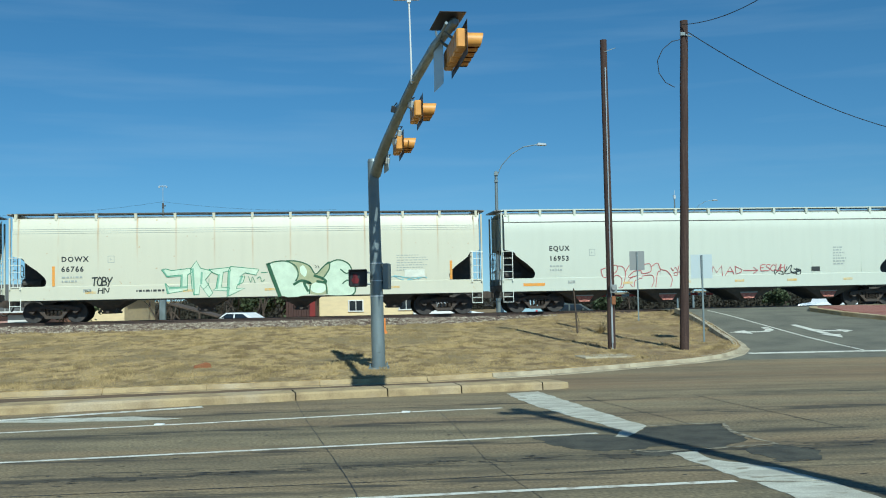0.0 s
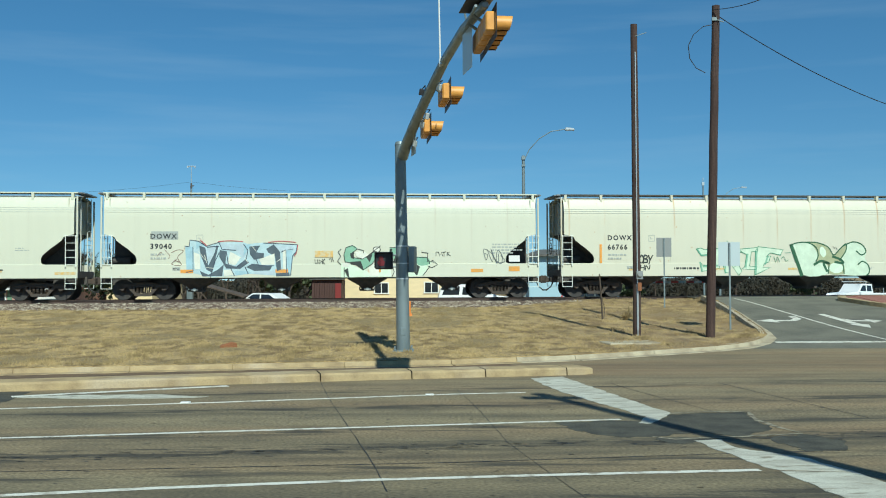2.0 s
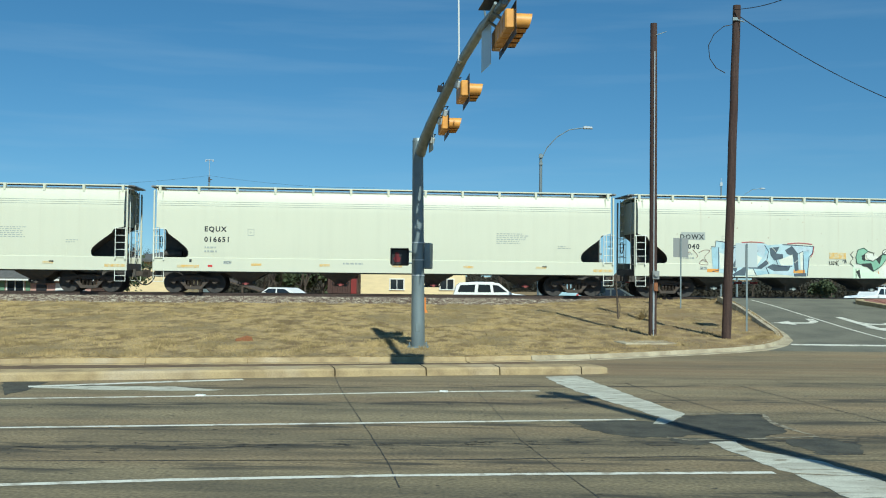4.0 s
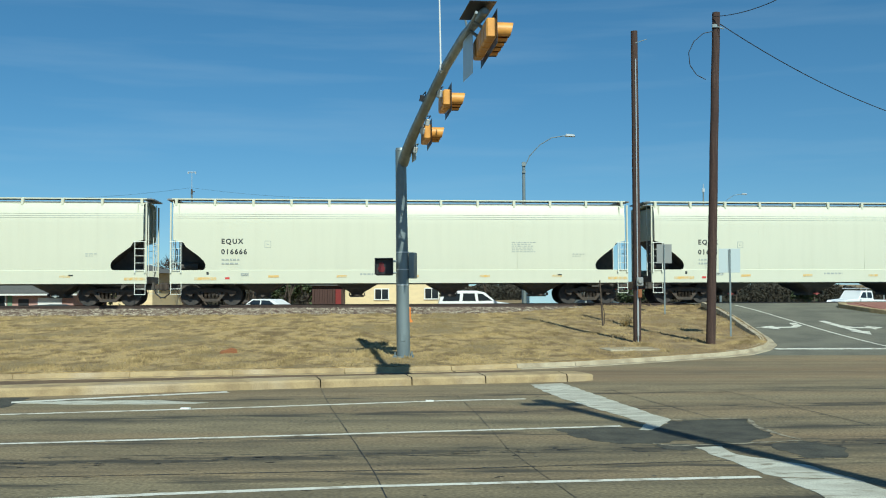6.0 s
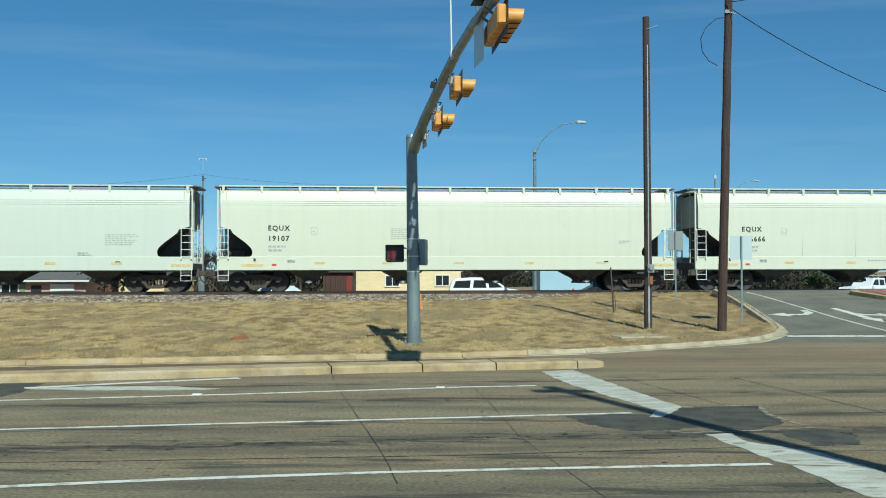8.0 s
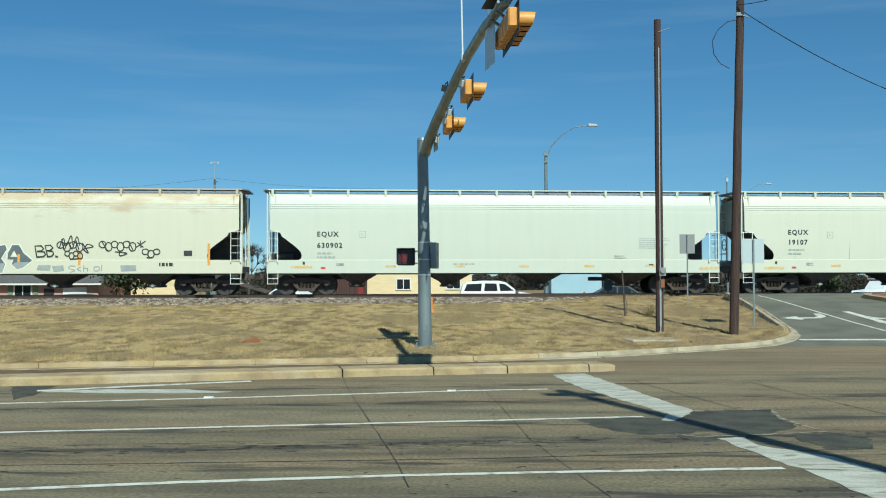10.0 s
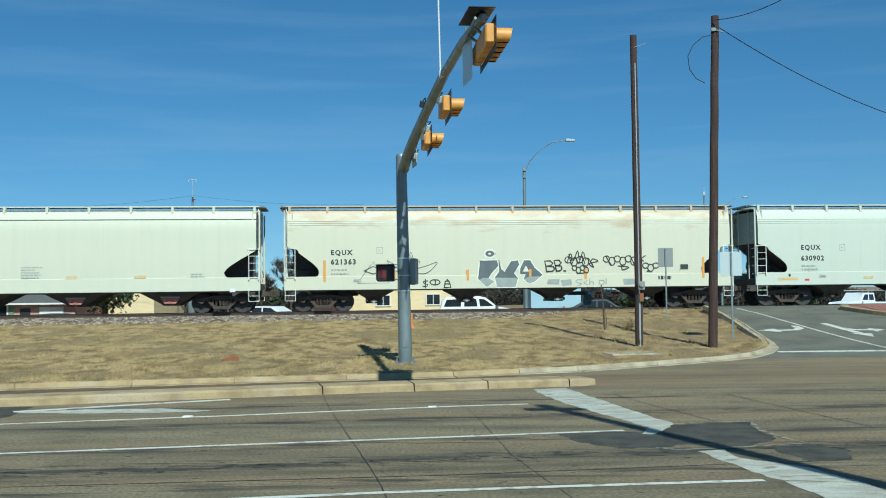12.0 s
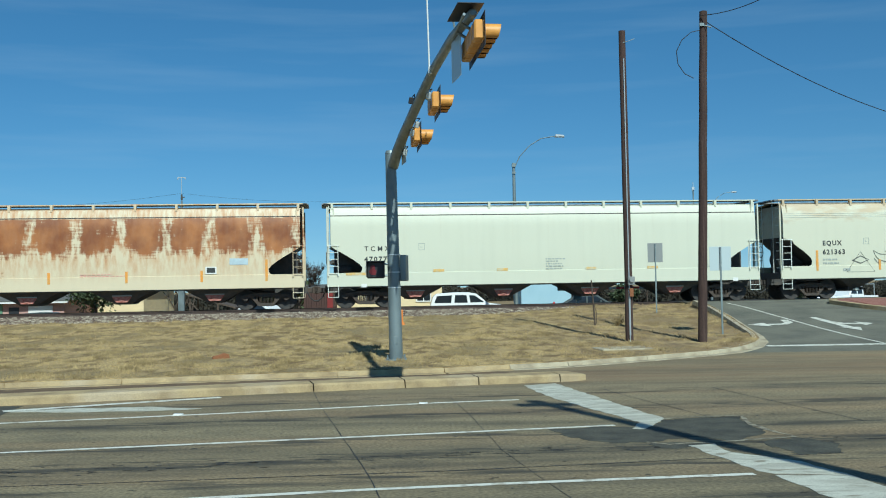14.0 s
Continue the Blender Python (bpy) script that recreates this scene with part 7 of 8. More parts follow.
    p = thing("pedestrian_signal", pose(-1.01, 26.75, 2.56, 0, 0, 82), "dark pedestrian signal seen from its side on the mast", "pedestrian signal")
    part("housing", Build().box(0, 0, 0, 0.44, 0.16, 0.68), p, mat=GALV, bevel=0.02)
    part("bracket", Build().rod((0, 0.05, 0.2), (0, 0.16, 0.2), 0.025, n=8), p, mat=GALV)


def wood_pole(x, y, z, top, r0, r1, lean, name, label):
    m = thing(name, pose(x, y, z - 0.3), label, "utility pole", "wooden poles")
    b = Build()
    k = 10
    rnd = random.Random(int(x * 10))
    pts = [(lean * i / k + rnd.uniform(-0.007, 0.007), rnd.uniform(-0.007, 0.007), (top - z + 0.3) * i / k, r0 + (r1 - r0) * i / k) for i in range(k + 1)]
    b.grid([[(px + r * math.cos(2 * math.pi * j / 16), py + r * math.sin(2 * math.pi * j / 16), pz) for j in range(17)] for px, py, pz, r in pts])
    b.f.append(tuple(range(len(b.v) - 17, len(b.v) - 1)))
    part("shaft", b, m, mat=WOOD_POLE, smooth=40)
    return m


def cable(name, pts, r, label, sag=0.0):
    a, b = Vector(pts[0]), Vector(pts[-1])
    line = []
    if sag:
        for i in range(17):
            f = i / 16
            line.append(a + (b - a) * f - Vector((0, 0, 4 * sag * f * (1 - f))))
    else:
        line = [Vector(p) for p in pts]
    ob = part(name, Build().tube(line, r, 6), mat=WIRE, smooth=60)
    return tagged(ob, label, "cable")


def poles():
    zl, zr = turf(5.72, 31.6), turf(8.02, 31.7)
    m = wood_pole(5.75, 31.6, zl, 9.95, 0.125, 0.105, -0.02, "utility_pole", "dark brown wooden utility pole with a grey conduit and meter box")
    k = 0.3
    part("conduit", Build().rod((-0.005, -0.14, k), (-0.005, -0.125, 9.1), 0.018, n=8).rod((-0.005, -0.14, 0.2 + k), (-0.005, -0.14, 1.6 + k), 0.030, n=8), m, "grey conduit", mat=GALV_LIGHT)
    part("meter_box", Build().box(0.05, -0.20, 2.0 + k - 0.12, 0.20, 0.12, 0.26).rod((0.05, -0.26, 1.9 + k), (0.05, -0.32, 1.9 + k), 0.075, n=12), m, "grey meter box", mat=SIGN_BACK, bevel=0.01)
    part("breaker_box", Build().box(0.05, -0.19, 1.52 + k, 0.12, 0.10, 0.26), m, "rusty orange switch box", mat=CLAY, bevel=0.01)
    part("top_bracket", Build().rod((0, -0.1, 9.6), (0.35, -0.1, 9.72), 0.012, n=5), m, mat=GALV)
    m = wood_pole(8.02, 31.7, zr, 10.55, 0.145, 0.12, 0.30, "utility_pole", "dark brown wooden utility pole carrying black cables")
    part("top_bracket", Build().box(0.22, -0.12, 10.2, 0.16, 0.08, 0.10).rod((0.22, -0.12, 10.2), (0.5, -0.15, 10.1), 0.02, n=6), m, mat=GALV)
    part("drop_loop", Build().path([(0.15, -0.15, 10.02), (-0.15, -0.2, 9.95), (-0.45, -0.2, 9.7), (-0.62, -0.2, 9.35), (-0.58, -0.2, 8.95), (-0.38, -0.2, 8.65), (-0.1, -0.2, 8.5)], 0.013), m, "thin black hanging wire", mat=WIRE)
    a = (8.24, 31.6, 10.28)
    cable("overhead_cable", [a, (18.00, 37.5, 7.80)], 0.014, "black sagging cable from the wooden pole", 0.40)
    cable("overhead_cable", [(8.2, 31.6, 10.4), (10.45, 28.0, 10.78)], 0.012, "thin black cable from the wooden pole", 0.30)
    # pole by the near corner, whose long shadow lies on the road
    m = wood_pole(6.75, 4.6, 0.0, 13.2, 0.17, 0.13, -1.2, "utility_pole", "dark wooden utility pole at the near road corner")
    part("transformer", Build().rod((-1.25, 0.25, 12.6), (-1.25, 0.25, 13.2), 0.16, 0.16, 14), m, mat=GALV)
    part("crossarm", Build().box(-1.2, 0, 12.9, 1.0, 0.22, 0.20), m, mat=WOOD_POLE)


def road_sign(x, y, zb, h, w, sh, yaw, mat, label, name="road_sign"):
    s = thing(name, pose(x, y, zb, 0, 0, yaw), label, "road sign")
    part("post", Build().box(0, 0, h / 2 - 0.1, 0.055, 0.03, h + 0.2).box(0, 0.02, h / 2 - 0.1, 0.02, 0.02, h + 0.2), s, mat=GALV)
    part("panel", Build().box(0, 0.035, h - sh / 2 + 0.02, w, 0.006, sh), s, mat=mat, bevel=0.002)
    for q in (0.2, 0.75):
        part("bolt", Build().rod((0, 0.03, h - sh * q), (0, -0.03, h - sh * q), 0.012, n=6), s, mat=GALV_LIGHT)


def street_lamp(x, y, z, top, reach, label):
    s = thing("street_lamp", pose(x, y, z), label, "street lamp", "street lamps")
    h = top - z
    part("pole", Build().rod((0, 0, 0), (0, 0, h), 0.13, 0.085, 12), s, mat=GALV, smooth=40)
    part("arm", Build().path([(0, 0, h - 0.4), (0.35, 0, h + 0.35), (reach * 0.38, 0, h + 1.0), (reach * 0.66, 0, h + 1.42), (reach, 0, h + 1.55)], 0.03), s, mat=GALV, smooth=50)
    part("luminaire", Build().prism([(reach - 0.05, h + 1.48), (reach + 0.55, h + 1.47), (reach + 0.5, h + 1.60), (reach, h + 1.65)], -0.14, 0.14), s, mat=GALV_LIGHT, bevel=0.03)
    part("mount", Build().box(0, 0, h - 0.15, 0.22, 0.3, 0.2), s, mat=GALV)
    part("mount", Build().box(0, 0, h - 0.6, 0.2, 0.28, 0.12), s, mat=GALV)


def verge_things():
    road_sign(8.9, 42.6, turf(8.9, 42.6), 2.9, 0.62, 0.80, -4, SIGN_BACK, "grey back of a road sign on a thin steel post")
    road_sign(9.28, 34.0, turf(9.28, 34.0), 2.9, 0.74, 0.80, 5, SIGN_PALE, "pale blue-white road sign panel on a steel post")
    s = thing("wooden_stake", pose(5.55, 37.4, turf(5.55, 37.4), 2, -3, 0), "weathered leaning wooden stake in dry grass", "stake")
    part("stick", Build().rod((0, 0, -0.1), (-0.03, 0, 1.65), 0.035, 0.025, 7), s, mat=BARK)
    part("tie_wire", Build().path([(0, -0.03, 0.8), (0.08, -0.03, 0.4), (0.05, 0, 0.05)], 0.012), s, mat=BARK)
    rnd = random.Random(8)
    b = Build()
    for i in range(90):
        a, r = rnd.uniform(0, 6.28), rnd.uniform(0.1, 0.38)
        b.rod((rnd.uniform(-0.05, 0.05), rnd.uniform(-0.05, 0.05), 0), (r * math.cos(a), r * math.sin(a), rnd.uniform(0.15, 0.5)), 0.006, 0.003, 4)
    t = part("weed_clump", b, mat=BLADE, m=pose(6.35, 37.2, turf(6.35, 37.2)))
    tagged(t, "dry brown clump of weeds", "weed")
    # slab, marker post, lump of clay
    zc = turf(5.6, 29.2)
    p = part("concrete_pad", Build().box(0, 0, 0, 1.55, 0.9, 0.14), mat=KERB_LIGHT, bevel=0.02, m=pose(5.1, 29.25, zc - 0.02, 1, 0, 14))
    tagged(p, "pale concrete pad set in the grass", "pad")
    s = thing("marker_post", pose(-1.6, 39.3, turf(-1.6, 39.3)), "orange plastic marker post in the grass", "marker post")
    part("post", Build().rod((0, 0, -0.1), (0, 0, 0.52), 0.05, 0.045, 10), s, mat=ORANGE, smooth=40)
    part("cap", Build().rod((0, 0, 0.52), (0, 0, 0.58), 0.06, 0.03, 10), s, mat=ORANGE)
    part("foot", Build().rod((0.03, -0.03, -0.05), (0.03, -0.03, 0.1), 0.09, 0.06, 8), s, mat=ORANGE)
    y = 27.4
    b = Build().prism([(-0.42, -0.05), (-0.36, 0.12), (-0.1, 0.17), (0.16, 0.26), (0.40, 0.2), (0.45, -0.05)], -0.16, 0.16)
    o = part("clay_lump", b, mat=CLAY, bevel=0.03, m=pose(-6.0, y, turf(-6.0, y), 0, 0, 20) @ Matrix.Scale(0.55, 4))
    tagged(o, "broken reddish clay lump lying on the grass", "debris")


# ---- behind the railway ----
def vehicle(x, y, z, yaw, outline, glass, length, width, paint, label, category, name, lights=False, wheel_r=0.36):
    v = thing(name, pose(x, y, z, 0, 0, yaw), label, category)
    w = width / 2
    b = Build()
    n = len(outline)
    top = max(p[1] for p in outline)
    ring = []
    for s in (-1, 1):
        ring.append([(px, s * (w - 0.09 * max(0, (pz - 0.95)) / max(0.3, top - 0.95)), pz) for px, pz in outline])
    b.add(ring[0] + ring[1], [tuple(range(n)), tuple(range(2 * n - 1, n - 1, -1))] + [((i + 1) % n, i, n + i, n + (i + 1) % n) for i in range(n)])
    part("body", b, v, mat=paint, bevel=0.03)
    for g in glass:
        for s in (-1, 1):
            k = [(px, s * (w + 0.006 - 0.09 * max(0, (pz - 0.95)) / max(0.3, top - 0.95)), pz) for px, pz in g]
            part("window", Build().add(k, [tuple(range(len(k))) if s < 0 else tuple(range(len(k) - 1, -1, -1))]), v, mat=GLASS)
    for q in (-length * 0.30, length * 0.30):
        for s in (-1, 1):
            wheel = part("wheel", shared(("wheel", wheel_r), lambda: Build().rod((0, -0.12, 0), (0, 0.12, 0), wheel_r, wheel_r, 20).mesh("wheel", TYRE, 0.02)), v, m=pose(q, s * (w - 0.1), wheel_r))
            part("rim", shared("rim", lambda: Build().rod((0, -0.13, 0), (0, 0.13, 0), 0.21, 0.21, 14).mesh("rim", GALV_LIGHT)), wheel)
    for s in (-1, 1):
        part("headlight", Build().box(length / 2 - 0.03, s * (w - 0.28), 0.86, 0.08, 0.36, 0.18), v, mat=HEADLIGHT if lights else PALE_TRIM)
        part("tail_light", Build().box(-length / 2 + 0.03, s * (w - 0.16), 0.95, 0.08, 0.2, 0.3), v, mat=RED_TAPE)
        part("mirror", Build().box(length * 0.16, s * (w + 0.08), 1.12, 0.12, 0.18, 0.14), v, mat=paint)
    for s in (-1, 1):
        part("bumper", Build().box(s * length / 2, 0, 0.48, 0.14, width - 0.1, 0.22), v, mat=paint, bevel=0.03)
    return v


def traffic():
    suv = [(-2.5, 0.4), (-2.52, 1.1), (-2.34, 1.72), (-2.12, 1.93), (-1.0, 2.0), (0.0, 1.99), (0.42, 1.9), (1.15, 1.32), (1.5, 1.25), (2.2, 1.16), (2.45, 1.0), (2.5, 0.8), (2.5, 0.4)]
    win = [[(-2.26, 1.34), (-2.08, 1.78), (-1.12, 1.82), (-1.18, 1.34)], [(-0.98, 1.34), (-0.92, 1.83), (-0.2, 1.82), (-0.12, 1.34)], [(0.05, 1.34), (-0.02, 1.82), (0.34, 1.78), (0.92, 1.36)]]
    vehicle(1.65, 66, back_z(1.5), 2, suv, win, 5.2, 2.0, CAR_WHITE, "white full-size sport utility vehicle parked behind the tracks", "car", "parked_car")
    sedan = [(-2.3, 0.4), (-2.3, 0.95), (-1.7, 1.05), (-0.9, 1.5), (0.5, 1.52), (1.25, 1.05), (2.2, 0.88), (2.3, 0.6), (2.3, 0.4)]
    sw = [[(-1.4, 1.05), (-0.8, 1.42), (-0.2, 1.44), (-0.2, 1.05)], [(-0.1, 1.05), (-0.1, 1.44), (0.45, 1.44), (1.05, 1.06)]]
    vehicle(9.45, 66, back_z(9.45), -8, sedan, sw, 4.6, 1.85, CAR_DARK, "dark grey-green hatchback parked behind the tracks", "car", "parked_car")
    pick = [(-2.8, 0.45), (-2.8, 1.08), (-0.9, 1.1), (-0.8, 1.85), (0.5, 1.88), (1.1, 1.2), (2.6, 1.1), (2.8, 0.9), (2.8, 0.45)]
    pw = [[(-0.7, 1.25), (-0.65, 1.72), (-0.1, 1.74), (-0.05, 1.25)], [(0.05, 1.25), (0.05, 1.74), (0.45, 1.74), (0.85, 1.28)]]
    v = vehicle(34.1, 86, -0.39, 212, pick, pw, 5.6, 1.95, CAR_WHITE, "white pickup truck with lit headlights waiting at the crossing", "pickup truck", "pickup_truck", True)
    part("ladder_rack", Build().path([(-2.4, -0.85, 1.1), (-2.4, -0.85, 2.05), (0.8, -0.85, 2.05)], 0.035).path([(-2.4, 0.85, 1.1), (-2.4, 0.85, 2.05), (0.8, 0.85, 2.05)], 0.035).rod((-2.4, -0.85, 2.05), (-2.4, 0.85, 2.05), 0.035), v, mat=GALV_LIGHT)
    vehicle(-26.4, 69, back_z(-26.4), 5, suv, win, 5.0, 1.9, CAR_DARK, "dark sport utility vehicle parked before a brick house", "car", "parked_car")
    vehicle(-12.8, 70, back_z(-12.8), 160, sedan, sw, 4.4, 1.8, CAR_WHITE, "white car parked among bare trees", "car", "parked_car")


def window_unit(parent, x, y, z, w, h):
    f = part("window", Build().box(x, y - 0.03, z + h / 2 + 0.04, w + 0.16, 0.08, 0.08).box(x, y - 0.03, z - h / 2 - 0.04, w + 0.2, 0.12, 0.08).box(x - w / 2 - 0.04, y - 0.03, z, 0.08, 0.08, h).box(x + w / 2 + 0.04, y - 0.03, z, 0.08, 0.08, h).box(x, y - 0.03, z, 0.05, 0.07, h), parent, mat=PALE_TRIM)
    for s in (-1, 1):
        part("pane", Build().box(x + s * w / 4, y - 0.012, z, w / 2 - 0.03, 0.012, h), f, mat=PALE_TRIM if w > 1.3 else GLASS)


def house(x, y, z, w, depth, eave, ridge, wall_mat, roof_mat, label, windows, front_gable=True, yaw=0.0):
    h = thing("house", pose(x, y, z, 0, 0, yaw), label, "house", "buildings behind the railway")
    if front_gable:
        part("wall", Build().prism([(-w / 2, 0), (-w / 2, eave), (0, ridge), (w / 2, eave), (w / 2, 0)], 0, depth), h, mat=wall_mat)
        t = 0.14
        o = 0.45
        sl = (ridge - eave) / (w / 2)
        for s in (-1, 1):
            part("roof", Build().prism([(0, ridge + 0.02), (0, ridge + t + 0.02), (s * (w / 2 + o), eave - sl * o + t + 0.02), (s * (w / 2 + o), eave - sl * o + 0.02)], -0.4, depth + 0.4), h, mat=roof_mat)
            part("bargeboard", Build().prism([(0, ridge - 0.1), (0, ridge + t + 0.04), (s * (w / 2 + o + 0.03), eave - sl * o + t + 0.03), (s * (w / 2 + o + 0.03), eave - sl * o - 0.1)], -0.46, -0.41), h, mat=roof_mat)
    else:
        part("wall", Build().box(0, depth / 2, eave / 2, w, depth, eave), h, mat=wall_mat)
        b = Build()
        o = 0.5
        b.add([(-w / 2 - o, -o, eave), (w / 2 + o, -o, eave), (w / 2 + o, depth + o, eave), (-w / 2 - o, depth + o, eave), (-w / 2 + 1.5, depth / 2, ridge), (w / 2 - 1.5, depth / 2, ridge)],
              [(0, 1, 5, 4), (1, 2, 5), (2, 3, 4, 5), (3, 0, 4), (0, 3, 2, 1)])
        part("roof", b, h, mat=roof_mat)
        part("fascia", Build().box(0, -o - 0.01, eave - 0.07, w + 2 * o, 0.05, 0.2), h, mat=roof_mat)
    for wx, wz, ww, wh in windows:
        window_unit(h, wx, 0, wz, ww, wh)
    return h


def bare_tree(x, y, z, height, seed, leafy=False, spread=0.42):
    rnd = random.Random(seed)
    t = thing("tree", pose(x, y, z), "dark evergreen shrubby tree" if leafy else "bare brown winter tree with thin twigs", "tree", "trees behind the railway")
    wood, tips = Build(), []

    def grow(p, d, length, r, depth):
        q = p + d * length
        wood.rod(p, q, r, r * 0.62, 6, False)
        if depth == 0:
            tips.append((q, d))
            return
        for i in range(rnd.choice((2, 3, 3))):
            nd = (d + Vector((rnd.uniform(-1, 1), rnd.uniform(-1, 1), rnd.uniform(-0.25, 0.6))) * spread * 1.6).normalized()
            grow(q, nd, length * rnd.uniform(0.6, 0.85), r * 0.58, depth - 1)
        tips.append((q, d))
    grow(Vector((0, 0, -0.2)), Vector((0, 0, 1)), height * 0.30, height * 0.022, 4)
    part("trunk", wood, t, mat=BARK)
    pts, faces = [], []
    for q, d in tips:
        for i in range(26 if leafy else 20):
            k = len(pts)
            if leafy:
                c = q + Vector((rnd.gauss(0, 1), rnd.gauss(0, 1), rnd.gauss(0, 1))) * height * 0.06
                u = Vector((rnd.uniform(-1, 1), rnd.uniform(-1, 1), rnd.uniform(-1, 1))) * 0.13
                v = Vector((rnd.uniform(-1, 1), rnd.uniform(-1, 1), rnd.uniform(-1, 1))) * 0.13
                pts += [c - u, c + v, c + u, c - v]
                faces.append((k, k + 1, k + 2, k + 3))
            else:
                e = q + (d + Vector((rnd.uniform(-1, 1), rnd.uniform(-1, 1), rnd.uniform(-0.5, 1))) * 0.8).normalized() * height * rnd.uniform(0.07, 0.15)
                s = Vector((rnd.uniform(-1, 1), rnd.uniform(-1, 1), 0)) * 0.02
                pts += [q - s, q + s, e]
                faces.append((k, k + 1, k + 2))
    part("crown", Build().add(pts, faces), t, mat=LEAF if leafy else TWIG)


def crossing_gate():
    g = thing("crossing_gate", pose(7.0, 53.2, back_z(7.0)), "lowered red and white striped level crossing gate", "crossing gate")
    h = 1.84 - back_z(7.0)
    part("mast", Build().rod((0, 0, 0), (0, 0, 3.2), 0.06, 0.055, 10), g, mat=GALV_LIGHT, smooth=40)
    part("machine", Build().box(0, 0.1, h - 0.25, 0.42, 0.45, 0.7), g, mat=GALV, bevel=0.03)
    for i in range(20):
        part("arm_section", Build().prism([(0.4 * i, h - 0.06), (0.4 * i + 0.4, h - 0.058), (0.4 * i + 0.4, h + 0.052), (0.4 * i, h + 0.06)], -0.25, -0.22), g, mat=RED_TAPE if i % 2 else PALE_TRIM)
    part("counterweight", Build().box(-0.6, -0.2, h, 0.9, 0.12, 0.2), g, mat=DARK_STEEL, bevel=0.02)


def background():
    crossing_gate()
    house(-4.2, 78, -0.35, 8.2, 14, 4.45, 6.1, CREAM, SHINGLE, "cream gabled building with white windows", [(-1.13, 1.7, 1.0, 0.74), (2.7, 1.74, 1.0, 0.74)])
    house(-25.3, 80, back_z(-25), 3.6, 9, 4.2, 4.9, CREAM, SHINGLE, "low cream building behind the tracks", [], False)
    g = house(-33.7, 74, back_z(-33), 12.4, 9, 2.75, 4.7, PINK_BRICK, SHINGLE, "pinkish brick bungalow with a grey hipped roof and white garage door", [(0.63, 2.0, 1.2, 1.1)], False)
    part("garage_door", Build().box(4.5, -0.03, 1.2, 1.75, 0.08, 2.4).box(4.5, -0.075, 1.8, 1.7, 0.012, 0.03).box(4.5, -0.075, 1.2, 1.7, 0.012, 0.03), g, "white garage door", mat=PALE_TRIM)
    # black panel on the wall paints the shade of the porch entrance
    part("door", Build().box(2.57, -0.02, 1.15, 0.75, 0.06, 2.3), g, "flat dark panel for the shaded porch entrance", mat=BACKPLATE)
    for q in (-0.32, 1.58):
        part("shutter", Build().box(q, -0.04, 2.0, 0.34, 0.05, 1.2), g, "dull green shutter", mat=SHUTTER)
    part("gutter", Build().box(0, -0.56, 2.63, 13.3, 0.10, 0.12), g, mat=PALE_TRIM)
    house(9.3, 92, -0.2, 4.5, 10, 4.4, 5.0, BLUE_WALL, SHINGLE, "pale blue metal shed behind the tracks", [], False)
    s = thing("shed", pose(-9.0, 74, -0.35), "dull red boarded shed beside the cream building", "shed", "buildings behind the railway")
    for i in range(12):
        part("board", shared("board_plank", lambda: Build().box(0, 0, 1.2, 0.17, 0.05, 2.4).mesh("board", SHED_RED, 0.008)), s, m=pose(-1.02 + 0.185 * i, 0, 0))
    part("wall", Build().box(0, 1.0, 1.2, 2.2, 1.9, 2.4), s, mat=SHED_RED)
    part("roof", Build().box(0, 0.9, 2.56, 2.6, 2.4, 0.12, (6, 0, 0)), s, mat=SHINGLE)
    part("door", Build().box(0.80, -0.05, 1.1, 0.40, 0.05, 2.0), s, "dark red shed door", mat=DOOR_RED)
    c = thing("carport", pose(-15.6, 70, back_z(-15.6)), "dark lean-to shelter with a sloping roof on posts", "shelter")
    part("roof", Build().box(0, 0, 1.9, 3.4, 2.6, 0.1, (0, 16, 0)), c, mat=BARK)
    for x, y, h in ((-1.5, -1.1, 2.25), (-1.5, 1.1, 2.25), (1.5, -1.1, 1.45), (1.5, 1.1, 1.45)):
        part("post", Build().box(x, y, h / 2, 0.10, 0.10, h), c, mat=BARK)
    for a, b in (((-1.5, -1.12, 1.9), (0.2, -1.12, 0.1)), ((1.5, -1.12, 1.3), (0.2, -1.12, 0.1))):
        part("brace", Build().rod(a, b, 0.05, n=6), c, mat=BARK)
    s = thing("antenna_pole", pose(-18.4, 72, back_z(-18.4)), "slim grey pole with a small antenna behind the wagons", "antenna pole")
    part("pole", Build().rod((0, 0, 0), (0, 0, 9.2), 0.12, 0.07, 10), s, mat=GALV, smooth=40)
    part("antenna", Build().rod((0, 0, 9.2), (0, 0, 10.9), 0.022, 0.022, 6).rod((-0.3, 0, 10.85), (0.3, 0, 10.85), 0.03, n=6).box(-0.26, 0, 10.78, 0.08, 0.08, 0.12).box(0.26, 0, 10.78, 0.08, 0.08, 0.12), s, mat=GALV_LIGHT)
    part("insulator", Build().rod((0, 0, 9.25), (0, 0, 9.65), 0.08, 0.06, 8).box(0.1, 0, 9.45, 0.2, 0.12, 0.06), s, mat=DARK_STEEL)
    part("cabinet", Build().box(0, -0.25, 1.4, 0.42, 0.3, 2.8), s, "grey equipment box", mat=GALV, bevel=0.02)
    for dx, e in ((-14, -0.4), (12, -0.3)):
        cable("overhead_cable", [(-18.4, 72, 9.0), (-18.4 + dx, 74, 8.4)], 0.007, "thin dark overhead cable behind the train", 0.25)
    street_lamp(4.3, 60, back_z(4.3), 9.3, 2.5, "grey steel street lamp with a curved arm")
    street_lamp(29.5, 112, 0.0, 10.4, 2.5, "grey steel street lamp with a curved arm")
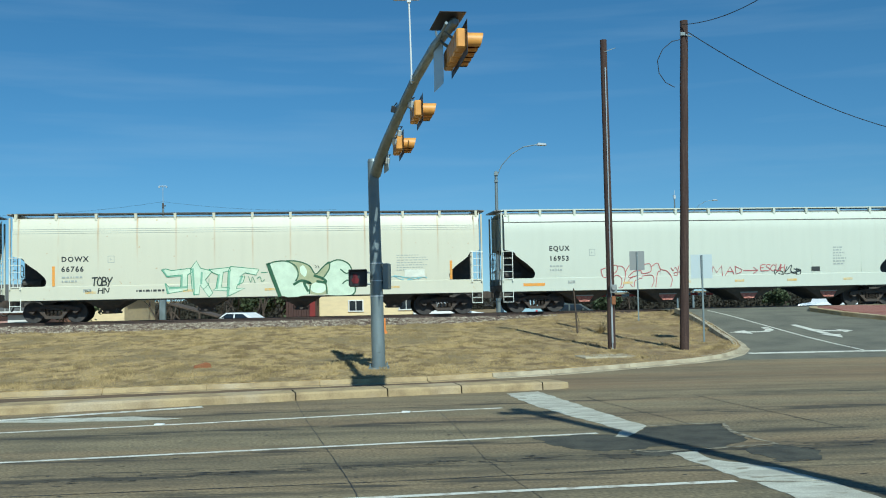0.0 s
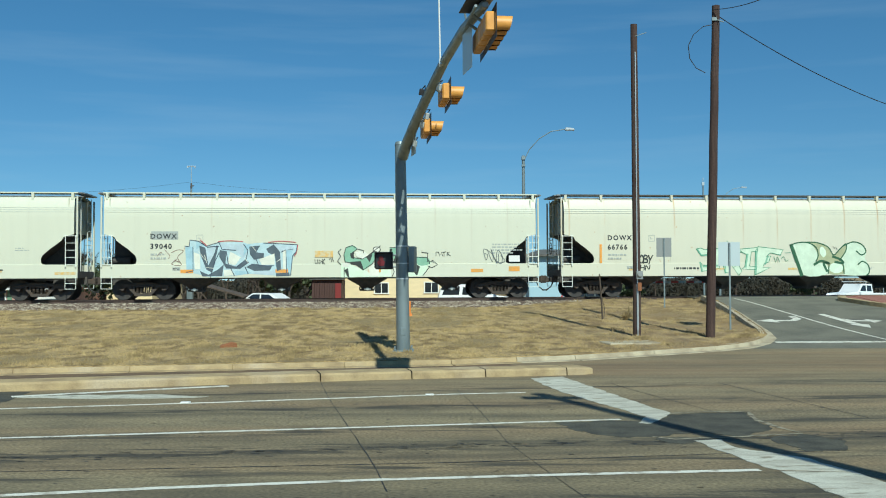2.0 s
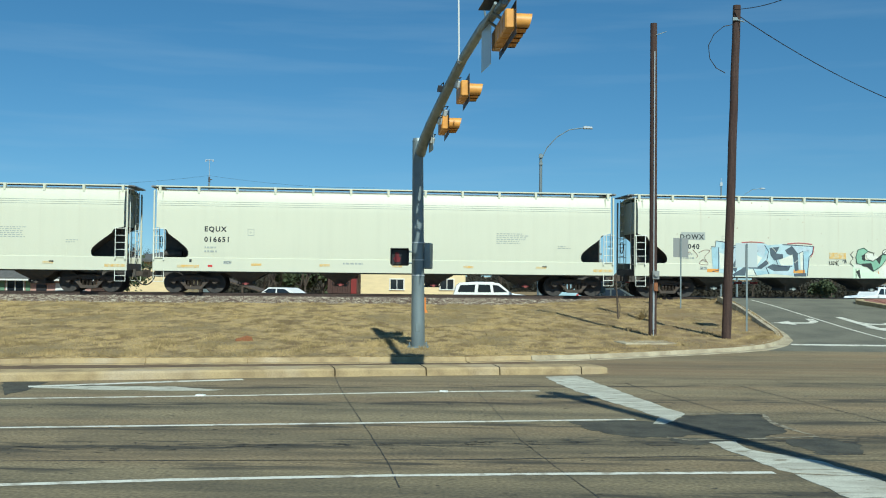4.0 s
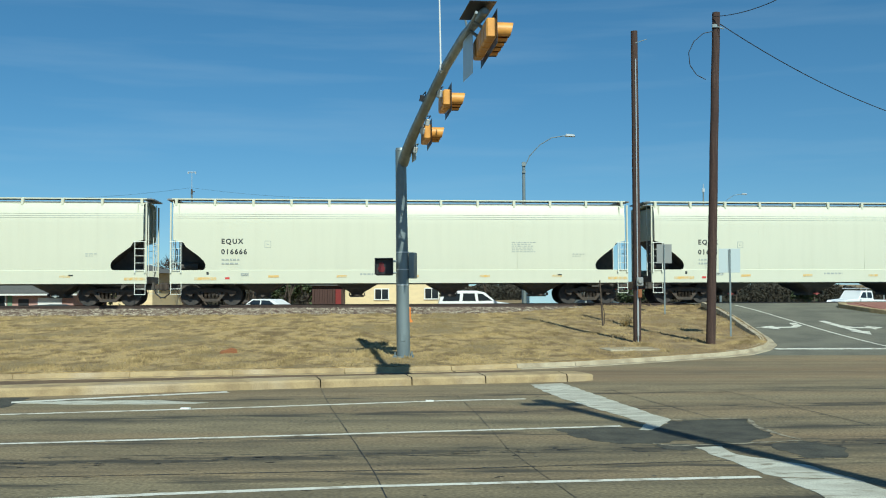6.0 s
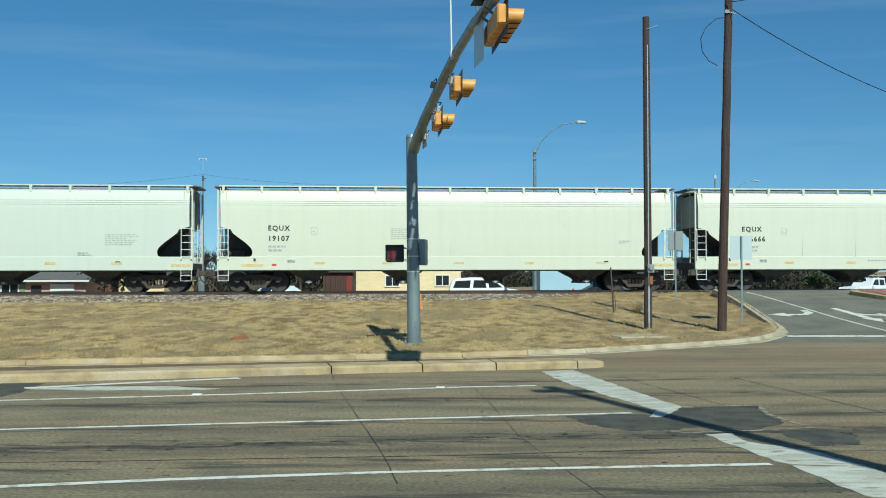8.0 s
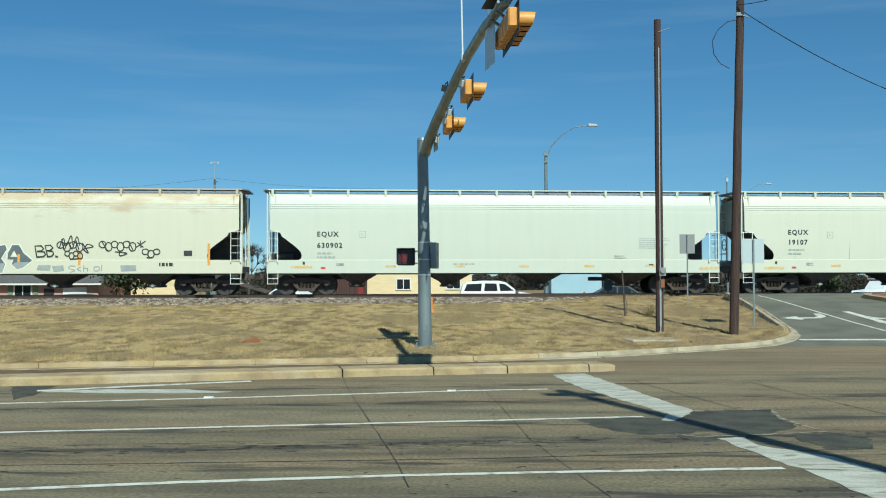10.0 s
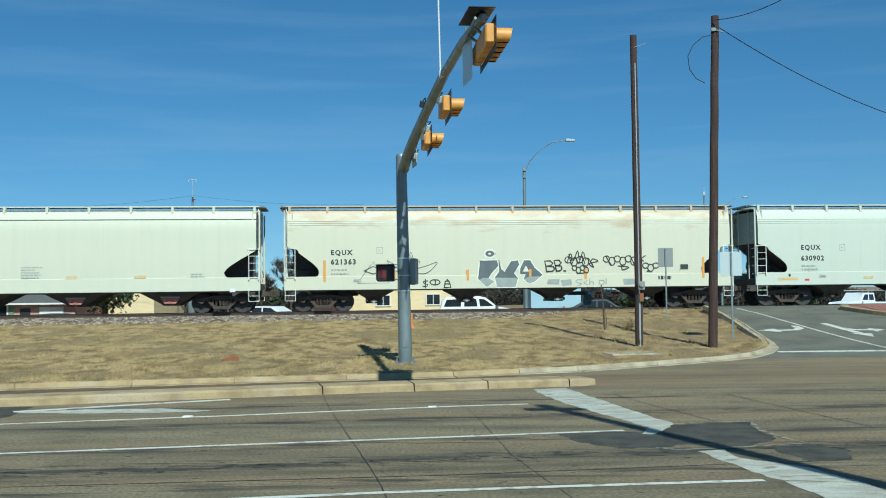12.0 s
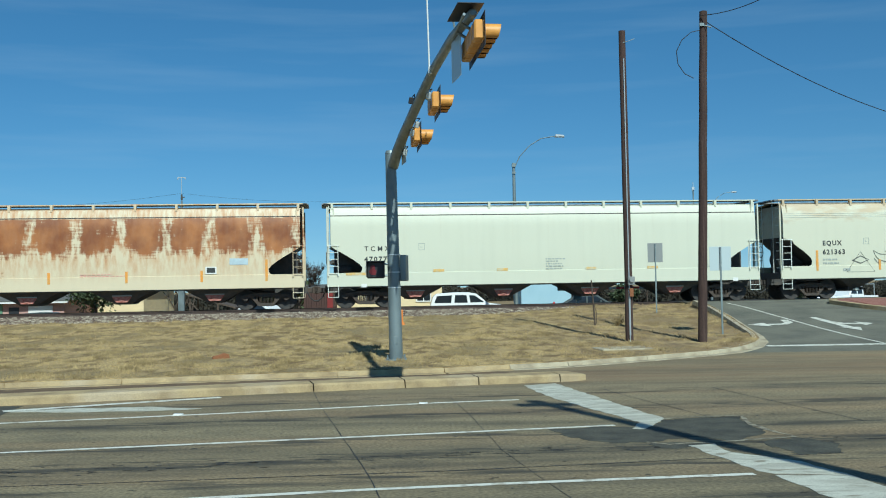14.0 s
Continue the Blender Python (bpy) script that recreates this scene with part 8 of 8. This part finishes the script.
    s = thing("antenna_pole", pose(22.3, 90, 0), "thin far pole with small dark fittings", "antenna pole")
    part("pole", Build().rod((0, 0, 0), (0, 0, 10.2), 0.09, 0.06, 8), s, mat=GALV)
    part("antenna", Build().box(0, 0, 10.35, 0.2, 0.2, 0.3).rod((0, 0, 10.2), (0, 0, 10.9), 0.03, n=5), s, mat=GALV_LIGHT)
    rnd = random.Random(77)
    for i, (x, y, h) in enumerate(((-31, 92, 6.5), (-27, 96, 6.0), (-21, 95, 6.5), (-17.5, 90, 5.0), (-13.5, 96, 6.5), (-36, 96, 6.5), (-21.5, 84, 5.5), (-20.2, 82, 5.0), (-16.8, 84, 5.0), (-14.8, 80, 4.6), (-11.6, 73, 5.6), (-12.4, 76, 5.2), (-10.6, 75, 4.8), (-22.6, 86, 5.6), (3.5, 104, 6.0), (9.5, 108, 5.5), (15, 118, 5.0), (24, 120, 4.8), (34, 122, 5.0), (44, 124, 5.0))):
        bare_tree(x, y, back_z(x), h, 100 + i)
    for i, (x, y, h) in enumerate(((-25.3, 71.5, 5.0), (-13.2, 82, 3.8), (-11.6, 84, 3.4), (-14.6, 86, 3.8), (19, 106, 3.0), (39, 112, 3.0))):
        bare_tree(x, y, back_z(x), h, 200 + i, True, 0.6)
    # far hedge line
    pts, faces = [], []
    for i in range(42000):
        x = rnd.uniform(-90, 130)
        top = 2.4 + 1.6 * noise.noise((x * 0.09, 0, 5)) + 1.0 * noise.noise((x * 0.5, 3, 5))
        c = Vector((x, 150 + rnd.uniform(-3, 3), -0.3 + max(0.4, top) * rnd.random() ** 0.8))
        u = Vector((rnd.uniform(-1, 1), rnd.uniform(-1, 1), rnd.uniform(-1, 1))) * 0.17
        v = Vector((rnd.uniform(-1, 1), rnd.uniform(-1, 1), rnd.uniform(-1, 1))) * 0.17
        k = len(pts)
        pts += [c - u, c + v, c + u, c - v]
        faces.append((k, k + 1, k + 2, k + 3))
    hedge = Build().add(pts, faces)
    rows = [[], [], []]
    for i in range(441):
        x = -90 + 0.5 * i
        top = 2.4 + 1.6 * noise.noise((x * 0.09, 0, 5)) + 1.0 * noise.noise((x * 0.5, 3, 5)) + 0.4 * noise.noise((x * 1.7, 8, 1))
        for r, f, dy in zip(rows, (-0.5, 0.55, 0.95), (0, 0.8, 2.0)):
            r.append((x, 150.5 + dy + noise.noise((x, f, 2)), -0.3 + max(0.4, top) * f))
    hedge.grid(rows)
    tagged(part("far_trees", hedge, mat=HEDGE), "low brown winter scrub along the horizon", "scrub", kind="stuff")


setting()
road_marks()
signal_mast()
poles()
verge_things()
traffic()
background()
WAGONS.extend(train())
kerbs()
railway()
grass()
motions()
